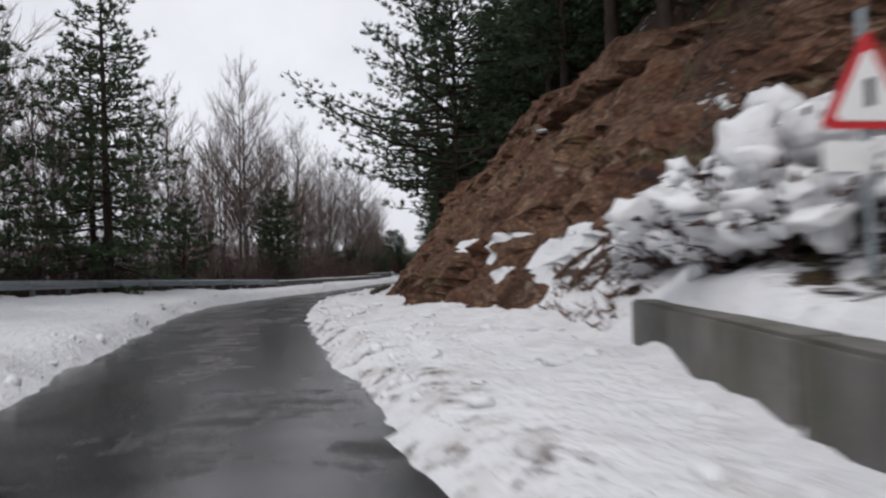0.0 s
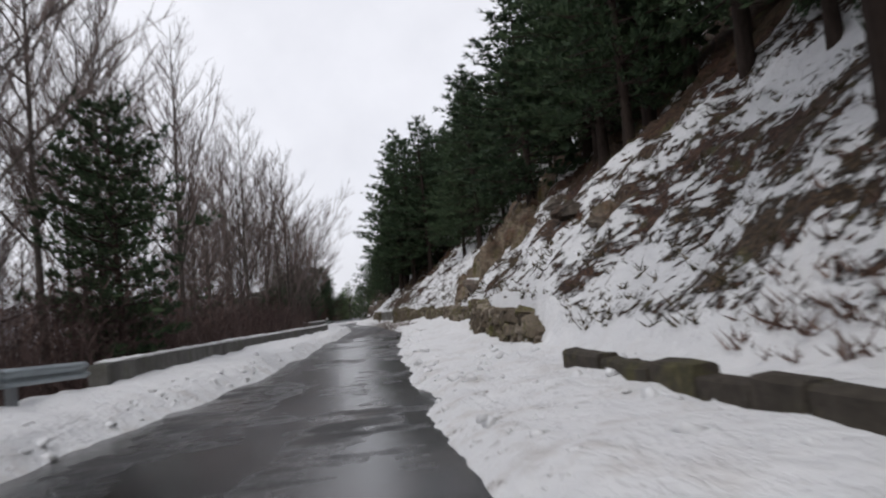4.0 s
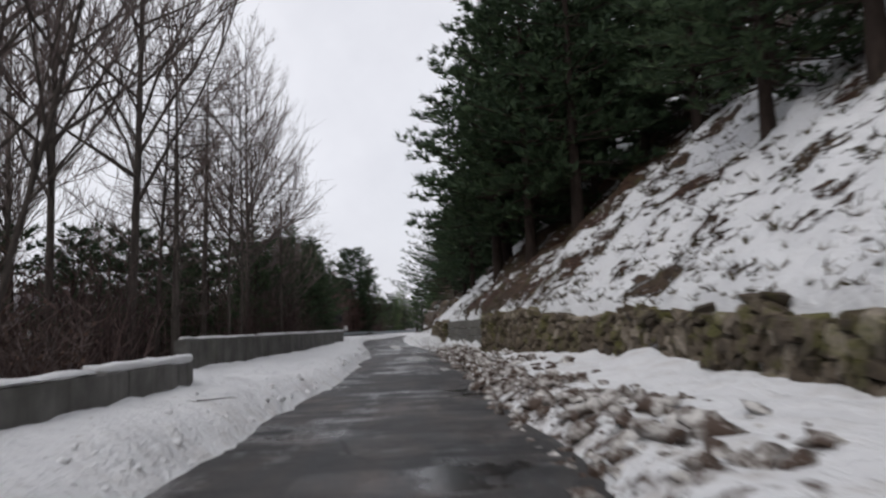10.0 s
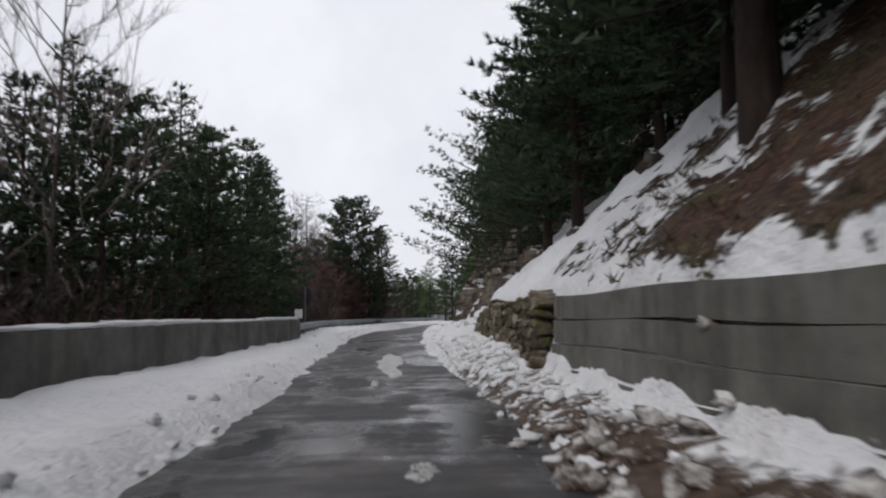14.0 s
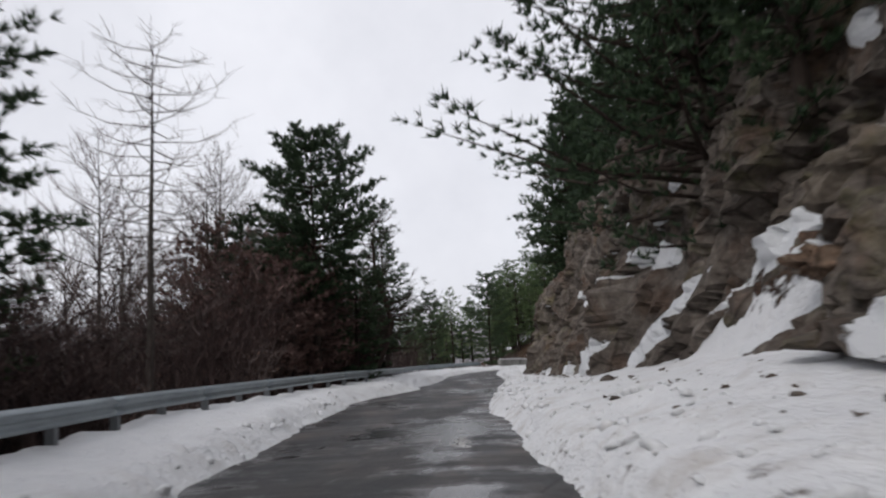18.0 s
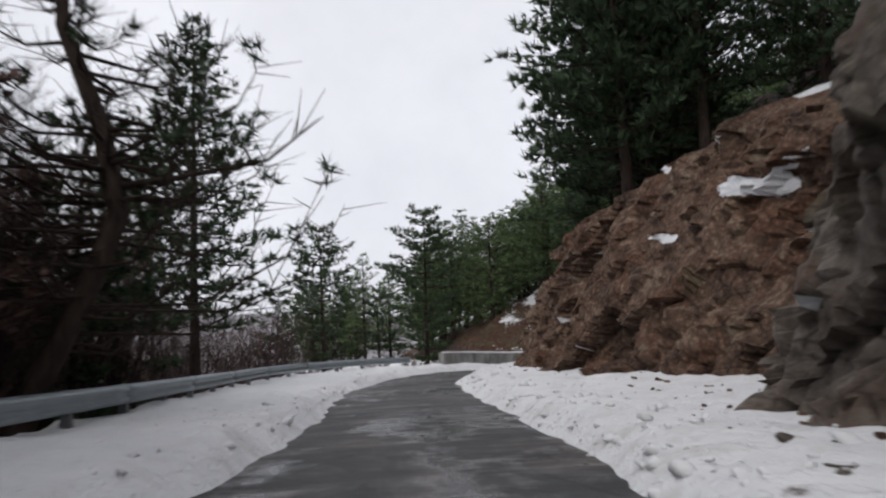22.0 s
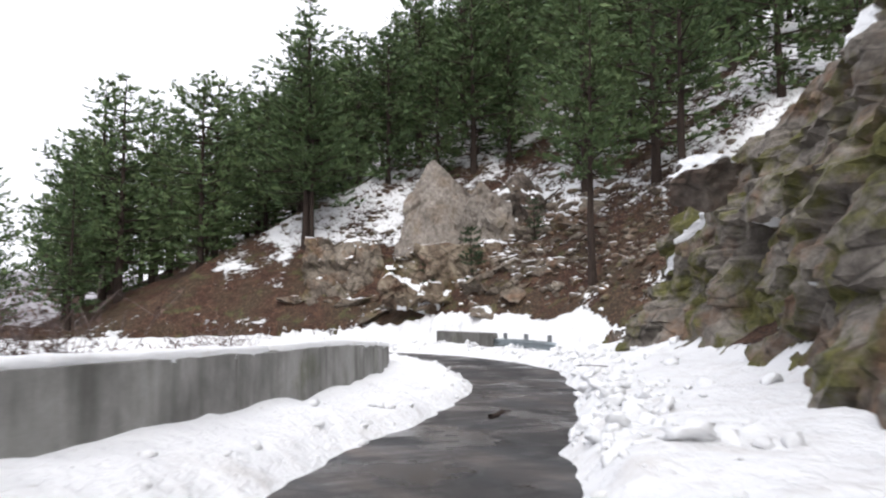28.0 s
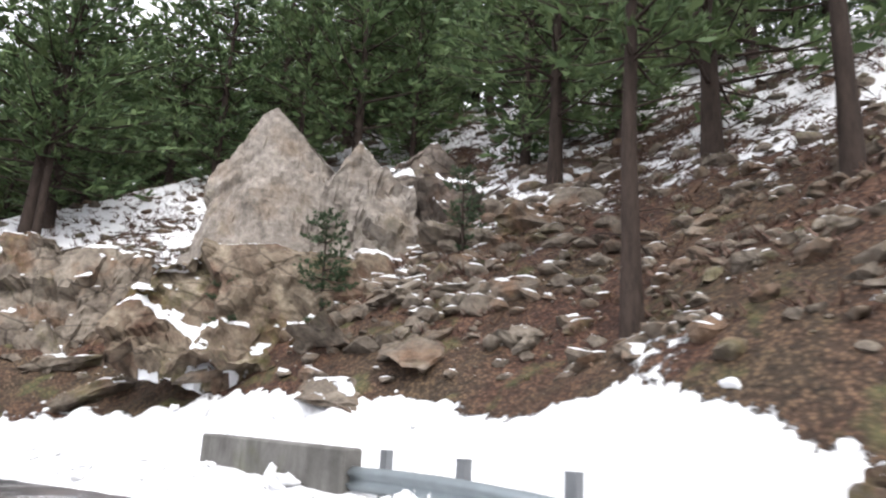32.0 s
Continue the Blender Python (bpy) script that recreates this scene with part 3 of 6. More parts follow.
def mesh_object(name, verts, faces, mat, parent=None, smooth=True):
    me = bpy.data.meshes.new(name)
    me.from_pydata([tuple(map(float, p)) for p in verts], [], faces)
    me.materials.append(mat)
    if smooth:
        me.polygons.foreach_set("use_smooth", [True] * len(me.polygons))
    me.update()
    ob = new(name, me)
    if parent:
        ob.parent = parent
    return ob


def part(name, bm, mat, parent, label="", smooth=False):
    me = bpy.data.meshes.new(name)
    bm.to_mesh(me)
    bm.free()
    me.materials.append(mat)
    if smooth:
        me.polygons.foreach_set("use_smooth", [True] * len(me.polygons))
    ob = new(name, me)
    ob.parent = parent
    if label:
        tagged(ob, label)
    return ob


def float_attr(me, name, values):
    at_ = me.attributes.new(name, "FLOAT", "POINT")
    at_.data.foreach_set("value", np.asarray(values, np.float32))


def grow(lo, hi, fine, out_lo, out_hi, rate=1.18):
    """Coordinates, fine between lo and hi and coarser outwards."""
    mid = list(np.arange(lo, hi, fine))
    left, right, d = [], [], fine
    p = lo
    while p > out_lo:
        d *= rate
        p -= d
        left.append(p)
    d, p = fine, mid[-1]
    while p < out_hi:
        d *= rate
        p += d
        right.append(p)
    return np.array(left[::-1] + mid + right)


# ---- ground: one sheet from the lane to the far hills ----
gx = grow(GX[0], GX[1], 0.2, -420, 420, 1.13)
gy = grow(-6, GX[2], 0.24, -200, 640, 1.13)
X, Y = np.meshgrid(gx, gy)
Z, SN, DI = ground(X, Y)
dist = np.maximum(np.hypot(np.clip(np.abs(X.ravel() - 0) - 60, 0, None), np.clip(np.abs(Y.ravel() - 110) - 150, 0, None)), 0)
Z = Z + np.clip(dist / 120, 0, 1) * 14 * (vnoise(X.ravel(), Y.ravel(), 120, 3) - 0.4)
nx, ny = len(gx), len(gy)
idx = np.arange(nx * ny).reshape(ny, nx)
quads = np.stack([idx[:-1, :-1], idx[:-1, 1:], idx[1:, 1:], idx[1:, :-1]], -1).reshape(-1, 4)
me = bpy.data.meshes.new("ground")
me.vertices.add(nx * ny)
me.vertices.foreach_set("co", np.stack([X.ravel(), Y.ravel(), Z], 1).astype(np.float32).ravel())
me.loops.add(quads.size)
me.loops.foreach_set("vertex_index", quads.astype(np.int32).ravel())
me.polygons.add(len(quads))
me.polygons.foreach_set("loop_start", np.arange(0, quads.size, 4, dtype=np.int32))
me.polygons.foreach_set("use_smooth", np.ones(len(quads), bool))
me.update(calc_edges=True)
float_attr(me, "snow", SN)
float_attr(me, "dirt", DI)
me.materials.append(M_GROUND)
tagged(new("ground", me), "snow-covered verges and leaf-strewn wooded slopes", "ground", kind="structure")

# ---- road ----
rv, rf = [], []
vs = np.linspace(-4.2, 4.0, 22)
rs = np.arange(S0, SMAX, 0.5)
for s in rs:
    for v in vs:
        x, y, _ = at(s, v)
        rv.append((x, y, float(ROADZ(s)) + 0.012 + 0.012 * math.sin(x * 1.7 + y * 0.9) * math.sin(y * 0.53) - 0.012 * abs(v)))
w = len(vs)
for i in range(len(rs) - 1):
    for j in range(w - 1):
        k = i * w + j
        rf.append((k, k + 1, k + w + 1, k + w))
road = mesh_object("road", rv, rf, M_ROAD)
float_attr(road.data, "wet", [float(q) for q in np.repeat(prof(WET_T)(rs), len(vs))])
tagged(road, "wet, patched and cracked narrow asphalt mountain road", "road", kind="structure")


# ---- parapets and guard rails ----
def box_along(bm, s0, s1, v0, v1, z0, z1, n=None, jitter=0.0, bevel=0.03, on_rail=False):
    """A bar of rectangular section that follows the road line."""
    n = n or max(2, int((s1 - s0) / 1.0) + 1)
    rings = []
    for s in np.linspace(s0, s1, n):
        ring, top = [], z1(s) if callable(z1) else z1
        for v, z in ((v0 + bevel, z0), (v1 - bevel, z0), (v1, z0 + bevel), (v1, top - bevel), (v1 - bevel, top), (v0 + bevel, top), (v0, top - bevel), (v0, z0 + bevel)):
            x, y, _ = at(s, v + (float(RAIL_L(s)) if on_rail else 0.0))
            ring.append(bm.verts.new((x + random.uniform(-jitter, jitter), y, float(ROADZ(s)) + z + random.uniform(-jitter, jitter))))
        rings.append(ring)
    for a, b in zip(rings, rings[1:]):
        for i in range(8):
            j = (i + 1) % 8
            bm.faces.new((a[i], a[j], b[j], b[i]))
    bm.faces.new(rings[0])
    bm.faces.new(rings[-1][::-1])
    bmesh.ops.recalc_face_normals(bm, faces=bm.faces)


def thing(name, label, category, group="", kind="", loc=(0, 0, 0)):
    e = new(name)
    e.location = loc
    return tagged(e, label, category, group, kind)


M_CAP = None


def snow_material():
    m = Mat("packed_snow", 0.7, 0.25)
    m.world_co()
    n = m.noise(6, 6, 0.65)
    c = m.mix(n, (0.66, 0.67, 0.69), (0.8, 0.8, 0.81))
    c = m.mix(m.ramp(m.noise(3, 6, 0.7), [(0.55, (0, 0, 0)), (0.8, (0.45, 0.45, 0.45))]), c, (0.38, 0.33, 0.28))
    m.color(c)
    m.bump(n, 0.8, 0.05)
    return m.m


M_CAP = snow_material()


def parapet(s0, s1, top, v=0.0, cap=True):
    """A low concrete wall in sections with a snow cap."""
    level = top if callable(top) else lambda q: top
    e = thing("parapet_wall", "pale concrete parapet wall topped with snow inside the bend" if s0 > 195 else "weathered grey concrete parapet wall topped with snow beside the road", "wall")
    s = s0
    while s < s1 - 0.5:
        q = min(s + 6.0, s1)
        bm = bmesh.new()
        box_along(bm, s + 0.012, q - 0.012, v - 0.16, v + 0.16, -0.6, level, jitter=0.008, on_rail=True)
        part("wall_section", bm, M_BEND_WALL if s0 > 195 else M_PARAPET, e)
        s = q
    if cap:
        bm = bmesh.new()
        s = s0 + 0.3
        while s < s1 - 1.5:
            q = min(s + random.uniform(3, 8), s1 - 0.2)
            box_along(bm, s, q, v - 0.17, v + 0.15, min(level(s), level(q)) - 0.02, lambda k, more=random.uniform(0.05, 0.1): level(k) + more, n=max(3, int((q - s) * 3)), jitter=0.018, bevel=0.035, on_rail=True)
            s = q + random.choice([0.1, 0.3, 1.2])
        part("snow_cap", bm, M_CAP, e, "strip of old snow", True)
    return e


for row in PARAPETS:
    parapet(*row)


def guard_rail(s0, s1, level, v=0.0):
    e = thing("guard_rail", "galvanised steel guard rail on short posts above the snow", "guard rail")
    sec = [(0.0, 0.0), (0.05, 0.035), (0.08, 0.075), (0.02, 0.115), (0.02, 0.165), (0.08, 0.205), (0.05, 0.25), (0.0, 0.29)]
    s = s0
    while s < s1 - 0.1:
        q = min(s + 4.0, s1)
        bm = bmesh.new()
        rings = []
        for k in np.linspace(s - 0.12, q, 9):
            ring = []
            for out, h in sec:
                x, y, _ = at(k, v + out + float(RAIL_L(k)))
                ring.append(bm.verts.new((x, y, float(ROADZ(k) + level(k)) - 0.31 + h)))
            for out, h in reversed(sec):
                x, y, _ = at(k, v + out - 0.012 + float(RAIL_L(k)))
                ring.append(bm.verts.new((x, y, float(ROADZ(k) + level(k)) - 0.31 + h)))
            rings.append(ring)
        for a, b in zip(rings, rings[1:]):
            for i in range(len(a)):
                j = (i + 1) % len(a)
                bm.faces.new((a[i], a[j], b[j], b[i]))
        bm.faces.new(rings[0])
        bm.faces.new(rings[-1])
        bmesh.ops.recalc_face_normals(bm, faces=bm.faces)
        part("beam", bm, M_STEEL, e, smooth=True)
        for k in np.arange(s + 0.2, q, 2.0):
            bm = bmesh.new()
            box_along(bm, k - 0.06, k + 0.06, v - 0.14, v - 0.02, -0.6, float(level(k)) - 0.02, n=2, bevel=0.012, on_rail=True)
            part("post", bm, M_STEEL_DARK, e)
        s = q
    return e


for row in RAILS:
    guard_rail(*row)


# ---- trees ----
class Soup:
    """Collects triangles and quads for one mesh."""

    def __init__(self):
        self.v, self.f = [], []

    def tube(self, pts, radii, n=5):
        base = len(self.v)
        pts = [Vector(p) for p in pts]
        for i, (p, r) in enumerate(zip(pts, radii)):
            d = (pts[min(i + 1, len(pts) - 1)] - pts[max(i - 1, 0)]).normalized()
            a = d.orthogonal().normalized()
            b = d.cross(a)
            for k in range(n):
                t = 2 * math.pi * k / n
                self.v.append(p + r * (math.cos(t) * a + math.sin(t) * b))
        for i in range(len(pts) - 1):
            for k in range(n):
                j = (k + 1) % n
                self.f.append((base + i * n + k, base + i * n + j, base + (i + 1) * n + j, base + (i + 1) * n + k))

    def blade(self, p, d, length, width, rng):
        side = d.cross(Vector((rng.uniform(-1, 1), rng.uniform(-1, 1), rng.uniform(-1, 1)))).normalized() * width
        b = len(self.v)
        self.v += [p - side * 0.5, p + side * 0.5, p + d * length]
        self.f.append((b, b + 1, b + 2))

    def leaf(self, p, d, length, width, rng):
        side = d.cross(Vector((rng.uniform(-1, 1), rng.uniform(-1, 1), rng.uniform(-1, 1)))).normalized() * width
        b = len(self.v)
        self.v += [p, p + d * length * 0.5 + side, p + d * length, p + d * length * 0.5 - side]
        self.f.append((b, b + 1, b + 2, b + 3))

    def done(self, name, mat, parent, label="", smooth=False, kind=""):
        ob = mesh_object(name, self.v, self.f, mat, parent, smooth)
        tagged(ob, kind=kind)
        if label:
            tagged(ob, label)
        return ob


def bent(rng, height, lean, n=8):
    """A trunk line with a slight wander."""
    x = y = 0.0
    out = [Vector((0, 0, -0.5))]
    ax, ay = rng.uniform(-lean, lean), rng.uniform(-lean, lean)
    for i in range(1, n + 1):
        x += (ax + rng.uniform(-lean, lean)) * height / n
        y += (ay + rng.uniform(-lean, lean)) * height / n
        out.append(Vector((x, y, height * i / n)))
    return out


def along(line, f):
    i = min(f * (len(line) - 1), len(line) - 1.001)
    k = int(i)
    return line[k].lerp(line[k + 1], i - k)


def pine(seed, height, base, spread, tufts, label, top_round=False, dead=10, fine=1.0, needles=9, leaf=None, leaf_label="dark green tufted needles", gap=0.55, droop=0.0):
    rng = random.Random(seed)
    e = thing("pine_tree", label, "tree", "roadside pines")
    stem, wood, crown = Soup(), Soup(), Soup()
    line = bent(rng, height, 0.02)
    r0 = 0.011 * height + 0.05
    stem.tube(line, [r0 * 1.25] + [r0 * (1 - 0.92 * i / 8) for i in range(1, 9)], 8)
    # dead lower branches
    for _ in range(dead):
        f = rng.uniform(0.12, base + 0.08)
        p, a = along(line, f), rng.uniform(0, 6.28)
        ln = rng.uniform(0.5, 1.6)
        d = Vector((math.cos(a), math.sin(a), rng.uniform(-0.3, 0.25)))
        wood.tube([p, p + d * ln * 0.6, p + d * ln + Vector((0, 0, -0.15))], [0.025, 0.015, 0.004], 4)
    levels = int((1 - base) * height / gap)
    for i in range(levels):
        f = base + (1 - base) * (i + rng.uniform(0, 0.6)) / levels
        g = (f - base) / (1 - base)
        shape = (math.sin(min(g * 1.25 + 0.12, 1) * 1.57) * (1 - g) ** 0.55 if top_round else (0.55 + 0.45 * min(g * 5, 1)) * (1 - g) ** 0.85) + 0.05
        nb = rng.choice([4, 5, 5, 6])
        a0 = rng.uniform(0, 6.28)
        for k in range(nb):
            if rng.random() < 0.12:
                continue
            a = a0 + 6.28 * k / nb + rng.uniform(-0.35, 0.35)
            ln = spread * shape * rng.uniform(0.65, 1.15)
            p = along(line, f)
            rise = 0.12 - droop * (1 - g) + 0.5 * g + rng.uniform(-0.12, 0.12)
            out = Vector((math.cos(a), math.sin(a), 0))
            bend = [p, p + out * ln * 0.5 + Vector((0, 0, ln * (rise * 0.3 - 0.06))), p + out * ln + Vector((0, 0, ln * rise * 0.75))]
            wood.tube(bend, [0.012 + 0.012 * ln, 0.008 + 0.006 * ln, 0.004], 4)
            for _ in range(5 if tufts > 6 else 3):
                t = rng.uniform(0.2, 0.85)
                c = along(bend, t) + Vector((rng.uniform(-0.3, 0.3), rng.uniform(-0.3, 0.3), rng.uniform(-0.1, 0.25)))
                d = (out + Vector((rng.uniform(-0.9, 0.9), rng.uniform(-0.9, 0.9), rng.uniform(-0.2, 0.5)))).normalized()
                crown.leaf(c, d, rng.uniform(0.4, 0.7) * min(1.0, ln / 1.5) * min(fine, 1.0), rng.uniform(0.06, 0.12) * min(fine, 1.0), rng)
            m = max(2, int(tufts * ln / spread * 2.2))
            for q in range(m):
                t = 0.25 + 0.75 * (q + rng.random()) / m
                c = bend[0].lerp(bend[1], t * 2) if t < 0.5 else bend[1].lerp(bend[2], t * 2 - 1)
                sw = ln * 0.2 * (1.15 - t) + 0.1
                c = c + Vector((rng.uniform(-1, 1), rng.uniform(-1, 1), rng.uniform(-0.25, 0.6))) * sw
                tip = (out * 0.7 + Vector((rng.uniform(-0.6, 0.6), rng.uniform(-0.6, 0.6), 0.45 + rng.uniform(-0.2, 0.4)))).normalized()
                for _ in range(needles):
                    d = (tip + Vector((rng.uniform(-1, 1), rng.uniform(-1, 1), rng.uniform(-0.8, 1))) * 0.85).normalized()
                    crown.blade(c, d, rng.uniform(0.26, 0.5) * fine, rng.uniform(0.06, 0.11) * fine, rng)
    stem.done("trunk", M_BARK_PINE, e, "scaly dark brown trunk", True)
    wood.done("branchwork", M_BARK_PINE, e, "brown limbs, dead near the ground", True, "stuff")
    crown.done("crown", leaf or M_NEEDLE, e, leaf_label, False, "stuff")
    return e


def bare_tree(seed, height, label, limbs=22, slim=1.0, group="bare trees"):
    rng = random.Random(seed)
    e = thing("bare_tree", label, "tree", group)
    stem, wood, twig = Soup(), Soup(), Soup()
    line = bent(rng, height, 0.03)
    r0 = (0.008 * height + 0.03) * slim
    stem.tube(line, [r0 * 1.25] + [r0 * (1 - 0.9 * i / 8) for i in range(1, 9)], 7)

    def grow_branch(p, d, ln, r, depth):
        pts, q, v = [p], p, d.copy()
        seg = (3, 3, 2, 1)[depth]
        for i in range(seg):
            v = (v + Vector((rng.uniform(-0.22, 0.22), rng.uniform(-0.22, 0.22), rng.uniform(-0.02, 0.26)))).normalized()
            q = q + v * ln / seg
            pts.append(q)
        (wood if depth < 2 else twig).tube(pts, [r * (1 - 0.82 * i / seg) for i in range(seg + 1)], 4 if depth < 2 else 3)
        if depth < 3:
            for _ in range((6, 7, 6)[depth]):
                t = rng.uniform(0.25, 1.0)
                c = along(pts, t)
                nd = (v + Vector((rng.uniform(-1, 1), rng.uniform(-1, 1), rng.uniform(-0.3, 0.8))) * 0.75).normalized()
                grow_branch(c, nd, ln * rng.uniform(0.35, 0.6), r * 0.5, depth + 1)

    for i in range(limbs):
        f = 0.28 + 0.7 * (i + rng.random()) / limbs
        a = i * 2.4 + rng.uniform(-0.5, 0.5)
        d = Vector((math.cos(a), math.sin(a), rng.uniform(0.25, 1.1))).normalized()
        grow_branch(along(line, f), d, height * (0.34 * (1.1 - f)) + 0.5, r0 * 0.45 * (1.15 - f) + 0.008, 1)
    stem.done("trunk", M_BARK_GREY, e, "smooth grey-brown trunk", True)
    wood.done("branchwork", M_BARK_GREY, e, "grey-brown limbs", True, "stuff")
    twig.done("crown", M_TWIG, e, "fine leafless twigs", False, "stuff")
    return e


def bare_conifer(seed, height, label):
    """A leafless larch-like tree with level, upturned branches."""
    rng = random.Random(seed)
    e = thing("bare_conifer", label, "tree", "bare trees")
    stem, wood, twig = Soup(), Soup(), Soup()
    line = bent(rng, height, 0.012)
    r0 = 0.009 * height + 0.03
    stem.tube(line, [r0 * 1.2] + [r0 * (1 - 0.93 * i / 8) for i in range(1, 9)], 7)
    n = int(height * 7)
    for i in range(n):
        f = 0.18 + 0.81 * i / n
        a = i * 2.4 + rng.uniform(-0.4, 0.4)
        ln = math.sin(math.pi * min(1.0, 1.12 - f)) ** 0.6 * height * 0.2 * rng.uniform(0.6, 1.1) + 0.2
        out = Vector((math.cos(a), math.sin(a), 0))
        p = along(line, f)
        pts = [p, p + out * ln * 0.5 + Vector((0, 0, 0.02)), p + out * ln * 0.85 + Vector((0, 0, ln * 0.14)), p + out * ln + Vector((0, 0, ln * 0.34))]
        wood.tube(pts, [0.022, 0.015, 0.009, 0.003], 4)
        for _ in range(9):
            c = along(pts, rng.uniform(0.2, 1.0))
            d = (out * 0.5 + Vector((rng.uniform(-0.8, 0.8), rng.uniform(-0.8, 0.8), rng.uniform(-0.2, 0.7)))).normalized()
            l2 = ln * rng.uniform(0.15, 0.35) + 0.1
            twig.tube([c, c + d * l2], [0.008, 0.003], 3)
    stem.done("trunk", M_BARK_GREY, e, "straight thin trunk", True)
    wood.done("branchwork", M_BARK_GREY, e, "thin level branches", True, "stuff")
    twig.done("crown", M_TWIG, e, "fine leafless twigs", False, "stuff")
    return e


def shrub(seed, height, mat, label, stems=32, kind_name="shrub", wood=None):
    rng = random.Random(seed)
    e = thing(kind_name, label, "shrub", "roadside shrubs")
    sp, lf = Soup(), Soup()
    for i in range(stems):
        a = rng.uniform(0, 6.28)
        h = height * rng.uniform(0.45, 1.0)
        o = Vector((rng.uniform(-0.35, 0.35), rng.uniform(-0.35, 0.35), -0.15))
        d = Vector((math.cos(a), math.sin(a), 0)) * rng.uniform(0.12, 0.6)
        pts = [o, o + d * h * 0.4 + Vector((0, 0, h * 0.55)), o + d * h + Vector((0, 0, h))]
        sp.tube(pts, [0.018, 0.011, 0.003], 3)
        for _ in range(7):
            c = along(pts, rng.uniform(0.3, 1.0))
            v = (d + Vector((rng.uniform(-1, 1), rng.uniform(-1, 1), rng.uniform(0, 1.1)))).normalized()
            l2 = h * rng.uniform(0.12, 0.3)
            sp.tube([c, c + v * l2], [0.009, 0.003], 3)
            for _ in range(2):
                w = (v + Vector((rng.uniform(-1, 1), rng.uniform(-1, 1), rng.uniform(-0.8, 0.8)))).normalized()
                lf.leaf(c + v * l2 * rng.random(), w, rng.uniform(0.05, 0.12), rng.uniform(0.015, 0.035), rng)
    sp.done("stem_tangle", wood or M_TWIG, e, "thin brown stems", False, "stuff")
    lf.done("foliage", mat, e, "withered brown leaves", False, "stuff")
    return e


HIDE = pose(0, 0, 0)
PINES = [pine(11, 14.0, 0.15, 4.2, 14, "tall dark green pine on the slope", dead=16, needles=8, fine=0.85, gap=0.46, droop=0.2),
         pine(12, 12.0, 0.12, 3.9, 14, "dark green pine with a conical crown", dead=12, needles=8, fine=0.85, gap=0.46, droop=0.2),
         pine(13, 15.5, 0.2, 4.3, 14, "tall pine with a bare lower trunk", dead=18, needles=8, fine=0.85, gap=0.46, droop=0.2),
         pine(14, 10.0, 0.08, 4.3, 21, "bushy dark green pine with low branches", top_round=True, fine=0.7, needles=11),
         pine(15, 5.5, 0.06, 2.1, 15, "young green pine among the brush", top_round=True, dead=2, fine=0.5, needles=12)]
FAR_PINES = [pine(16, 13.0, 0.12, 4.6, 8, "dark green pine in the hillside wood", needles=7, fine=0.95, leaf=M_GREEN, leaf_label="fresh green needles"), pine(17, 11.0, 0.06, 4.4, 8, "bushy green pine in the hillside wood", top_round=True, needles=7, fine=0.95, leaf=M_GREEN, leaf_label="fresh green needles"),
             pine(18, 15.0, 0.17, 4.7, 8, "tall green pine in the hillside wood", needles=7, fine=0.95, leaf=M_GREEN, leaf_label="fresh green needles")]
FAR_TALL = pine(26, 14.0, 0.38, 3.4, 10, "tall pine with a long bare trunk on the hillside", dead=14, needles=8, fine=0.8, leaf=M_GREEN, leaf_label="fresh green needles")
BARES = [bare_tree(21, 16.0, "tall leafless tree with a grey trunk", 30, 0.85), bare_tree(22, 14.0, "slender leafless tree with fine twigs", 28, 0.7),
         bare_tree(23, 18.0, "tall forked leafless tree", 32, 0.9), bare_tree(24, 10.0, "small leafless tree with spreading twigs", 26, 0.75)]
LARCH = [bare_conifer(31, 12.0, "bare conifer with level upturned branches"), bare_conifer(32, 10.0, "thin leafless conifer beside the parapet")]
SPARSE = pine(25, 15.0, 0.08, 4.6, 17, "tall pine with sparse drooping limbs behind the guard rail", dead=30, needles=9, fine=0.66, gap=0.5, droop=0.35)
SHRUBS = [shrub(41, 2.6, M_BRUSH, "tangle of brown leafless brush"), shrub(42, 1.7, M_BRUSH, "low brown bramble thicket behind the rail"), shrub(43, 3.6, M_DUSK, "tall reddish-brown thicket of bare stems", 40, wood=M_DUSK)]
_used = set()


def plant(proto, x, y, scale=1.0, turn=None, sink=0.15, z=None, lean=(0, 0), wide=1.0, label=""):
    """Stand a tree at a place: the first time the tree itself, then copies of it."""
    z = gz(x, y) - sink if z is None else z
    m = pose(x, y, z, lean[0], lean[1], random.uniform(0, 360) if turn is None else turn)
    sc = Matrix.Diagonal((scale * wide, scale * wide, scale, 1))
    if proto.name not in _used:
        _used.add(proto.name)
        proto.matrix_basis = m @ sc
        ob = proto
    else:
        ob = copy_thing(proto, m)
        ob.scale = (scale * wide, scale * wide, scale)
    if label:
        tagged(ob, label)
    return ob


random.seed(7)
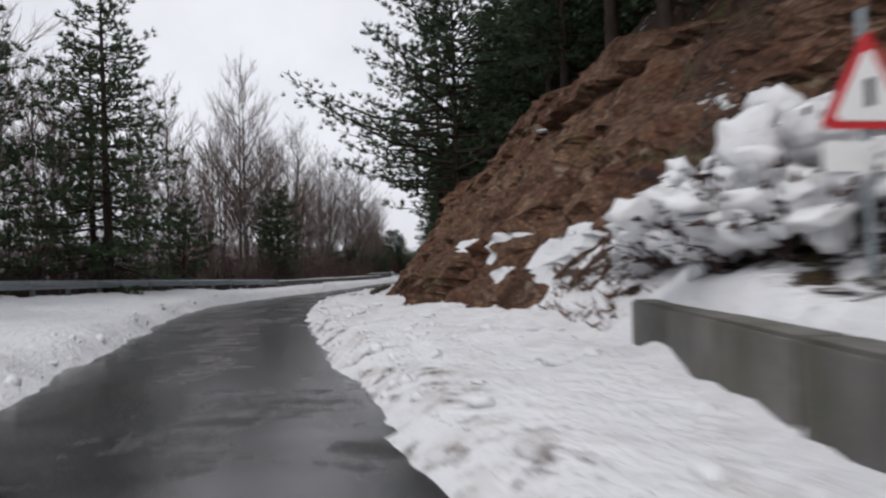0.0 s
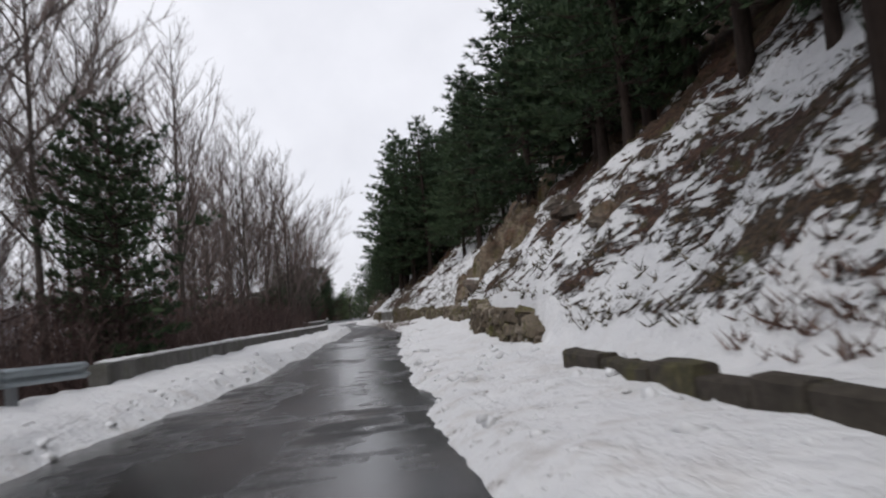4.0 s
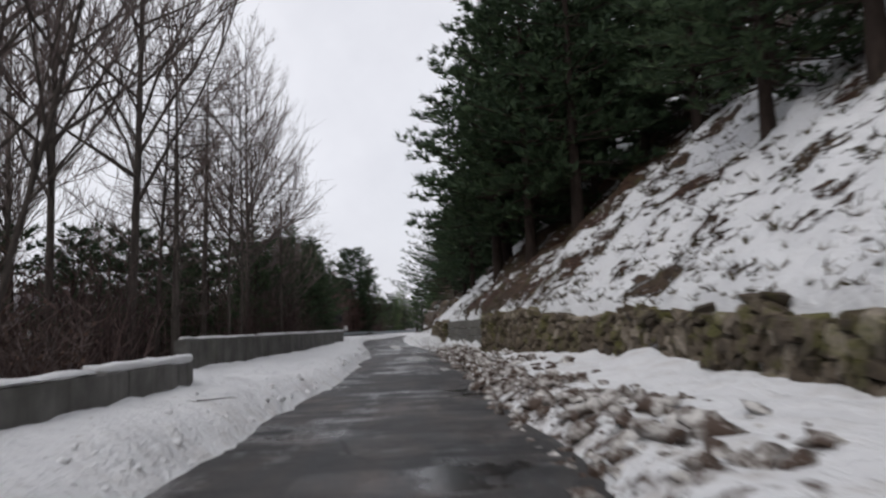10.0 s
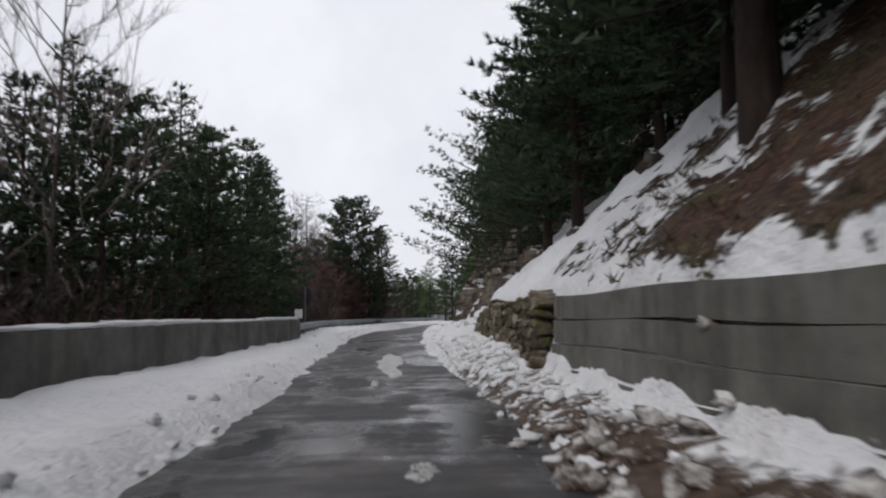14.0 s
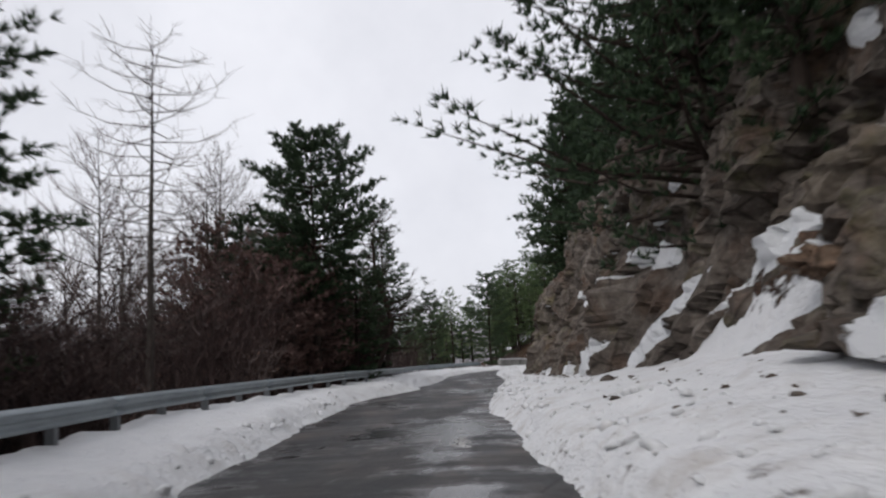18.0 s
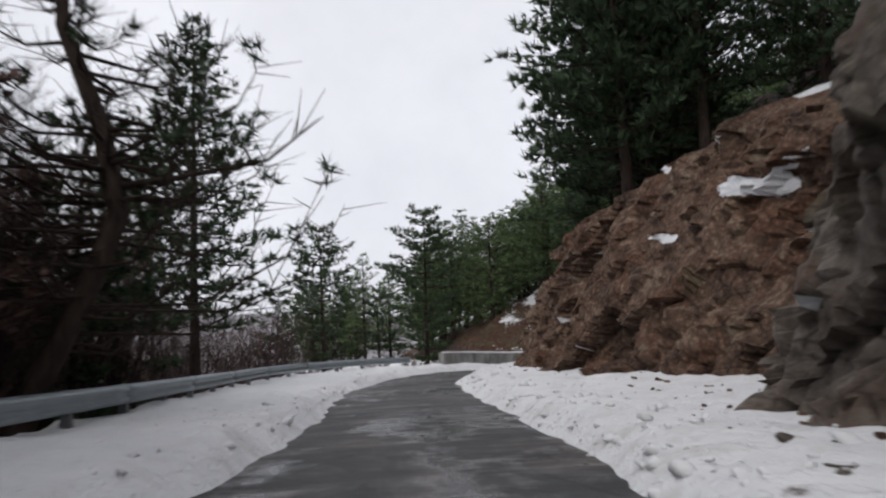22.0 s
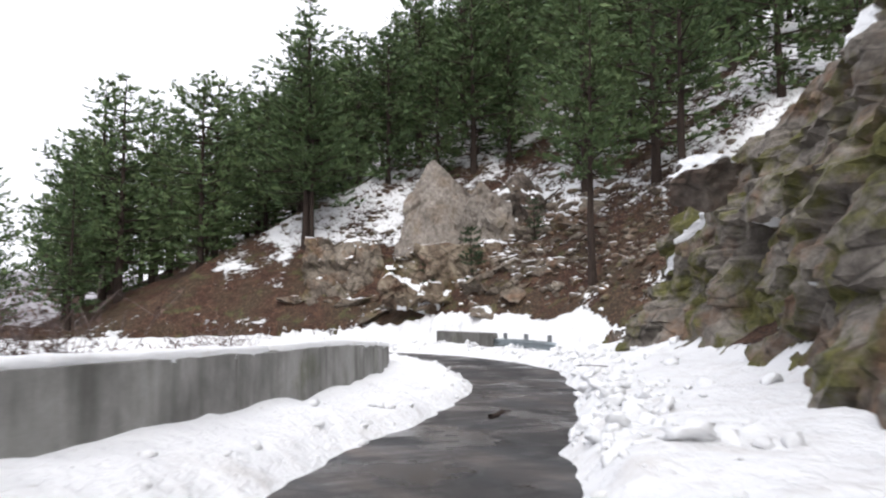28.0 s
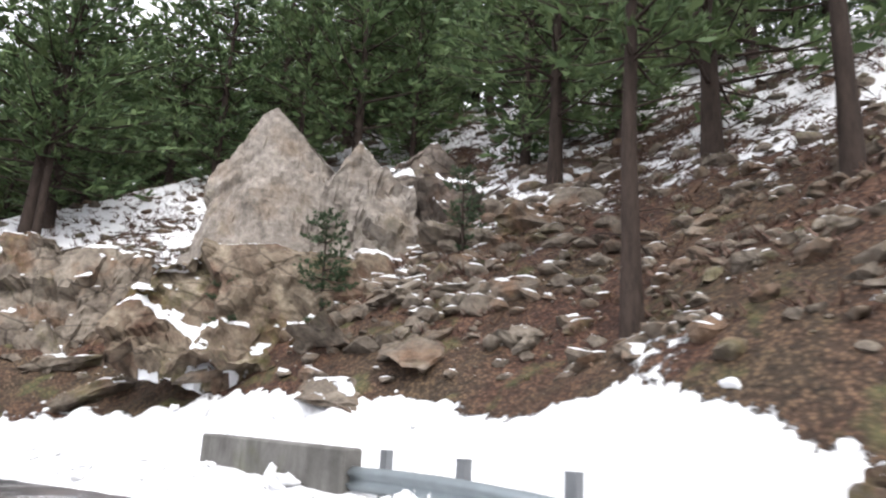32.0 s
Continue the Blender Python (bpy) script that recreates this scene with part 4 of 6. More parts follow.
# placed trees on the left
for p, x, y, sc in [(SPARSE, -13.9, 29.1, 1.0), (PINES[1], -14.5, 17.2, 1.0), (SPARSE, -16.5, 23.5, 0.95), (SPARSE, -16.8, 33.5, 0.9), (PINES[1], -11.5, 11.0, 0.8),
                    (PINES[3], -13.9, 37.5, 0.55), (PINES[3], -11.9, 51.0, 0.78), (PINES[4], -12.8, 52.5, 1.0), (PINES[3], -14.0, 108.5, 0.62), (PINES[3], -15.2, 112.5, 0.66), (PINES[3], -13.6, 103.5, 0.55), (PINES[3], -16.5, 105.0, 0.66), (PINES[3], -12.6, 115.5, 0.55), (PINES[4], -13.2, 101.0, 0.95), (PINES[4], -12.4, 106.0, 1.0), (PINES[4], -11.8, 111.5, 1.1),
                    (PINES[4], -13.6, 117.0, 1.2), (PINES[3], -12.0, 122.5, 0.75), (PINES[3], -12.8, 125.8, 0.78), (PINES[3], -11.7, 129.0, 0.76), (PINES[1], -14.8, 124.0, 0.72), (SPARSE, -13.0, 130.0, 0.66), (PINES[4], -16.0, 121.5, 1.2), (SPARSE, -15.5, 128.0, 0.75),
                    (PINES[1], -14.6, 138.5, 0.9), (PINES[0], -16.6, 142.0, 0.85), (PINES[1], -12.4, 136.2, 0.78), (PINES[0], -13.2, 141.5, 0.7), (PINES[2], -14.2, 146.5, 0.72), (PINES[3], -14.6, 164.0, 0.85), (PINES[3], -13.8, 169.5, 0.8), (PINES[4], -10.6, 176.0, 1.0), (PINES[4], -11.2, 180.0, 1.1),
                    (PINES[2], -10.6, 184.0, 0.72), (PINES[3], -7.9, 197.0, 0.72), (PINES[4], -10.4, 199.5, 0.9), (PINES[3], -2.6, 204.3, 0.95), (PINES[4], -5.2, 207.0, 0.9)]:
    plant(p, x, y, sc)
plant(pine(27, 11.4, 0.36, 4.6, 36, "big dark rounded pine behind the guard rail", top_round=True, dead=26, fine=0.62, needles=12, gap=0.34), -11.6, 164.8, 1.0, label="big dark rounded pine behind the guard rail")
plant(PINES[3], -10.6, 168.5, 0.62, wide=1.2)
for p, x, y, sc in [(LARCH[0], -11.9, 104.0, 1.0), (LARCH[1], -10.6, 112.0, 1.0), (LARCH[0], -12.4, 114.5, 0.95), (LARCH[1], -11.2, 99.0, 1.1), (LARCH[0], -13.0, 152.2, 0.78), (LARCH[1], -12.6, 172.0, 0.9), (LARCH[1], -15.5, 156.0, 0.7), (LARCH[0], -15.0, 162.0, 0.8), (LARCH[1], -10.8, 140.0, 0.55)]:
    plant(p, x, y, sc)


def scatter(n, s0, s1, v0, v1, gap, seed, keep=lambda s, v: True, taken=None):
    """Random places along the road line, at least gap apart."""
    rng = random.Random(seed)
    out = taken if taken is not None else []
    made, tries = [], 0
    while len(made) < n and tries < n * 30:
        tries += 1
        s, v = rng.uniform(s0, s1), rng.uniform(v0, v1)
        if not keep(s, v):
            continue
        x, y, _ = at(s, v)
        if any((x - a) ** 2 + (y - b) ** 2 < gap * gap for a, b in out):
            continue
        out.append((x, y))
        made.append((x, y, s, v))
    return made


TAKEN = []
# leafless wood on the left, down the slope
for x, y, s, v in scatter(32, 40, 98, -13, -6.6, 1.7, 1, taken=TAKEN) + scatter(22, 28, 118, -24, -14, 2.0, 2, taken=TAKEN):
    plant(random.choice(BARES), x, y, random.uniform(0.75, 1.05), wide=0.85)
for x, y, s, v in scatter(9, 12, 40, -14, -10.0, 1.9, 3, taken=TAKEN) + scatter(10, 10, 44, -22, -14, 2.2, 33, taken=TAKEN):
    plant(random.choice(BARES), x, y, random.uniform(0.75, 1.0))
for x, y, s, v in scatter(6, 118, 140, -12, -6.8, 2.6, 4, taken=TAKEN) + scatter(9, 140, 172, -17, -9.5, 2.4, 5, taken=TAKEN):
    plant(random.choice(BARES[1:]), x, y, random.uniform(0.5, 0.75))
for x, y, s, v in scatter(9, 98, 124, -12.5, -6.2, 2.4, 24, taken=TAKEN):
    plant(random.choice(BARES[:3]), x, y, random.uniform(0.62, 0.9), wide=0.85)
# two trunks that lean over the parapet
plant(BARES[1], -10.9, 76.0, 0.8, 0, wide=0.5, lean=(0, 27), label="dark leafless tree leaning over the parapet")
plant(BARES[0], -9.9, 87.3, 0.7, 0, wide=0.6, lean=(0, 14), label="leafless tree leaning towards the road")
for x, y, s, v in scatter(7, 168, 190, -14, -6.0, 2.2, 6, taken=TAKEN):
    plant(BARES[3], x, y, random.uniform(0.6, 0.95))
for x, y, s, v in scatter(11, 80, 130, -14, -8.0, 2.6, 19, taken=TAKEN):
    plant(PINES[4], x, y, random.uniform(0.8, 1.15))
# thicket behind rail and parapet
for x, y, s, v in scatter(56, 2, 138, -10.5, -5.7, 1.0, 7, lambda s, v: v < float(RAIL_L(s)) - 1.0):
    plant(random.choice(SHRUBS), x, y, random.uniform(0.75, 1.2))
for x, y, s, v in scatter(26, 138, 196, -10.0, -5.6, 1.0, 8):
    plant(random.choice(SHRUBS), x, y, random.uniform(0.7, 1.15))
for x, y, s, v in scatter(24, 146, 180, -12.0, -6.2, 1.0, 18):
    plant(SHRUBS[2], x, y, random.uniform(1.0, 1.5))
for x, y, s, v in scatter(14, 200, 222, -8.0, -4.6, 1.2, 9):
    plant(random.choice(SHRUBS[:2]), x, y, random.uniform(0.5, 0.9))



def crooked_tree(x, y, label):
    """A leaning trunk with a bend, long side limbs and a few tufts of needles."""
    rng = random.Random(44)
    e = thing("crooked_pine", label, "tree", "bare trees", loc=(x, y, gz(x, y) - 0.2))
    stem, wood, crown = Soup(), Soup(), Soup()
    line = [Vector(p) for p in ((-0.3, 0, 0), (0.0, 0, 0.8), (0.45, 0, 1.8), (0.7, 0.1, 2.6), (0.5, 0.1, 3.6), (0.1, 0, 4.8), (0.05, 0, 6.2), (0.2, 0, 7.6))]
    stem.tube(line, [0.17, 0.15, 0.13, 0.12, 0.1, 0.08, 0.05, 0.015], 8)
    for i in range(110):
        f = rng.uniform(0.18, 0.98)
        a = rng.uniform(0, 6.28)
        ln = rng.uniform(0.9, 3.2) * (1.2 - f)
        out = Vector((math.cos(a), math.sin(a), 0))
        p = along(line, f)
        pts = [p, p + out * ln * 0.5 + Vector((0, 0, -0.05)), p + out * ln * 0.85 + Vector((0, 0, 0.15 * ln)), p + out * ln + Vector((0, 0, 0.45 * ln))]
        wood.tube(pts, [0.03, 0.02, 0.012, 0.004], 4)
        for _ in range(12):
            c = along(pts, rng.uniform(0.25, 1.0))
            d = (out * 0.5 + Vector((rng.uniform(-0.8, 0.8), rng.uniform(-0.8, 0.8), rng.uniform(-0.1, 0.9)))).normalized()
            wood.tube([c, c + d * rng.uniform(0.2, 0.6)], [0.009, 0.003], 3)
        if rng.random() < 0.45:
            for _ in range(3):
                c = pts[-1] + Vector((rng.uniform(-0.15, 0.15), rng.uniform(-0.15, 0.15), rng.uniform(-0.05, 0.2)))
                for _ in range(14):
                    d = Vector((rng.uniform(-1, 1), rng.uniform(-1, 1), rng.uniform(-0.4, 1))).normalized()
                    crown.blade(c, d, rng.uniform(0.12, 0.24), 0.03, rng)
    limb = [Vector(p) for p in ((0.6, 0.1, 2.9), (1.4, 0, 3.0), (2.3, -0.1, 3.15), (2.9, 0, 3.7))]
    wood.tube(limb, [0.05, 0.035, 0.02, 0.006], 5)
    for _ in range(16):
        c = along(limb, rng.uniform(0.3, 1.0))
        wood.tube([c, c + Vector((rng.uniform(-0.2, 0.5), rng.uniform(-0.4, 0.4), rng.uniform(0.1, 0.7)))], [0.01, 0.003], 3)
    stem.done("trunk", M_BARK_PINE, e, "dark crooked trunk", True)
    wood.done("branchwork", M_BARK_PINE, e, "long bare side limbs", True, "stuff")
    crown.done("crown", M_NEEDLE, e, "sparse dark tufts of needles", False, "stuff")
    return e


crooked_tree(-10.3, 174.2, "leaning dark pine with a crooked, nearly bare crown").scale = (1.3, 1.3, 1.25)



def thicket(name, label, n, s0, s1, v0, v1, lo, hi, seed, mat):
    """A dense belt of bare stems and twigs, all in one mesh."""
    rng = random.Random(seed)
    sp, pts = Soup(), []
    while len(pts) < n:
        s, v = rng.uniform(s0, s1), rng.uniform(v0, v1)
        if v < float(RAIL_L(s)) - 0.9:
            pts.append(at(s, v)[:2])
    zs = ground([p[0] for p in pts], [p[1] for p in pts])[0]
    for (x, y), z in zip(pts, zs):
        h = rng.uniform(lo, hi) * (0.7 + 0.9 * float(vnoise(x, y, 5, 2) + 0.5))
        p = Vector((x, y, z - 0.1))
        d = Vector((rng.uniform(-0.35, 0.35), rng.uniform(-0.35, 0.35), 1)).normalized()
        sp.blade(p, d, h, rng.uniform(0.025, 0.06), rng)
        for _ in range(7):
            t = rng.uniform(0.2, 0.95)
            e_ = (d * 0.7 + Vector((rng.uniform(-1, 1), rng.uniform(-1, 1), rng.uniform(-0.3, 0.7)))).normalized()
            sp.blade(p + d * h * t, e_, h * rng.uniform(0.12, 0.34), rng.uniform(0.015, 0.04), rng)
    return tagged(mesh_object(name, sp.v, sp.f, mat, None, False), label, "thicket", kind="stuff")


thicket("undergrowth_near", "dense brown leafless undergrowth behind the parapet", 5200, 0, 140, -11, -5.5, 1.2, 3.2, 61, M_DUSK)
thicket("undergrowth_far", "grey-brown leafless undergrowth down the slope", 5200, 0, 150, -26, -11, 2.8, 6.2, 62, M_BRUSH)
thicket("undergrowth_bend", "dense reddish-brown undergrowth behind the guard rail", 3000, 138, 198, -12, -5.6, 1.2, 2.8, 63, M_DUSK)
thicket("undergrowth_dark", "tall dark reddish-brown thicket of dead branches by the bend", 5600, 158, 181, -13, -6.2, 2.4, 4.8, 65, M_DUSK)
thicket("undergrowth_valley", "grey-brown leafless thicket on the valley side", 3200, 138, 200, -28, -12, 3.0, 6.0, 64, M_TWIG)

# pine wood on the right-hand slope
RT = []
for s_, v_, sc_, w_, p_ in [
        (39.5, 6.3, 0.9, 1.0, 2), (47.7, 9.8, 0.95, 1.0, 0), (52.0, 12.5, 1.0, 1.0, 1), (71.5, 9.5, 1.1, 1.45, 1), (69.0, 12.4, 1.05, 1.3, 0), (74.5, 12.8, 1.05, 1.3, 2), (65.5, 11.8, 1.0, 1.3, 1), (62.0, 11.0, 1.0, 1.2, 0), (58.0, 11.6, 1.0, 1.2, 2), (93.5, 9.9, 1.05, 1.15, 0), (96.5, 9.0, 0.95, 1.1, 1), (100.5, 11.5, 1.1, 1.1, 2), (106.5, 11.8, 1.1, 1.1, 1),
        (110.0, 7.6, 1.3, 1.1, 0), (111.2, 11.4, 1.0, 1.1, 1), (113.2, 6.1, 1.45, 1.05, 1), (116.3, 5.0, 1.4, 1.08, 1), (117.6, 5.8, 1.25, 1.1, 2), (119.6, 6.4, 0.95, 1.2, 1), (121.3, 9.9, 1.0, 1.1, 0), (123.5, 10.7, 1.0, 1.1, 2),
        (90.5, 13.2, 1.0, 1.1, 0), (88.0, 16.0, 1.0, 1.1, 2), (84.5, 17.0, 1.0, 1.1, 1), (76.0, 16.5, 1.0, 1.1, 0), (71.0, 15.8, 1.0, 1.1, 2), (66.5, 15.0, 1.0, 1.1, 0), (62.0, 14.2, 1.05, 1.1, 1), (57.5, 13.2, 1.0, 1.1, 2), (80.5, 18.0, 1.0, 1.1, 2),
        (193.0, 9.4, 0.95, 1.1, 0), (197.0, 8.8, 0.95, 1.1, 1), (200.5, 9.0, 0.9, 1.1, 0),
        (124.5, 7.0, 0.8, 1.1, 1), (127.0, 5.4, 0.8, 1.2, 1), (130.2, 7.7, 0.8, 1.0, 2), (131.0, 5.4, 0.78, 1.1, 1), (134.5, 7.4, 0.8, 1.0, 1), (139.0, 6.6, 0.8, 1.0, 3), (150.0, 7.2, 0.75, 1.0, 3), (155.0, 7.2, 0.85, 1.0, 3),
        (163.0, 7.0, 0.9, 1.0, 3), (168.0, 7.6, 0.85, 1.0, 0), (174.0, 9.4, 0.85, 1.0, 0), (179.0, 12.0, 0.85, 1.0, 1), (183.5, 12.0, 0.9, 1.0, 0), (187.0, 9.6, 0.95, 1.0, 2), (191.0, 8.4, 1.35, 1.0, 1), (195.0, 7.4, 1.3, 1.0, 0),
        (189.5, 7.4, 1.1, 1.0, 2), (198.5, 7.0, 1.2, 1.0, 1)]:
    x, y, _ = at(s_, v_)
    RT.append((x, y))
    plant(PINES[p_], x, y, sc_, wide=w_)
for x, y, s, v in scatter(34, 0, 140, 15, 30, 3.2, 12, lambda s, v: v > 19 or not 60 < s < 90, taken=RT):
    plant(FAR_PINES[random.choice([0, 0, 1, 2])], x, y, random.uniform(0.95, 1.2))
BIG_PINE = pine(19, 15.0, 0.15, 10.0, 26, "huge old pine with long limbs reaching over the road", dead=4, fine=0.8, needles=9)
plant(BIG_PINE, 0.9, 35.6, 1.0, 60)
x, y, _ = at(151, 6.0)
plant(BIG_PINE, x, y, 0.68, 200, z=1.6, label="old pine with long limbs on top of the cliff")
for s_, v_, z_, sc_ in ((144.5, 6.6, 4.6, 0.7), (147.5, 6.2, 5.0, 0.75), (154.5, 6.8, 5.4, 0.7)):
    x, y, _ = at(s_, v_)
    plant(PINES[3], x, y, sc_, z=z_, label="bushy pine on top of the cliff")
x, y, _ = at(136.5, 5.4)
plant(BIG_PINE, x, y, 0.6, 120, label="broad pine with long low limbs beside the road")
DEAD = pine(20, 6.0, 0.04, 2.6, 15, "dead reddish-brown pine among the thicket", top_round=True, dead=6, fine=0.5, needles=13, leaf=M_DEAD, leaf_label="withered reddish-brown needles")
for s_, v_, sc_ in ((133, -7.4, 0.8), (141, -7.6, 0.85), (147, -8.6, 0.8), (164.5, -8.2, 1.05), (163.5, -7.2, 0.9), (166, -6.9, 1.1), (168, -8.2, 1.3), (171.5, -7.2, 1.1), (175, -8.0, 1.1), (166.5, -10.5, 1.4), (172, -9.8, 1.3), (178, -7.4, 0.8), (176, -9.6, 1.2), (169.5, -6.4, 0.8), (170.5, -8.8, 1.5), (173.5, -6.6, 1.15), (167.0, -6.2, 0.9), (161.5, -6.8, 1.0), (163.0, -6.3, 1.0), (165.2, -6.0, 1.1), (162.0, -8.4, 1.25), (159.5, -8.0, 0.9)):
    x, y, _ = at(s_, v_)
    plant(DEAD, x, y, sc_)
for x, y, s, v in scatter(22, 30, 134, 9.5, 16, 2.9, 11, lambda s, v: not 58 < s < 93, taken=RT) + scatter(12, 8, 38, 8.5, 16, 2.4, 16, taken=RT):
    plant(PINES[random.choice([0, 0, 1, 2, 2])], x, y, random.uniform(0.85, 1.1))
for x, y, s, v in scatter(7, 112, 134, 9.0, 13.0, 2.0, 14, taken=RT):
    plant(PINES[random.choice([1, 1, 0])], x, y, random.uniform(0.75, 0.95))
for x, y, s, v in scatter(18, 138, 196, 7.0, 16, 2.8, 13, lambda s, v: v > 11 or not 172 < s < 187, taken=RT):
    plant(PINES[random.choice([0, 1, 2, 3])], x, y, random.uniform(0.6, 0.85))
# wood on the hillside ahead
rng = random.Random(31)
k = 0
while k < 135:
    x, y = rng.uniform(-10, 52), rng.uniform(212, 275)
    w = float(hill(np.array([x]), np.array([y]))[0])
    if w < (0.8 if y > 242 else 5.0) or (abs(x - 19.5) < 4.2 and abs(y - 230) < 4.5) or any((x - a) ** 2 + (y - b) ** 2 < 4.2 for a, b in RT):
        continue
    RT.append((x, y))
    plant(FAR_PINES[rng.choice([0, 1, 1, 2])], x, y, rng.uniform(0.85, 1.15), wide=1.15)
    k += 1
for _ in range(16):
    x, y = rng.uniform(-16, 4), rng.uniform(243, 258)
    RT.append((x, y))
    plant(rng.choice([FAR_PINES[0], FAR_PINES[1], BARES[1]]), x, y, rng.uniform(0.7, 0.95), z=max(gz(x, y), -1.0) - 0.2)
plant(FAR_TALL, 19.1, 219.8, 0.85)
plant(FAR_TALL, 22.0, 217.6, 0.95)
plant(FAR_TALL, 14.1, 238.9, 0.8)

# young pines before the crag, and a green bough over the parapet
for x, y, sc in ((16.6, 228.6, 0.42), (18.0, 227.0, 0.5), (20.6, 225.4, 0.4)):
    plant(PINES[4], x, y, sc, label="small young pine growing before the crag")


# ---- rock, banks and retaining walls ----
def nz(p, scale, octaves=5):
    return noise.fractal(Vector(p) / scale, 1.0, 2.1, octaves)


def rock_shape(seed, size, detail=3, cuts=12, rough=0.16):
    """A broken stone: a ball cut flat by random planes, then roughened."""
    rng = random.Random(seed)
    bm = bmesh.new()
    bmesh.ops.create_icosphere(bm, subdivisions=detail, radius=1.0)
    planes = []
    for _ in range(cuts):
        n = Vector((rng.uniform(-1, 1), rng.uniform(-1, 1), rng.uniform(-0.8, 1))).normalized()
        planes.append((n, rng.uniform(0.42, 0.8)))
    off = Vector((seed * 3.1, seed * 1.7, seed * 0.9))
    for v in bm.verts:
        for n, d in planes:
            k = v.co.dot(n) - d
            if k > 0:
                v.co -= n * k
        q = v.co * 2.2 + off
        v.co *= 1 + rough * nz(q, 1.0, 4) + (0.1 * (noise.cell(q * 1.6 + noise.noise_vector(q) * 0.6) - 0.5) if detail > 2 else 0)
        v.co = Vector((v.co.x * size[0], v.co.y * size[1], v.co.z * size[2]))
    bm.normal_update()
    return bm


def snow_top(ob, amount=0.5, up=0.75, patch=0.0, grip=1.5):
    """How much snow each vertex carries: more where the face is level."""
    me = ob.data
    nrm = np.empty(len(me.vertices) * 3, np.float32)
    me.vertex_normals.foreach_get("vector", nrm)
    z = nrm.reshape(-1, 3)[:, 2]
    lie = np.array([0.45 * nz(v.co, 1.7, 2) for v in me.vertices])
    if patch:
        lie = lie + np.array([patch * nz((v.co.x + v.co.z * 0.6, v.co.y - v.co.z * 0.9, v.co.z * 1.7), 3.2, 3) for v in me.vertices])
    float_attr(me, "snow", np.clip((z - up) * grip, -0.5, 0.4) + amount + lie)


def boulder(x, y, z, size, seed, mat, label, turn=0, snow=0.5, up=0.75, detail=4, name="boulder", tilt=(0, 0), cuts=13):
    bm = rock_shape(seed, size, detail, cuts, 0.3)
    bmesh.ops.transform(bm, matrix=pose(x, y, z, tilt[0], tilt[1], turn), verts=bm.verts)
    bm.normal_update()
    ob = part(name, bm, mat, None)
    snow_top(ob, snow, up)
    return tagged(ob, label, "rock")


TWIST = Euler((0.55, 0.45, 0.3)).to_matrix()
HALF = Vector((0.5, 0.5, 0.5))


def facet(p, size):
    """Height of a broken rock surface made of tilted flat facets about size metres across."""
    q = p / size
    c = noise.voronoi(q)[1][0]
    return size * (0.55 * (noise.cell(c * 17.3) - 0.5) + 1.1 * (q - c).dot(noise.cell_vector(c * 11.9) - HALF))


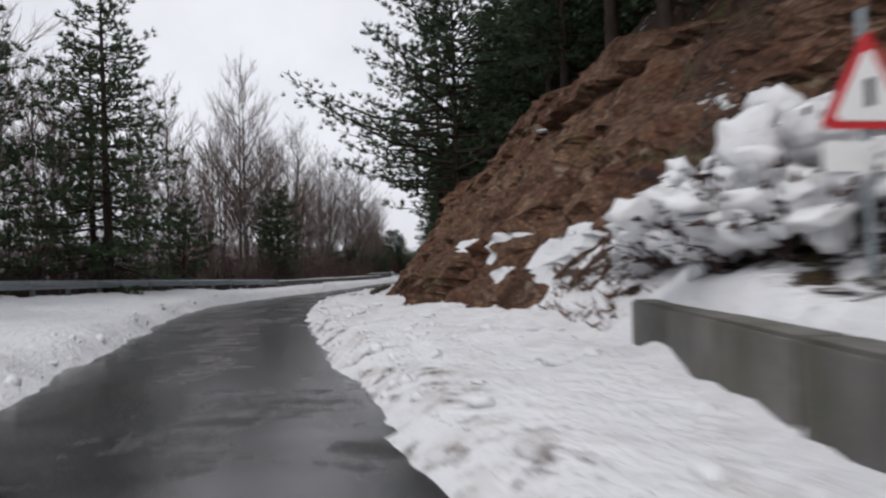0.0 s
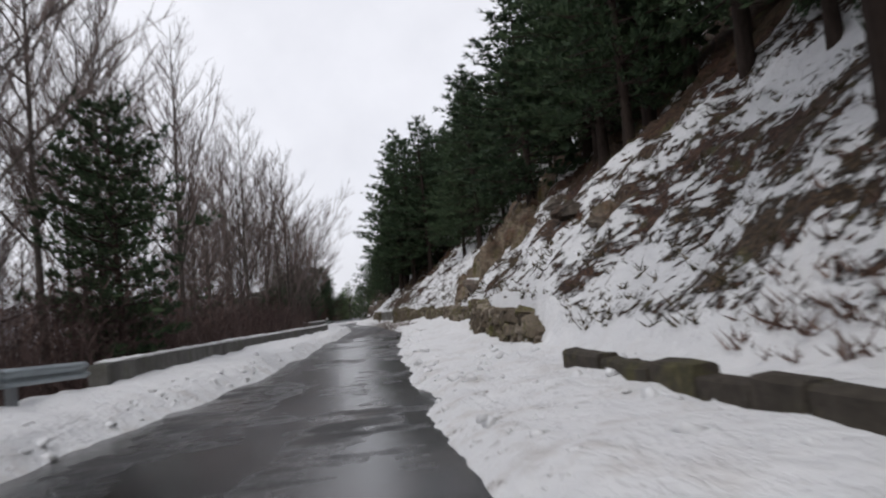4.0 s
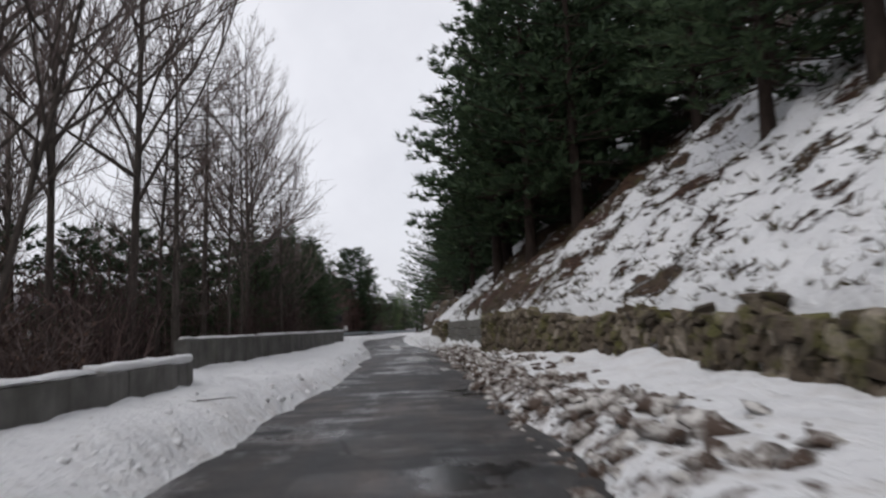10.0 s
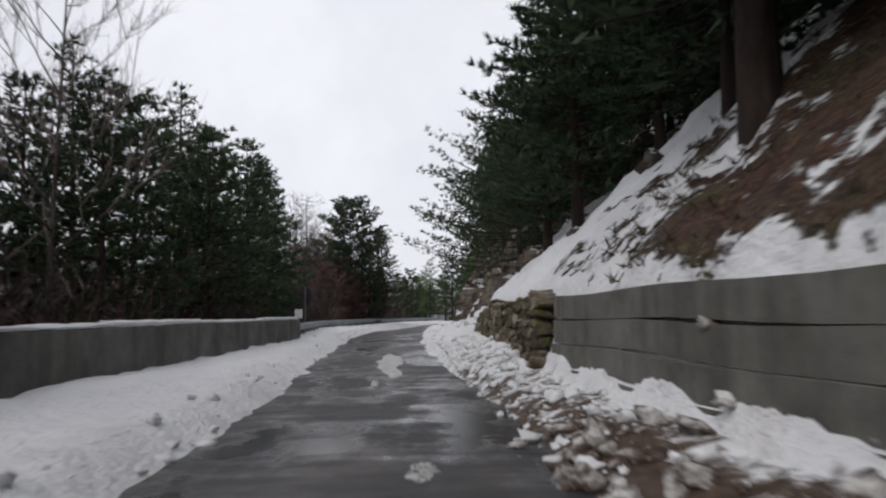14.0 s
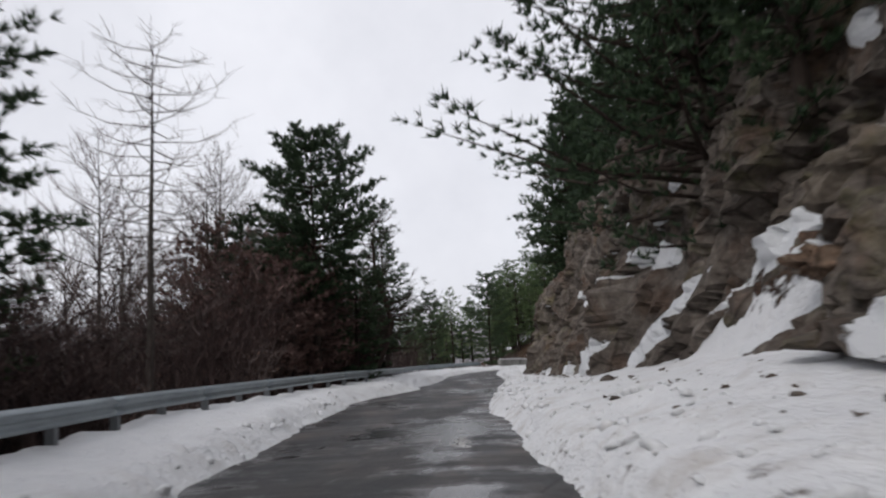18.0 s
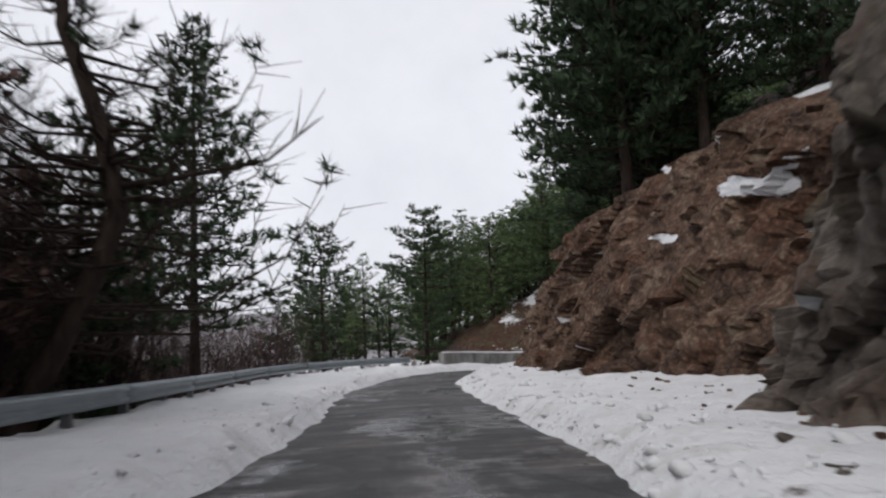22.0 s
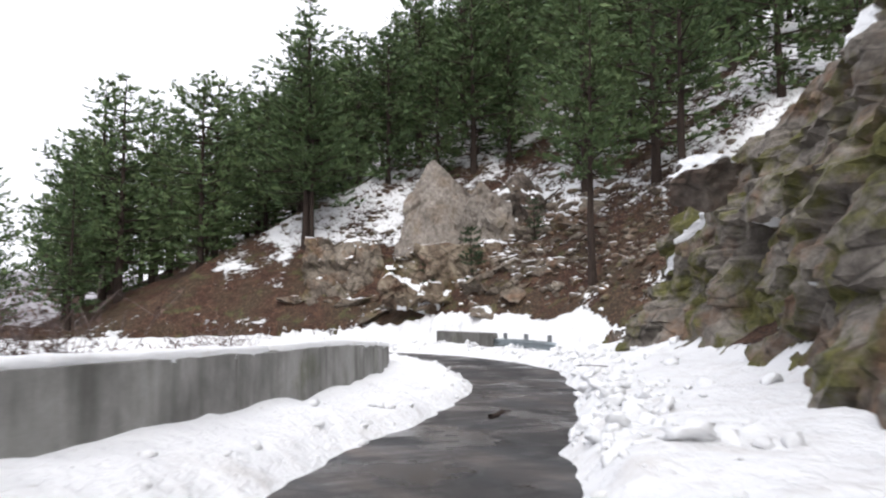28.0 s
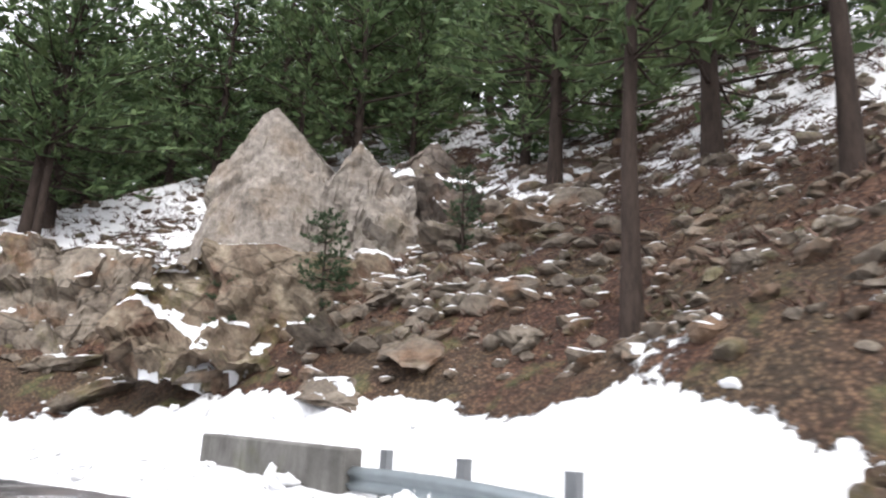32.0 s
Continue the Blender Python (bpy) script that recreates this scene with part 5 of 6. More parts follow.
def cliff(name, label, s0, s1, foot, height, slope, mat, snow=0.5, up=0.6, amp=1.0, strata=0.0, seed=0, z0=-0.3, step=0.17, patch=0.0, crest=0.0, grip=1.5, drifts=(), bedding=(1.0, 1.0, 1.15)):
    """A rock face beside the road: foot(s), height(s) and slope are metres; noise breaks it into ledges."""
    S = np.arange(s0, s1 + step, step)
    rows = int(max(height(s) for s in S) / step) + 6
    verts, faces = [], []
    off = Vector((seed * 7.7, seed * 3.3, 0))
    for i, s in enumerate(S):
        f, h = foot(s), height(s)
        fade = min(1.0, (s - s0) / 1.5, (s1 - s) / 1.5)
        for j in range(rows):
            u = j / (rows - 1)
            z = z0 + u * (h - z0)
            x, y, _ = at(s, 0)
            q = Vector((x, y, z * 1.0)) + off
            g = TWIST @ q
            g = Vector((g.x * bedding[0], g.y * bedding[1], g.z * bedding[2])) + noise.noise_vector(g / 1.3) * 0.25
            led = nz(q, 3.4, 3) * 0.8 + 0.36 * facet(g, 2.6) + 0.5 * facet(g + off, 1.1) + 0.55 * facet(g, 0.45) + nz(q, 0.4, 3) * 0.1
            lay = strata * (abs(math.sin(z * 3.4 + 2.2 * nz(q, 3.0, 2) + s * 0.12)) - 0.5)
            v = f + max(z, 0) / slope - amp * (led * 0.75 + lay) * fade + (1 - fade) * 1.4
            if u > 0.86:
                v += (u - 0.86) / 0.14 * 3.5
                z += (u - 0.86) * 2.0
            x, y, _ = at(s, max(v, f - 0.55))
            verts.append((x, y, z + float(ROADZ(s)) + 0.12 * nz(q, 0.8, 3)))
    n = rows
    for i in range(len(S) - 1):
        for j in range(n - 1):
            k = i * n + j
            faces.append((k, k + n, k + n + 1, k + 1))
    ob = mesh_object(name, verts, faces, mat, None, False)
    snow_top(ob, snow, up, patch, grip)
    if crest:
        a = np.empty(len(verts), np.float32)
        ob.data.attributes["snow"].data.foreach_get("value", a)
        ob.data.attributes["snow"].data.foreach_set("value", a + crest * np.clip(np.tile(np.linspace(0, 1, rows), len(S)) - 0.72, 0, 0.2) / 0.2)
    if drifts:
        # snow lying on single ledges, given by place along the road, height, length, depth and slant
        a = np.empty(len(verts), np.float32)
        ob.data.attributes["snow"].data.foreach_get("value", a)
        ss, zz = np.repeat(S, rows), np.array([q[2] for q in verts])
        wob = np.array([0.5 * nz(q, 0.7, 3) for q in verts])
        for ds, dz, ls, lz, slant in drifts:
            val = 1 - ((ss - ds) / ls) ** 2 - ((zz - dz - slant * (ss - ds)) / lz) ** 2 + wob
            a = np.maximum(a, 0.24 + 0.7 * np.clip(val, -0.5, 1))
        ob.data.attributes["snow"].data.foreach_set("value", a.astype(np.float32))
    return tagged(ob, label, "rock face", kind="structure")


def slope_rock(name, label, s0, s1, v0, v1, shape, lift, mat, seed, snow=0.35, up=0.78, step=0.17):
    """Bedrock breaking through a slope: shape(s, v) is above 0 where the rock shows."""
    S, V = np.arange(s0, s1, step), np.arange(v0, v1, step)
    xy = [at(a, b)[:2] for a in S for b in V]
    g = ground([q[0] for q in xy], [q[1] for q in xy])[0]
    off = Vector((seed * 5.3, seed * 2.1, 0))
    verts, n = [], len(V)
    for k, ((x, y), z) in enumerate(zip(xy, g)):
        a, b = S[k // n], V[k % n]
        q = Vector((x, y, z)) + off
        w = TWIST @ q
        m = min(max(shape(a, b) + 0.5 * nz(q, 1.6, 3), -0.5), 1.0)
        verts.append((x, y, z + lift * m * (1 if m > 0 else 2) + (0.5 * facet(w, 2.4) + 0.75 * facet(w, 1.0) + 0.85 * facet(w, 0.42)) * min(max(m * 3, 0), 1)))
    faces = [(i * n + j, (i + 1) * n + j, (i + 1) * n + j + 1, i * n + j + 1) for i in range(len(S) - 1) for j in range(n - 1)]
    ob = mesh_object(name, verts, faces, mat, None, False)
    snow_top(ob, snow, up, 0.4)
    return tagged(ob, label, "rock outcrop", kind="structure")


cliff("cliff_rock_face", "dark brown jagged rock face with snow on its ledges", 137.5, 176.0, prof([(137, 5.0), (140, 4.4), (143, 4.1), (146, 3.9), (149, 3.5), (152, 3.2), (160, 3.4), (166, 3.0), (168.5, 2.7), (170.5, 2.75), (171.5, 2.9), (173, 3.4), (174.5, 4.6), (176, 6.2)]),
      prof([(137, 2.5), (140, 5.5), (145, 8), (160, 9), (168, 9), (171, 8.5), (173, 7.4), (174.5, 5.4), (176, 3)]), 2.5, M_CLIFF, 0.28, 0.5, 1.0, 0.0, 1, patch=0.25, step=0.12, grip=0.8,
      drifts=[(155.7, 4.3, 1.0, 0.3, 0.1), (152.4, 3.2, 1.3, 0.4, 0.15), (162.9, 6.7, 1.3, 0.2, -0.2), (160.0, 6.0, 1.0, 0.25, 0.2), (157.2, 6.5, 0.9, 0.2, -0.3), (153.9, 2.75, 0.8, 0.22, -0.2), (156.3, 2.85, 0.9, 0.14, 0),
              (161.3, 2.85, 0.8, 0.2, 0.1), (164.5, 3.3, 0.5, 0.3, 0), (161.0, 0.7, 1.0, 0.45, -0.3), (157.8, 0.6, 1.0, 0.5, -0.3), (151.2, 1.35, 1.0, 0.5, -0.4), (150.2, 2.1, 1.3, 0.35, -0.5), (153.4, 1.0, 1.3, 0.4, -0.35),
              (147.5, 2.6, 1.8, 0.45, -0.5), (147.0, 1.3, 1.6, 0.4, -0.3), (143.0, 1.3, 1.2, 0.5, 0), (140.0, 1.6, 1.4, 0.8, 0), (146.5, 5.6, 0.8, 0.4, 0.4)])
cliff("earth_bank_face", "reddish-brown eroded earth bank above the snowy verge", 169.0, 196.5, prof([(169, 7.6), (172, 6.8), (175, 5.7), (180, 4.6), (185, 3.9), (190, 3.0), (193, 2.6), (194.6, 2.7), (196.5, 4.0)]),
      prof([(169, 4), (175, 5.6), (180, 7.4), (185, 7.0), (188, 6.4), (191, 5.8), (193, 5.4), (195, 4.4), (196.5, 2.6)]), 2.1, M_CLAY, 0.26, 0.6, 0.85, 0.03, 2, crest=0.75, patch=0.3, step=0.13, grip=0.9, bedding=(0.9, 0.9, 1.4),
      drifts=[(181.5, 3.6, 0.8, 0.2, 0.2), (184.0, 2.4, 0.4, 0.2, 0), (178.5, 4.2, 1.3, 0.35, 0.2), (187.5, 1.9, 0.3, 0.15, 0)])
cliff("grey_rock_face", "grey and rust-stained bare rock face beside the bend", 193.5, 224.5, prof([(193, 4.6), (197, 3.6), (202, 3.1), (206, 3.0), (210, 3.3), (213, 3.6), (216, 3.6), (218, 3.3), (219.6, 2.9), (220.6, 3.4), (221.8, 4.2), (223, 4.7), (224.5, 5.4)]),
      prof([(193, 3), (197, 7), (203, 8.5), (208, 8.6), (213, 8.6), (216, 8.0), (218.0, 6.6), (219.5, 4.6), (221, 3.2), (222.5, 2.0), (224.5, 1.0)]), 2.6, M_GREYROCK, 0.3, 0.6, 1.05, 0.04, 3, patch=0.2, step=0.14, grip=1.0,
      drifts=[(218.6, 3.1, 1.0, 0.3, -0.55), (219.6, 2.4, 0.7, 0.25, -0.6), (213.5, 6.2, 1.6, 0.4, -0.3), (209.0, 4.6, 0.9, 0.3, 0.2)])
cliff("red_bank_face", "brown leaf-strewn bank of earth and roots", -8.0, 30.0, prof([(-8, 4.2), (2, 5.2), (7, 5.6), (9, 5.0), (11, 3.9), (14, 3.1), (22, 3.3), (27, 3.5), (30, 4.4)]),
      prof([(-8, 6), (11, 7), (14, 7.5), (26, 8), (30, 5)]), 1.3, M_EARTH, 0.26, 0.6, 0.8, 0.08, 4, patch=0.3, grip=0.8, step=0.14,
      drifts=[(16.0, 1.85, 0.9, 0.22, 0.1), (14.1, 1.6, 0.3, 0.4, 0), (13.7, 1.9, 0.6, 0.14, 0), (13.2, 1.1, 0.7, 0.26, 0.1), (14.7, 1.3, 0.3, 0.25, 0), (18.7, 1.8, 0.5, 0.15, 0), (10.5, 1.5, 1.6, 0.7, 0), (28.6, 1.2, 1.4, 1.4, 0.4), (17.5, 5.0, 1.0, 0.2, 0.3)])
cliff("dark_outcrop_face", "dark weathered outcrop with dead ferns beside the verge", 27.5, 39.0, prof([(27, 4.4), (29, 3.7), (33, 3.5), (36, 3.7), (39, 5)]),
      prof([(27, 4), (30, 6.5), (34, 6), (37, 3.6), (39, 1.2)]), 1.5, M_EARTH, 0.26, 0.62, 0.95, 0.05, 5, patch=0.4, step=0.12, grip=1.0,
      drifts=[(35.5, 1.6, 0.7, 0.6, 0), (37.0, 0.9, 1.2, 0.6, 0), (33.8, 0.7, 0.8, 0.25, 0)])

slope_rock("slope_outcrop", "big brown and mossy rock outcrop breaking through the snowy slope", 64.0, 87.0, 4.6, 15.0,
           lambda s, v: 1.7 - abs(s - 71.8 - 0.85 * (v - 6)) / 4.4 - max(0, 5.4 - v) * 1.2 - max(0, v - 13.0) * 0.5, 0.85, M_OUTCROP, 6, 0.3, 0.72)
slope_rock("small_outcrop", "grey rock showing on the snowy slope beside the wall", 79.0, 86.0, 5.0, 9.0,
           lambda s, v: 0.8 - math.hypot((s - 82.5) / 2.6, (v - 6.6) / 1.3), 0.6, M_OUTCROP, 8)
slope_rock("upper_outcrop", "dark rock ledges under the pines above the wall", 124.0, 138.0, 5.6, 14.0,
           lambda s, v: 0.9 - math.hypot((s - 132.5) / 4.5, (v - 9.6) / 3.4), 0.9, M_CLIFF, 12)

boulder(-0.8, 144.4, 3.2, (1.0, 1.1, 0.85), 71, M_BOULDER, "big smooth grey-brown boulder wedged in the cliff", 20, 0.36, 0.8, 4)
boulder(-1.3, 144.6, 2.15, (0.8, 0.9, 0.5), 73, M_CLAY, "rusty orange boulder below the cliff in the snow", 50, 0.36, 0.8, 4)
# single rocks: mossy boulder at the bend, snow-capped overhang, slabs and stones on the slopes
boulder(16.4, 215.4, 0.0, (0.9, 1.1, 0.9), 61, M_GREYROCK, "grey mossy boulder beside the bend in the snow", 30, 0.46, 0.62, 5)
boulder(9.7, 206.6, 3.4, (0.7, 0.9, 0.6), 63, M_CLIFF, "dark overhanging rock capped with snow", 40, 0.62, 0.4, 4)


def crag(base, apex, mat, label, seed, rough=0.12, blocks=0.1, snow=0.4, up=0.62, shoulders=()):
    """A pointed crag: plane faces from a ring of foot points to its top, broken up by noise."""
    bm = bmesh.new()
    ring = [bm.verts.new(p) for p in base]
    bm.verts.new(apex)
    for q in shoulders:
        bm.verts.new(q)
    bmesh.ops.convex_hull(bm, input=bm.verts)
    bmesh.ops.delete(bm, geom=[v for v in bm.verts if not v.link_faces], context="VERTS")
    bmesh.ops.triangulate(bm, faces=bm.faces[:])
    for _ in range(5):
        bmesh.ops.subdivide_edges(bm, edges=bm.edges[:], cuts=1, use_grid_fill=True)
    bm.normal_update()
    off = Vector((seed * 3.0, seed, 0))
    for v in bm.verts:
        q = v.co + off
        w = noise.noise_vector(q / 1.1) * 0.6
        d = rough * 2.2 * nz(q, 1.6, 4) + 0.2 * nz(q, 4.0, 2) + blocks * (2.2 * facet(q, 1.3) + 1.8 * facet(q + w, 0.5))
        d += rough * (noise.ridged_multi_fractal(q / 1.4, 0.9, 2.1, 4, 1.0, 2.0) - 1.1)
        v.co += v.normal * d * min(1.0, (v.co - Vector(apex)).length / 1.6)
    bm.normal_update()
    ob = part("rock_crag", bm, mat, None)
    snow_top(ob, snow, up, 0.3)
    return tagged(ob, label, "rock")


# crags are laid out by r to the right and d away, seen from the bend
def crag_at(ax, ay, az, feet, *rest, **more):
    r, d = Vector((0.9, -0.43)), Vector((0.43, 0.9))
    if "shoulders" in more:
        more["shoulders"] = [(ax + r.x * a + d.x * b, ay + r.y * a + d.y * b, z) for a, b, z in more["shoulders"]]
    crag([(ax + 0.95 * (r.x * a + d.x * b), ay + 0.95 * (r.y * a + d.y * b), z - 0.6) for a, b, z in feet], (ax, ay, az), *rest, **more)


crag_at(18.45, 231.5, 9.35, [(-2.5, 0.1, 3.6), (-1.5, -1.4, 3.2), (1.4, -2.0, 3.0), (4.0, -0.6, 3.0), (3.2, 3.5, 6.0), (-1.8, 3.0, 5.0)], M_PALE, "smooth pale grey pyramid-shaped crag on the hillside", 3, 0.05, 0.07, 0.08,
        shoulders=[(-1.6, 0.3, 7.0), (-0.35, 0.1, 9.15), (0.3, 0.0, 9.1), (0.9, -0.1, 8.3), (2.2, -0.3, 7.4), (3.0, 0.2, 5.6)])
crag_at(19.7, 228.8, 7.9, [(-1.5, -0.8, 3.0), (0.2, -1.5, 2.6), (2.2, -1.0, 2.8), (2.8, 1.0, 4.0), (-0.8, 2.0, 5.0)], M_PALE, "pale grey block of rock in front of the crag", 31, 0.09, 0.2, 0.26, 0.55,
        shoulders=[(-0.9, 0.1, 6.6), (1.5, 0.0, 6.8)])
crag_at(22.2, 228.6, 8.6, [(-2.6, -1.8, 2.6), (1.2, -2.8, 2.4), (4.2, -1.6, 3.0), (4.0, 3.0, 6.0), (-1.5, 3.0, 6.0)], M_CLIFF, "broken dark crag with a snowy top under the pines", 9, 0.18, 0.22, 0.36, 0.5,
        shoulders=[(-2.0, -0.2, 7.6), (1.6, -0.5, 7.4), (3.0, -0.2, 5.6)])
crag_at(25.6, 226.0, 8.0, [(-2.4, -1.6, 3.0), (0.5, -2.6, 2.6), (3.4, -1.2, 3.6), (3.0, 3.0, 6.0), (-2.0, 3.0, 6.0)], M_BOULDER, "broken brown crag capped with snow under the pines", 14, 0.18, 0.22, 0.4, 0.5)
crag_at(17.4, 228.4, 4.5, [(-3.6, -0.5, 2.0), (-1.0, -1.7, 1.6), (3.0, -1.5, 1.8), (4.6, 0.4, 2.6), (3.0, 2.5, 4.2), (-3.0, 2.2, 4.0)], M_OUTCROP, "broad layered brown ledge below the crag", 24, 0.13, 0.16, 0.3, 0.62,
        shoulders=[(-2.8, 0.4, 4.0), (2.6, 0.2, 4.2), (0.5, -0.6, 3.8)])
crag_at(15.0, 235.2, 5.0, [(-3.0, -0.6, 2.0), (0.0, -2.2, 1.6), (2.6, -0.8, 2.2), (2.0, 2.6, 4.0), (-2.4, 2.4, 3.6)], M_BOULDER, "low brown ledge of layered rock on the hillside", 21, 0.13, 0.16, 0.32, 0.62, shoulders=[(-2.4, 0.6, 5.2), (1.8, 0.3, 5.4)])
for i, (x, y, w, l, h, t) in enumerate([(16.3, 231.6, 0.7, 0.5, 0.4, 30), (17.2, 229.6, 0.8, 0.5, 0.4, 70), (15.4, 232.8, 0.6, 0.4, 0.35, 110), (20.8, 226.4, 1.2, 0.8, 0.6, 25), (22.0, 225.0, 1.3, 0.9, 0.6, 60), (23.4, 224.2, 1.0, 0.8, 0.5, 100), (16.6, 228.2, 1.7, 0.9, 0.35, 20), (17.6, 226.0, 1.5, 0.8, 0.3, 65), (16.9, 224.4, 1.2, 0.8, 0.35, 80), (18.2, 223.6, 1.3, 0.8, 0.3, 40), (15.2, 231.4, 1.6, 0.8, 0.35, 10), (14.4, 233.6, 1.3, 0.7, 0.3, 140), (18.9, 225.4, 1.1, 0.6, 0.3, 120), (12.0, 236.0, 1.5, 0.8, 0.4, 0)]):
    boulder(x, y, gz(x, y) + 0.02, (w, l, h), 80 + i, M_BOULDER, "flat brown rock slab lying on the scree slope", t, 0.42, 0.8, 3, "rock_slab", (random.uniform(-20, 20), random.uniform(-20, 20)))
for i, (s, v, w, h) in enumerate([(135.0, 6.2, 1.5, 0.9), (138.2, 5.6, 1.7, 1.0), (136.5, 8.2, 1.3, 0.8), (128.5, 6.0, 0.9, 0.55), (124.5, 6.8, 0.8, 0.5), (60.5, 7.4, 1.3, 0.7), (66.0, 9.8, 1.6, 0.9), (70.0, 8.4, 1.2, 0.7), (77.5, 10.5, 2.0, 1.5), (57.0, 8.0, 0.9, 0.5), (52.0, 6.6, 1.2, 0.6), (86.0, 9.5, 1.2, 0.6), (119.0, 9.5, 1.2, 0.8), (47.5, 6.0, 1.0, 0.6), (65.5, 5.4, 1.5, 0.9), (67.5, 5.2, 1.3, 0.9), (64.0, 6.4, 1.0, 0.6), (130.0, 4.6, 1.2, 0.8), (126.5, 5.2, 0.7, 0.6), (133.0, 4.4, 1.3, 1.0), (122.0, 5.8, 1.0, 0.6)]):
    x, y, _ = at(s, v)
    boulder(x, y, gz(x, y) - 0.1 * h, (w * 0.66, w * 0.55, h * 0.7), 100 + i, M_BOULDER if i % 2 else M_CLIFF, "weathered rock sticking out of the snowy slope", random.uniform(0, 180), 0.46, 0.8, 3)

rng = random.Random(77)
STONE_MESHES = []
for i in range(12):
    bm = bmesh.new()
    for cx, cy, cz in [(a, b, c) for a in (-1, 1) for b in (-1, 1) for c in (-1, 1)]:
        for _ in range(2):
            bm.verts.new((cx * rng.uniform(0.3, 1.0), cy * rng.uniform(0.2, 1.05), cz * rng.uniform(0.2, 1.0)))
    hull = bmesh.ops.convex_hull(bm, input=bm.verts)
    bmesh.ops.delete(bm, geom=[v for v in bm.verts if not v.link_faces], context="VERTS")
    me = bpy.data.meshes.new("stone")
    bm.to_mesh(me)
    bm.free()
    me.materials.append(M_RUBBLE)
    STONE_MESHES.append(me)


def rubble_wall(s0, s1, top, near=(0, 0), label="rough rubble stone retaining wall, mossy and half buried in snow", bury=0.0, size=0.3):
    """A dry stone wall: a core, and stones one by one; those outside the near stretch are joined."""
    e = thing("rubble_wall", label, "wall")
    bm = bmesh.new()
    n = max(2, int(s1 - s0))
    rings = []
    for s in np.linspace(s0, s1, n):
        f, t = float(FOOT_R(s)), top(s)
        ring = []
        for v, z in ((f - 0.02, -0.2), (f + 0.5, -0.2), (f + 0.5, t - 0.12), (f + 0.1, t - 0.1)):
            x, y, _ = at(s, v)
            ring.append(bm.verts.new((x, y, z)))
        rings.append(ring)
    for a, b in zip(rings, rings[1:]):
        for i in range(4):
            bm.faces.new((a[i], a[(i + 1) % 4], b[(i + 1) % 4], b[i]))
    bmesh.ops.recalc_face_normals(bm, faces=bm.faces)
    part("wall_core", bm, M_MORTAR, e, "dark earth between the stones")
    rest_v, rest_f, made = [], [], 0
    z = 0.1
    while z < 2.2:
        h = rng.uniform(0.13, 0.27) * size / 0.36
        s = s0 + rng.uniform(0, 0.3)
        while s < s1:
            w = rng.uniform(0.45, 1.35) * size
            if z + h * 0.4 < top(s) + 0.3 * nz((s, 0, 3), 1.6, 3) - 0.05 and z > bury - 0.2:
                x, y, a = at(s + w / 2, float(FOOT_R(s)) - 0.04 + rng.uniform(-0.06, 0.06) + 0.08 * z)
                m = pose(x, y, z + h * 0.5 + rng.uniform(-0.07, 0.07), rng.uniform(-34, 34), rng.uniform(-16, 16), math.degrees(a) + rng.uniform(-20, 20))
                sc = (0.24, w * 0.74, h * rng.uniform(0.6, 0.95))
                me = STONE_MESHES[rng.randrange(12)]
                if near[0] <= s <= near[1] and made < 290:
                    ob = new("stone", me)
                    ob.parent = e
                    ob.matrix_basis = m @ Matrix.Diagonal((*sc, 1))
                    made += 1
                else:
                    k = len(rest_v)
                    mm = m @ Matrix.Diagonal((*sc, 1))
                    rest_v += [mm @ q.co for q in me.vertices]
                    rest_f += [tuple(k + i for i in p.vertices) for p in me.polygons]
            s += w
        z += h
    if rest_v:
        tagged(mesh_object("stonework", rest_v, rest_f, M_RUBBLE, e, False), kind="stuff")
    return e


rubble_wall(46.5, 84.0, prof([(46, 0.5), (48, 1.0), (56, 1.3), (64, 1.05), (72, 1.25), (84, 1.2)]), (50, 66), bury=0.3, size=0.28)
rubble_wall(84.0, 107.6, prof([(84, 1.2), (92, 1.35), (100, 1.5), (107.6, 1.65)]), (96, 107.6), bury=0.25, size=0.25)
rubble_wall(118.2, 132.0, prof([(118, 1.45), (126, 1.4), (130, 1.15), (132, 0.6)]), (118, 132), "mossy rubble stone retaining wall above dirty snow", 0.25, 0.17)


def board_wall(s0, s1, top):
    """Concrete cast against boards: courses stepped by a few millimetres with open joints."""
    e = thing("concrete_wall", "grey board-marked concrete retaining wall stained and cracked", "wall")
    n, h = 5, (top + 0.3) / 5
    for i in range(n):
        bm = bmesh.new()
        q = s0
        rings = []
        for s in np.arange(s0, s1 + 0.01, 0.8):
            f = float(FOOT_R(s)) - 0.03 + 0.015 * (i % 2) + 0.03 * i
            ring = []
            for v, z in ((f, -0.3 + i * h + 0.012), (f + 0.35, -0.3 + i * h + 0.012), (f + 0.35, -0.3 + (i + 1) * h - 0.012), (f, -0.3 + (i + 1) * h - 0.012)):
                x, y, _ = at(s, v)
                ring.append(bm.verts.new((x, y, z + 0.02 * math.sin(s * 1.3 + i))))
            rings.append(ring)
        for a, b in zip(rings, rings[1:]):
            for k in range(4):
                bm.faces.new((a[k], a[(k + 1) % 4], b[(k + 1) % 4], b[k]))
        bm.faces.new(rings[0])
        bm.faces.new(rings[-1])
        bmesh.ops.recalc_face_normals(bm, faces=bm.faces)
        part("board_course", bm, M_BOARD, e)
    return e


board_wall(107.6, 118.2, 1.5)

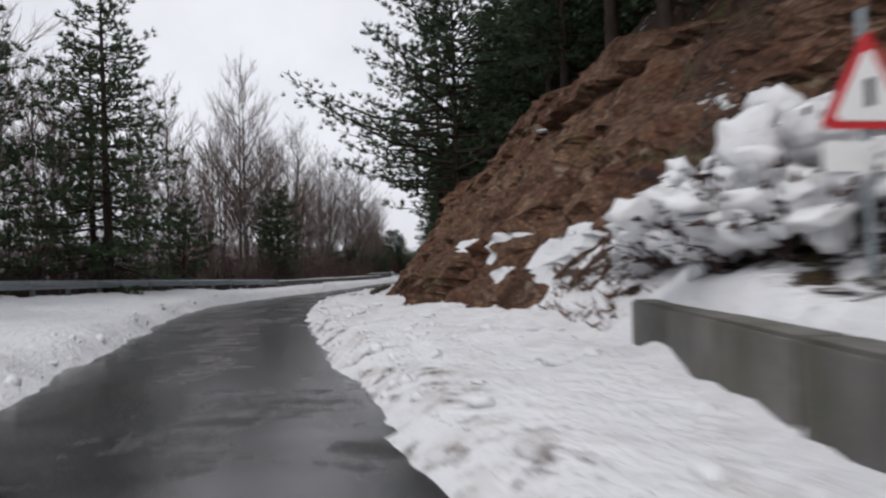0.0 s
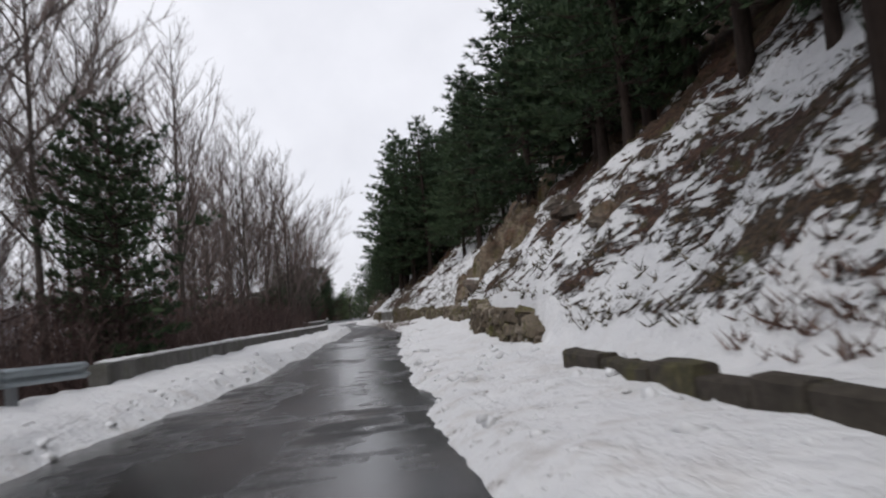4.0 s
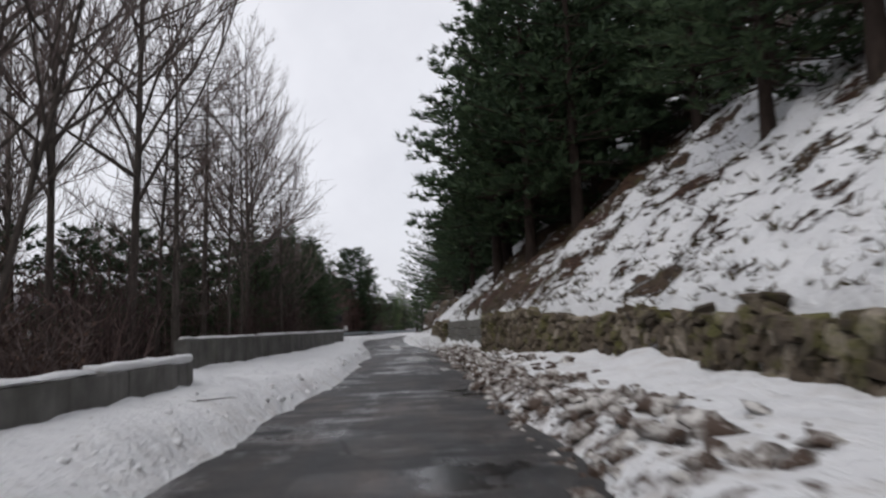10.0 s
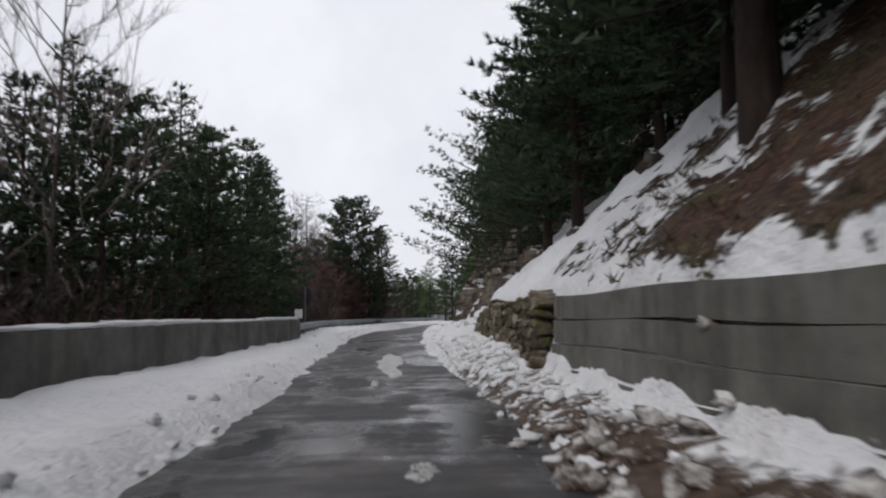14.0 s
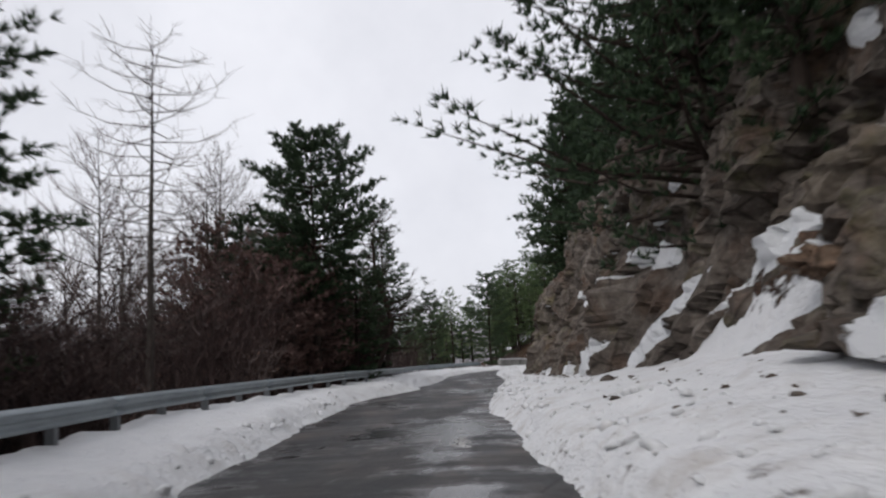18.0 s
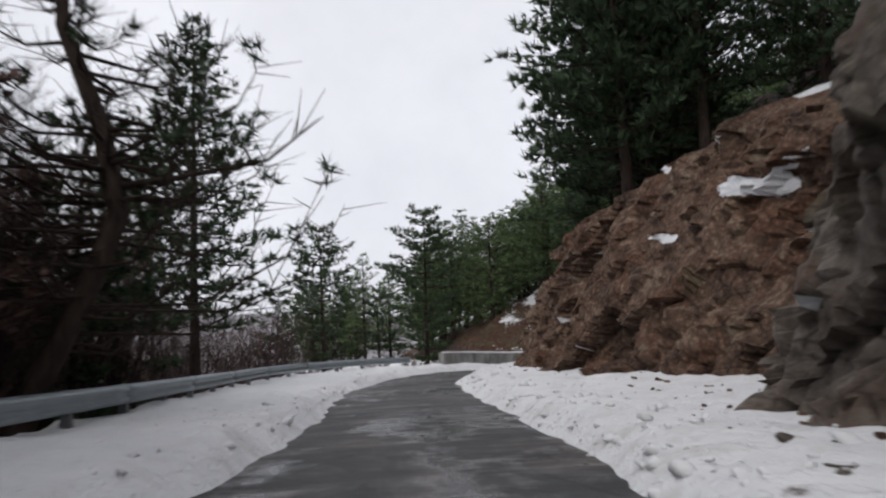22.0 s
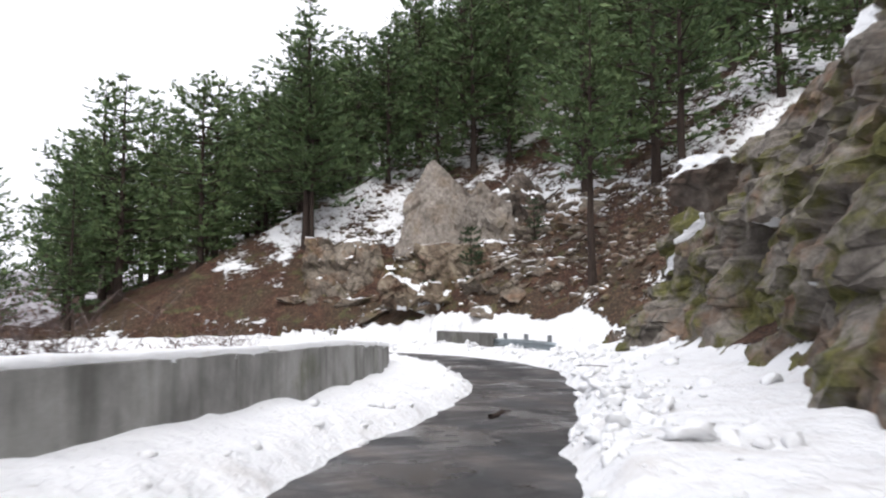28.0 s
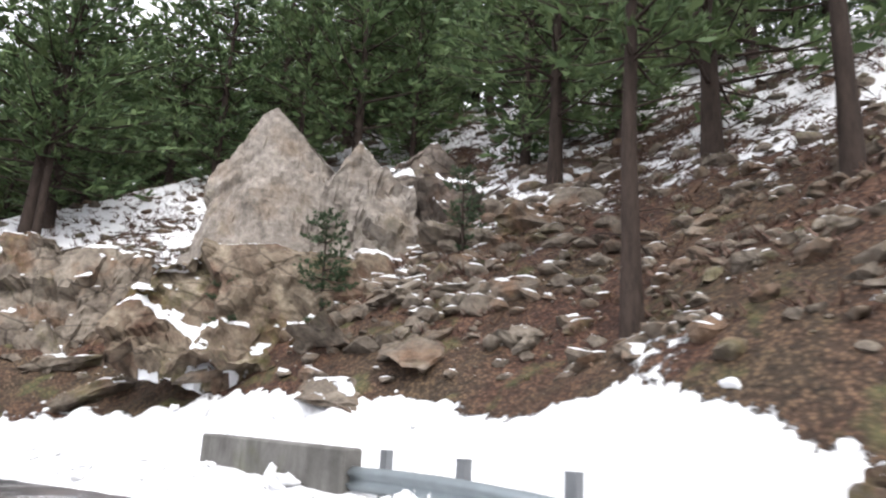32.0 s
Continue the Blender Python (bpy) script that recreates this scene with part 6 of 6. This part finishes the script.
# low concrete wall under the warning sign, and the stone edging further on
e = thing("low_wall", "low grey concrete wall with a snow-covered top", "wall")
WALL_A, WALL_B = Vector((2.2, 8.2)), Vector((0.75, -10.0))
for q in range(4):
    a, b = WALL_A.lerp(WALL_B, q / 4 + 0.001), WALL_A.lerp(WALL_B, (q + 1) / 4 - 0.001)
    d = b - a
    bm = bmesh.new()
    bmesh.ops.create_cube(bm, size=1.0)
    bmesh.ops.scale(bm, vec=(0.32, d.length, 1.3), verts=bm.verts)
    bmesh.ops.bevel(bm, geom=bm.edges[:], offset=0.03, segments=2, affect="EDGES")
    bmesh.ops.transform(bm, matrix=pose((a.x + b.x) / 2 + 0.16, (a.y + b.y) / 2, 0.21, 0, 0, math.degrees(math.atan2(-d.x, d.y))), verts=bm.verts)
    part("wall_section", bm, M_PARAPET, e)
e = thing("stone_edging", "low dark stone edging along the ditch, dusted with snow", "kerb")
s = 27.0
while s < 42:
    q = s + rng.uniform(0.6, 1.0)
    bm = bmesh.new()
    box_along(bm, s, q - 0.03, 2.95 + rng.uniform(-0.03, 0.03), 3.2, 0.0, 0.52 + rng.uniform(-0.05, 0.04), n=3, jitter=0.02, bevel=0.04)
    part("kerb_stone", bm, M_MORTAR, e)
    s = q

# snow-capped remains of parapet and rail on the outside of the bend
OUT_A, OUT_B = Vector((15.2, 225.4, 0)), Vector((14.9, 216.9, 0))
e = thing("outer_parapet", "low concrete parapet buried in ploughed snow", "wall")
f = Vector((15.3, 221.2, 0))
for a, b in ((OUT_A, f),):
    d = (b - a).normalized()
    bm = bmesh.new()
    bmesh.ops.create_cube(bm, size=1.0)
    bmesh.ops.scale(bm, vec=(0.3, (b - a).length, 1.3), verts=bm.verts)
    bmesh.ops.bevel(bm, geom=bm.edges[:], offset=0.03, segments=1, affect="EDGES")
    mid = (a + b) / 2
    bmesh.ops.transform(bm, matrix=pose(mid.x, mid.y, -0.42, 0, 0, math.degrees(math.atan2(-d.x, d.y))), verts=bm.verts)
    part("wall_section", bm, M_PARAPET, e)
e = thing("bend_guard_rail", "short bent guard rail half buried in snow", "guard rail")
sec = [(0.0, 0.0), (0.05, 0.035), (0.08, 0.075), (0.02, 0.115), (0.02, 0.165), (0.08, 0.205), (0.05, 0.25), (0.0, 0.29)]
bm = bmesh.new()
rings = []
for t in np.linspace(0, 1, 12):
    p = f.lerp(OUT_B, t)
    ring = [bm.verts.new((p.x - o + 0.06 * math.sin(t * 5), p.y, -0.27 + h + 0.04 * math.sin(t * 3))) for o, h in sec]
    ring += [bm.verts.new((p.x - o + 0.015 + 0.06 * math.sin(t * 5), p.y, -0.27 + h + 0.04 * math.sin(t * 3))) for o, h in reversed(sec)]
    rings.append(ring)
for a, b in zip(rings, rings[1:]):
    for i in range(len(a)):
        bm.faces.new((a[i], a[(i + 1) % len(a)], b[(i + 1) % len(a)], b[i]))
bm.faces.new(rings[0])
bm.faces.new(rings[-1])
bmesh.ops.recalc_face_normals(bm, faces=bm.faces)
part("beam", bm, M_STEEL, e, smooth=True)
for t in (0.15, 0.5, 0.85):
    p = f.lerp(OUT_B, t)
    bm = bmesh.new()
    bmesh.ops.create_cube(bm, size=1.0)
    bmesh.ops.scale(bm, vec=(0.1, 0.12, 1.3), verts=bm.verts)
    bmesh.ops.translate(bm, vec=(p.x + 0.1, p.y, -0.4), verts=bm.verts)
    part("post", bm, M_STEEL_DARK, e)


# ---- signs ----
M_RED = plain("red_sign_paint", (0.5, 0.03, 0.035), 0.4, 0, 0.12)
M_WHITE = plain("white_sign_paint", (0.75, 0.75, 0.74), 0.45, 0, 0.1)
M_DARK = plain("dark_sign_back", (0.03, 0.03, 0.035), 0.5, 0, 0.2)


def prism(bm, pts, thick):
    """A flat plate in the x-z plane, thick along y."""
    a = [bm.verts.new((x, 0, z)) for x, z in pts]
    b = [bm.verts.new((x, thick, z)) for x, z in pts]
    bm.faces.new(a)
    bm.faces.new(b[::-1])
    for i in range(len(a)):
        j = (i + 1) % len(a)
        bm.faces.new((a[i], b[i], b[j], a[j]))
    bmesh.ops.recalc_face_normals(bm, faces=bm.faces)


def post_bm(h, r=0.03):
    bm = bmesh.new()
    bmesh.ops.create_cone(bm, cap_ends=True, segments=12, radius1=r, radius2=r, depth=h)
    bmesh.ops.translate(bm, vec=(0, 0, h / 2), verts=bm.verts)
    return bm


def tri(w):
    h = w * 0.866
    return [(-w / 2, 0), (-w / 2 + 0.04, -0.035), (w / 2 - 0.04, -0.035), (w / 2, 0), (0.03, h), (-0.03, h)]


sign = thing("warning_sign", "red-bordered triangular warning sign with a white plate below", "road sign", loc=(3.08, 5.0, 0.32))
sign.rotation_euler = (0, 0, radians(8))
part("post", post_bm(2.75), M_STEEL, sign)
for w, dz, y, mat, nm in ((0.76, 2.0, -0.045, M_RED, "border"), (0.54, 2.06, -0.052, M_WHITE, "face")):
    bm = bmesh.new()
    prism(bm, tri(w), 0.01)
    bmesh.ops.translate(bm, vec=(0, y, dz - 0.1), verts=bm.verts)
    plate = part(nm, bm, mat, sign if nm == "border" else plate)
bm = bmesh.new()
bmesh.ops.create_cube(bm, size=1)
bmesh.ops.scale(bm, vec=(0.07, 0.008, 0.2), verts=bm.verts)
bmesh.ops.translate(bm, vec=(0, -0.057, 2.13), verts=bm.verts)
part("symbol", bm, M_DARK, sign)
bm = bmesh.new()
prism(bm, [(-0.38, 1.56), (0.38, 1.56), (0.38, 1.78), (-0.38, 1.78)], 0.01)
bmesh.ops.translate(bm, vec=(0, -0.045, 0), verts=bm.verts)
part("plate", bm, M_WHITE, sign, "plain white plate")

disc = thing("round_sign", "round road sign seen from its dark back", "road sign", loc=(-10.9, 141.0, -0.2))
part("post", post_bm(2.9), M_STEEL_DARK, disc)
bm = bmesh.new()
prism(bm, [(0.33 * math.cos(k * math.pi / 12), 2.45 + 0.45 * math.sin(k * math.pi / 12)) for k in range(24)], 0.015)
part("disc", bm, M_DARK, disc)
mark = thing("parapet_marker", "small pale reflector plate on the parapet's end", "reflector", loc=(-9.45, 132.2, 1.1))
bm = bmesh.new()
prism(bm, [(-0.14, 0.1), (0.14, 0.1), (0.14, 0.42), (-0.14, 0.42)], 0.02)
part("plate", bm, M_WHITE, mark)
part("stem", post_bm(0.14, 0.02), M_STEEL, mark)


# ---- ploughed snow: lumps along both edges ----
def lumps(name, label, mat, n, s0, s1, place, lo, hi, seed):
    rng = random.Random(seed)
    shapes = []
    for i in range(5):
        bm = rock_shape(seed * 10 + i, (1, 1, 0.75), 2 if hi > 0.12 else 1, 9, 0.75)
        shapes.append(([v.co.copy() for v in bm.verts], [tuple(v.index for v in f.verts) for f in bm.faces]))
        bm.free()
    vv, ff, spots = [], [], []
    for _ in range(n):
        s = rng.uniform(s0, s1)
        v = place(rng, s)
        x, y, _ = at(s, v)
        spots.append((x, y))
    zs = ground([p[0] for p in spots], [p[1] for p in spots])[0]
    for (x, y), z in zip(spots, zs):
        r = lo + (hi - lo) * rng.random() ** 2.5
        m = pose(x, y, max(z, -0.02 if y < 196 else z) + r * 0.15, rng.uniform(-25, 25), rng.uniform(-25, 25), rng.uniform(0, 360))
        V, F = shapes[rng.randrange(5)]
        k = len(vv)
        sc = Matrix.Diagonal((r * rng.uniform(0.8, 1.4), r * rng.uniform(0.8, 1.3), r * rng.uniform(0.7, 1.1), 1))
        mm = m @ sc
        vv += [mm @ q for q in V]
        ff += [tuple(k + i for i in f) for f in F]
    return tagged(mesh_object(name, vv, ff, mat), label, "snow", kind="stuff")


M_SLUSH = Mat("dirty_snow", 0.6, 0.3)
M_SLUSH.world_co()
_n = M_SLUSH.noise(3.2, 7, 0.72)
M_SLUSH.color(M_SLUSH.mix(M_SLUSH.ramp(_n, [(0.4, (0, 0, 0)), (0.54, (1, 1, 1))]), (0.6, 0.58, 0.56), (0.075, 0.05, 0.038)))
M_SLUSH.bump(_n, 0.8, 0.04)
M_SLUSH = M_SLUSH.m
lumps("snow_lumps_right", "white lumps of ploughed snow along the lane's edge", M_CAP, 1000, -4, 236, lambda r, s: float(EDGE_R(s)) + abs(r.gauss(0.05, 0.35)), 0.025, 0.12, 5)
lumps("snow_lumps_left", "white lumps of ploughed snow along the lane's edge", M_CAP, 1000, -4, 236, lambda r, s: float(EDGE_L(s)) - abs(r.gauss(0.05, 0.4)), 0.025, 0.12, 6)
lumps("slush_lumps", "dirty brown lumps of snow and earth beside the wall", M_SLUSH, 850, 84, 114, lambda r, s: float(EDGE_R(s)) + r.uniform(-0.3, 0.5 + 1.4 * r.random()), 0.03, 0.2, 7)
lumps("broken_snow", "white broken chunks of snow heaped beside the wall", M_CAP, 240, 112, 131, lambda r, s: float(EDGE_R(s)) + r.uniform(-0.1, max(0.6, float(FOOT_R(s)) - float(EDGE_R(s)) - 0.2)), 0.03, 0.15, 8)
lumps("verge_snow_lumps", "white lumps of old snow on the verge", M_CAP, 360, 1, 48, lambda r, s: float(EDGE_R(s)) + r.uniform(0.2, max(0.6, float(FOOT_R(s)) - float(EDGE_R(s)) - 0.2)), 0.03, 0.12, 12)
lumps("cliff_snow_lumps", "white lumps of old snow below the cliff", M_CAP, 500, 138, 200, lambda r, s: float(EDGE_R(s)) + r.uniform(0.2, 1.8), 0.03, 0.12, 13)
lumps("bend_snow_lumps", "white chunks of ploughed snow heaped round the bend", M_CAP, 420, 206, 236, lambda r, s: float(EDGE_R(s)) + abs(r.gauss(0.3, 0.9)), 0.04, 0.2, 9)


def scree(name, label, n, spots, lo, hi, seed, mat):
    """Loose stones on a slope, all in one mesh."""
    rng = random.Random(seed)
    shapes = []
    for i in range(6):
        bm = rock_shape(seed * 10 + i, (1, 0.8, 0.5), 2, 12, 0.15)
        shapes.append(([v.co.copy() for v in bm.verts], [tuple(v.index for v in f.verts) for f in bm.faces]))
        bm.free()
    pts = [spots(rng) for _ in range(n)]
    zs = ground([p[0] for p in pts], [p[1] for p in pts])[0]
    vv, ff = [], []
    for (x, y), z in zip(pts, zs):
        r = lo + (hi - lo) * rng.random() ** 3
        mm = pose(x, y, z, rng.uniform(-25, 25), rng.uniform(-25, 25), rng.uniform(0, 360)) @ Matrix.Diagonal((r, r, r * rng.uniform(0.7, 1.2), 1))
        V, F = shapes[rng.randrange(6)]
        k = len(vv)
        vv += [mm @ q for q in V]
        ff += [tuple(k + i for i in f) for f in F]
    ob = mesh_object(name, vv, ff, mat, None, False)
    snow_top(ob, 0.4, 0.75)
    return tagged(ob, label, "stones", kind="stuff")


def on_hill(r, least=1.1, cx=0.0, cy=0.0):
    while True:
        x, y = (r.gauss(cx, 3.4), r.gauss(cy, 3.0)) if cx else (r.uniform(13, 34), r.uniform(214, 246))
        if float(hill(np.array([x]), np.array([y]))[0]) > least:
            return x, y


scree("hill_scree", "brown and grey stones scattered over the hillside", 1500, on_hill, 0.05, 0.42, 31, M_BOULDER)
scree("crag_scree", "broken brown rocks heaped below the crag", 800, lambda r: on_hill(r, 1.8, 20.0, 226.5), 0.1, 0.6, 34, M_BOULDER)
scree("foot_scree", "broken stones strewn over the foot of the hillside", 600, lambda r: on_hill(r, 1.3, 21.0, 219.0), 0.05, 0.4, 35, M_BOULDER)
scree("bank_scree", "small brown stones fallen from the bank", 170, lambda r: at(r.uniform(170, 196), r.gauss(4.2, 0.7))[:2], 0.03, 0.14, 32, M_EARTH)
scree("cliff_scree", "dark stones fallen at the foot of the cliff", 150, lambda r: at(r.uniform(138, 172), r.gauss(3.3, 0.5))[:2], 0.03, 0.17, 33, M_CLIFF)

# ridge across the valley, its mist painted in as pale colour
rv, rf = [], []
for i in range(121):
    a = radians(-35 + 190 * i / 120)
    r = 330.0
    x, y = -20 - r * math.sin(a), 100 + r * math.cos(a)
    h = 8 + 26 * float(vnoise(i * 7.0, 3.0, 90, 4) + 0.35)
    for z in (-90, -20, h * 0.55, h):
        rv.append((x, y, z))
for i in range(120):
    for j in range(3):
        k = i * 4 + j
        rf.append((k, k + 4, k + 5, k + 1))
# pale greys stand in for distance haze; no mist is modelled
M_PAINTED_HAZE = Mat("misty_woods", 1.0, 0.0)
M_PAINTED_HAZE.world_co()
M_PAINTED_HAZE.color(M_PAINTED_HAZE.ramp(M_PAINTED_HAZE.noise(0.05, 6, 0.6), [(0.35, (0.3, 0.29, 0.31)), (0.65, (0.48, 0.47, 0.5))]))
tagged(mesh_object("backdrop", rv, rf, M_PAINTED_HAZE.m), "wooded ridge across the valley with haze painted into its pale colour", "backdrop", kind="structure")


def snowy_shrub(x, y, size, seed):
    """A low shrub bowed under clumps of snow."""
    rng = random.Random(seed)
    e = thing("snowy_shrub", "low dark shrub bowed under clumps of snow", "shrub", "snow-laden shrubs", loc=(x, y, gz(x, y) - 0.1))
    sp, vv, ff = Soup(), [], []
    for _ in range(46):
        a, ln = rng.uniform(0, 6.28), size * rng.uniform(0.5, 1.1)
        d = Vector((math.cos(a) * 0.7, math.sin(a) * 0.7, rng.uniform(0.3, 1.0))).normalized()
        p = Vector((rng.uniform(-0.3, 0.3), rng.uniform(-0.3, 0.3), 0))
        q = p + d * ln
        sp.tube([p, p + d * ln * 0.6, q + Vector((0, 0, -0.12 * ln))], [0.014, 0.009, 0.003], 3)
        for _ in range(10):
            c = p.lerp(q, rng.uniform(0.2, 1.0))
            sp.leaf(c, (d + Vector((rng.uniform(-1, 1), rng.uniform(-1, 1), rng.uniform(-1, 0.3)))).normalized(), rng.uniform(0.08, 0.18), 0.03, rng)
        if rng.random() < 0.6:
            bm = rock_shape(seed * 50 + len(vv) % 17, (rng.uniform(0.12, 0.3) * size, rng.uniform(0.12, 0.3) * size, rng.uniform(0.09, 0.2) * size), 2, 6, 0.8)
            k = len(vv)
            m = pose(*(p.lerp(q, rng.uniform(0.6, 0.95))), rng.uniform(-20, 20), rng.uniform(-20, 20), rng.uniform(0, 360))
            vv += [m @ v.co for v in bm.verts]
            ff += [tuple(k + v.index for v in f.verts) for f in bm.faces]
            bm.free()
    sp.done("stem_tangle", M_DUSK, e, "dark thin stems", False, "stuff")
    tagged(mesh_object("snow_load", vv, ff, M_CAP, e), "clumps of white snow", kind="stuff")
    return e


rng = random.Random(91)
for i in range(17):
    y = rng.uniform(5.4, 9.4)
    snowy_shrub(2.75 + rng.random() ** 1.3 * 2.2 - 0.1 * (y - 6), y, rng.uniform(0.7, 1.25), 300 + i)


# ---- small things on road and slopes ----
def grass(name, label, n, spots, mat, lo, hi, seed, blades=9):
    """Tufts of dead grass and fern, all in one mesh."""
    rng = random.Random(seed)
    sp = Soup()
    pts = []
    while len(pts) < n:
        pts.append(spots(rng))
    zs = ground([p[0] for p in pts], [p[1] for p in pts])[0]
    for (x, y), z in zip(pts, zs):
        h = rng.uniform(lo, hi)
        for _ in range(blades):
            a = rng.uniform(0, 6.28)
            d = Vector((math.cos(a) * 0.7, math.sin(a) * 0.7, rng.uniform(0.25, 1.0))).normalized()
            sp.blade(Vector((x + rng.uniform(-0.12, 0.12), y + rng.uniform(-0.12, 0.12), z - 0.03)), d, h * rng.uniform(0.6, 1.2), rng.uniform(0.02, 0.05), rng)
    ob = mesh_object(name, sp.v, sp.f, mat, None, False)
    return tagged(ob, label, "grass", kind="stuff")


def on_line(s0, s1, v0, v1):
    def pick(r):
        s = r.uniform(s0, s1)
        x, y, _ = at(s, float(FOOT_R(s)) + v0 + (v1 - v0) * r.random() ** 1.5)
        return x, y
    return pick


M_GRASS = make_leaf("dead_grass", (0.025, 0.022, 0.012), (0.07, 0.055, 0.03), (0.16, 0.12, 0.07))
grass("slope_grass", "dark tufts of dead grass poking through the snow", 2300, on_line(40, 118, 0.3, 9.0), M_GRASS, 0.1, 0.3, 51)
grass("bank_grass", "brown dead grass and ferns on the bank", 1500, on_line(8, 40, 0.0, 7.0), M_BRUSH, 0.15, 0.45, 52)
grass("hill_litter", "dead stalks and litter on the hillside", 4600, lambda r: on_hill(r, 1.9), M_BRUSH, 0.1, 0.4, 53)


M_ICE = Mat("wet_slush", 0.4, 0.4)
M_ICE.world_co()
M_ICE.color(M_ICE.ramp(M_ICE.noise(5, 6, 0.7), [(0.35, (0.2, 0.19, 0.185)), (0.65, (0.5, 0.49, 0.47))]))
M_ICE.bump(M_ICE.noise(14, 5, 0.7), 0.6, 0.02)
M_ICE = M_ICE.m


def slush_patch(s0, s1, v, w, seed, holes=0.0, name="slush_patch", label="flat patch of grey-white slush on the asphalt"):
    """A thin sheet of slush with a ragged outline."""
    n, k = (70, 25) if holes > 0.9 else (26, 9)
    vv, ff = [], []
    for i in range(n + 1):
        u = i / n
        s = s0 + (s1 - s0) * u
        half = w * (math.sin(math.pi * min(max(u, 0.02), 0.98)) ** 0.5) * (1 + 0.5 * nz((u * 6, seed, 0), 1.0, 3))
        for j in range(k):
            t = 2 * j / (k - 1) - 1
            x, y, _ = at(s, v + half * t + 0.12 * nz((u * 5, seed + 4, 1), 1.0, 2))
            rim = 1 - t * t
            vv.append((x, y, float(ROADZ(s)) + (0.016 if holes > 0.9 else 0.004) + (0.012 if holes > 0.9 else 0.03) * rim ** 0.5 * math.sin(math.pi * u) ** 0.5))
    for i in range(n):
        for j in range(k - 1):
            a = i * k + j
            if holes > 0.9:
                keep = abs(noise.noise(Vector((i * 0.16, j * 0.34, seed)))) < 0.13 or abs(noise.noise(Vector((i * 0.1, j * 0.2, seed + 9)))) < 0.07
            else:
                keep = noise.noise(Vector((i * 0.5, j * 0.8, seed))) > holes - 1.0
            if keep:
                ff.append((a, a + 1, a + k + 1, a + k))
    return tagged(mesh_object(name, vv, ff, M_ICE), label, "slush")


slush_patch(121.2, 130.0, -0.1, 0.32, 3)
slush_patch(119.3, 120.6, -0.45, 0.07, 5)
slush_patch(105.0, 109.5, 0.05, 0.42, 8, 0.95, label="lace-like remains of slush on the wet asphalt")
for q, (s0, s1, v) in enumerate([(99.0, 100.6, 0.6), (112.5, 113.2, 0.1), (126.5, 128.0, 0.75), (147.0, 148.5, 0.5)]):
    slush_patch(s0, s1, v, 0.12, 20 + q, 0.8)


def fallen_branch(x, y, length, turn, label="thin dark fallen branch lying on the snow", r=0.012, seed=1, z=None):
    rng = random.Random(seed)
    sp = Soup()
    z = max(gz(x, y), -0.02) + 0.03 if z is None else z
    p, d = Vector((x, y, z)), Vector((math.cos(turn), math.sin(turn), 0))
    pts = [p + d * length * t + Vector((rng.uniform(-0.05, 0.05), rng.uniform(-0.05, 0.05), rng.uniform(0, 0.03))) for t in (0, 0.3, 0.6, 1.0)]
    sp.tube(pts, [r, r * 0.9, r * 0.6, r * 0.25], 5)
    for t in (0.3, 0.5, 0.7, 0.85):
        c = along(pts, t)
        a = turn + rng.choice([-0.7, 0.7])
        sp.tube([c, c + Vector((math.cos(a), math.sin(a), 0.1)) * length * 0.22], [r * 0.5, r * 0.15], 4)
    return tagged(mesh_object("fallen_branch", sp.v, sp.f, M_BARK_PINE), label, "branch")


for q, (s, v, ln, t) in enumerate([(30.5, 1.9, 0.9, 0.3), (31.5, 2.3, 0.7, 2.8), (29.0, 2.1, 0.8, 0.1), (33.0, 2.2, 0.5, 1.2), (89.0, -3.1, 0.5, 0.2), (104.5, 1.9, 1.0, 2.2), (102.0, 2.3, 0.8, 0.9), (110.0, 1.6, 0.7, 2.6), (214.6, 1.9, 0.7, 2.4), (64.0, 2.4, 0.4, 1.0)]):
    x, y, _ = at(s, v)
    fallen_branch(x, y, ln, t, seed=q)
x, y = 4.5, 205.45
fallen_branch(x, y, 0.45, 0.6, "dark broken stick lying on the asphalt", 0.035, 60, -0.1 + 0.03)
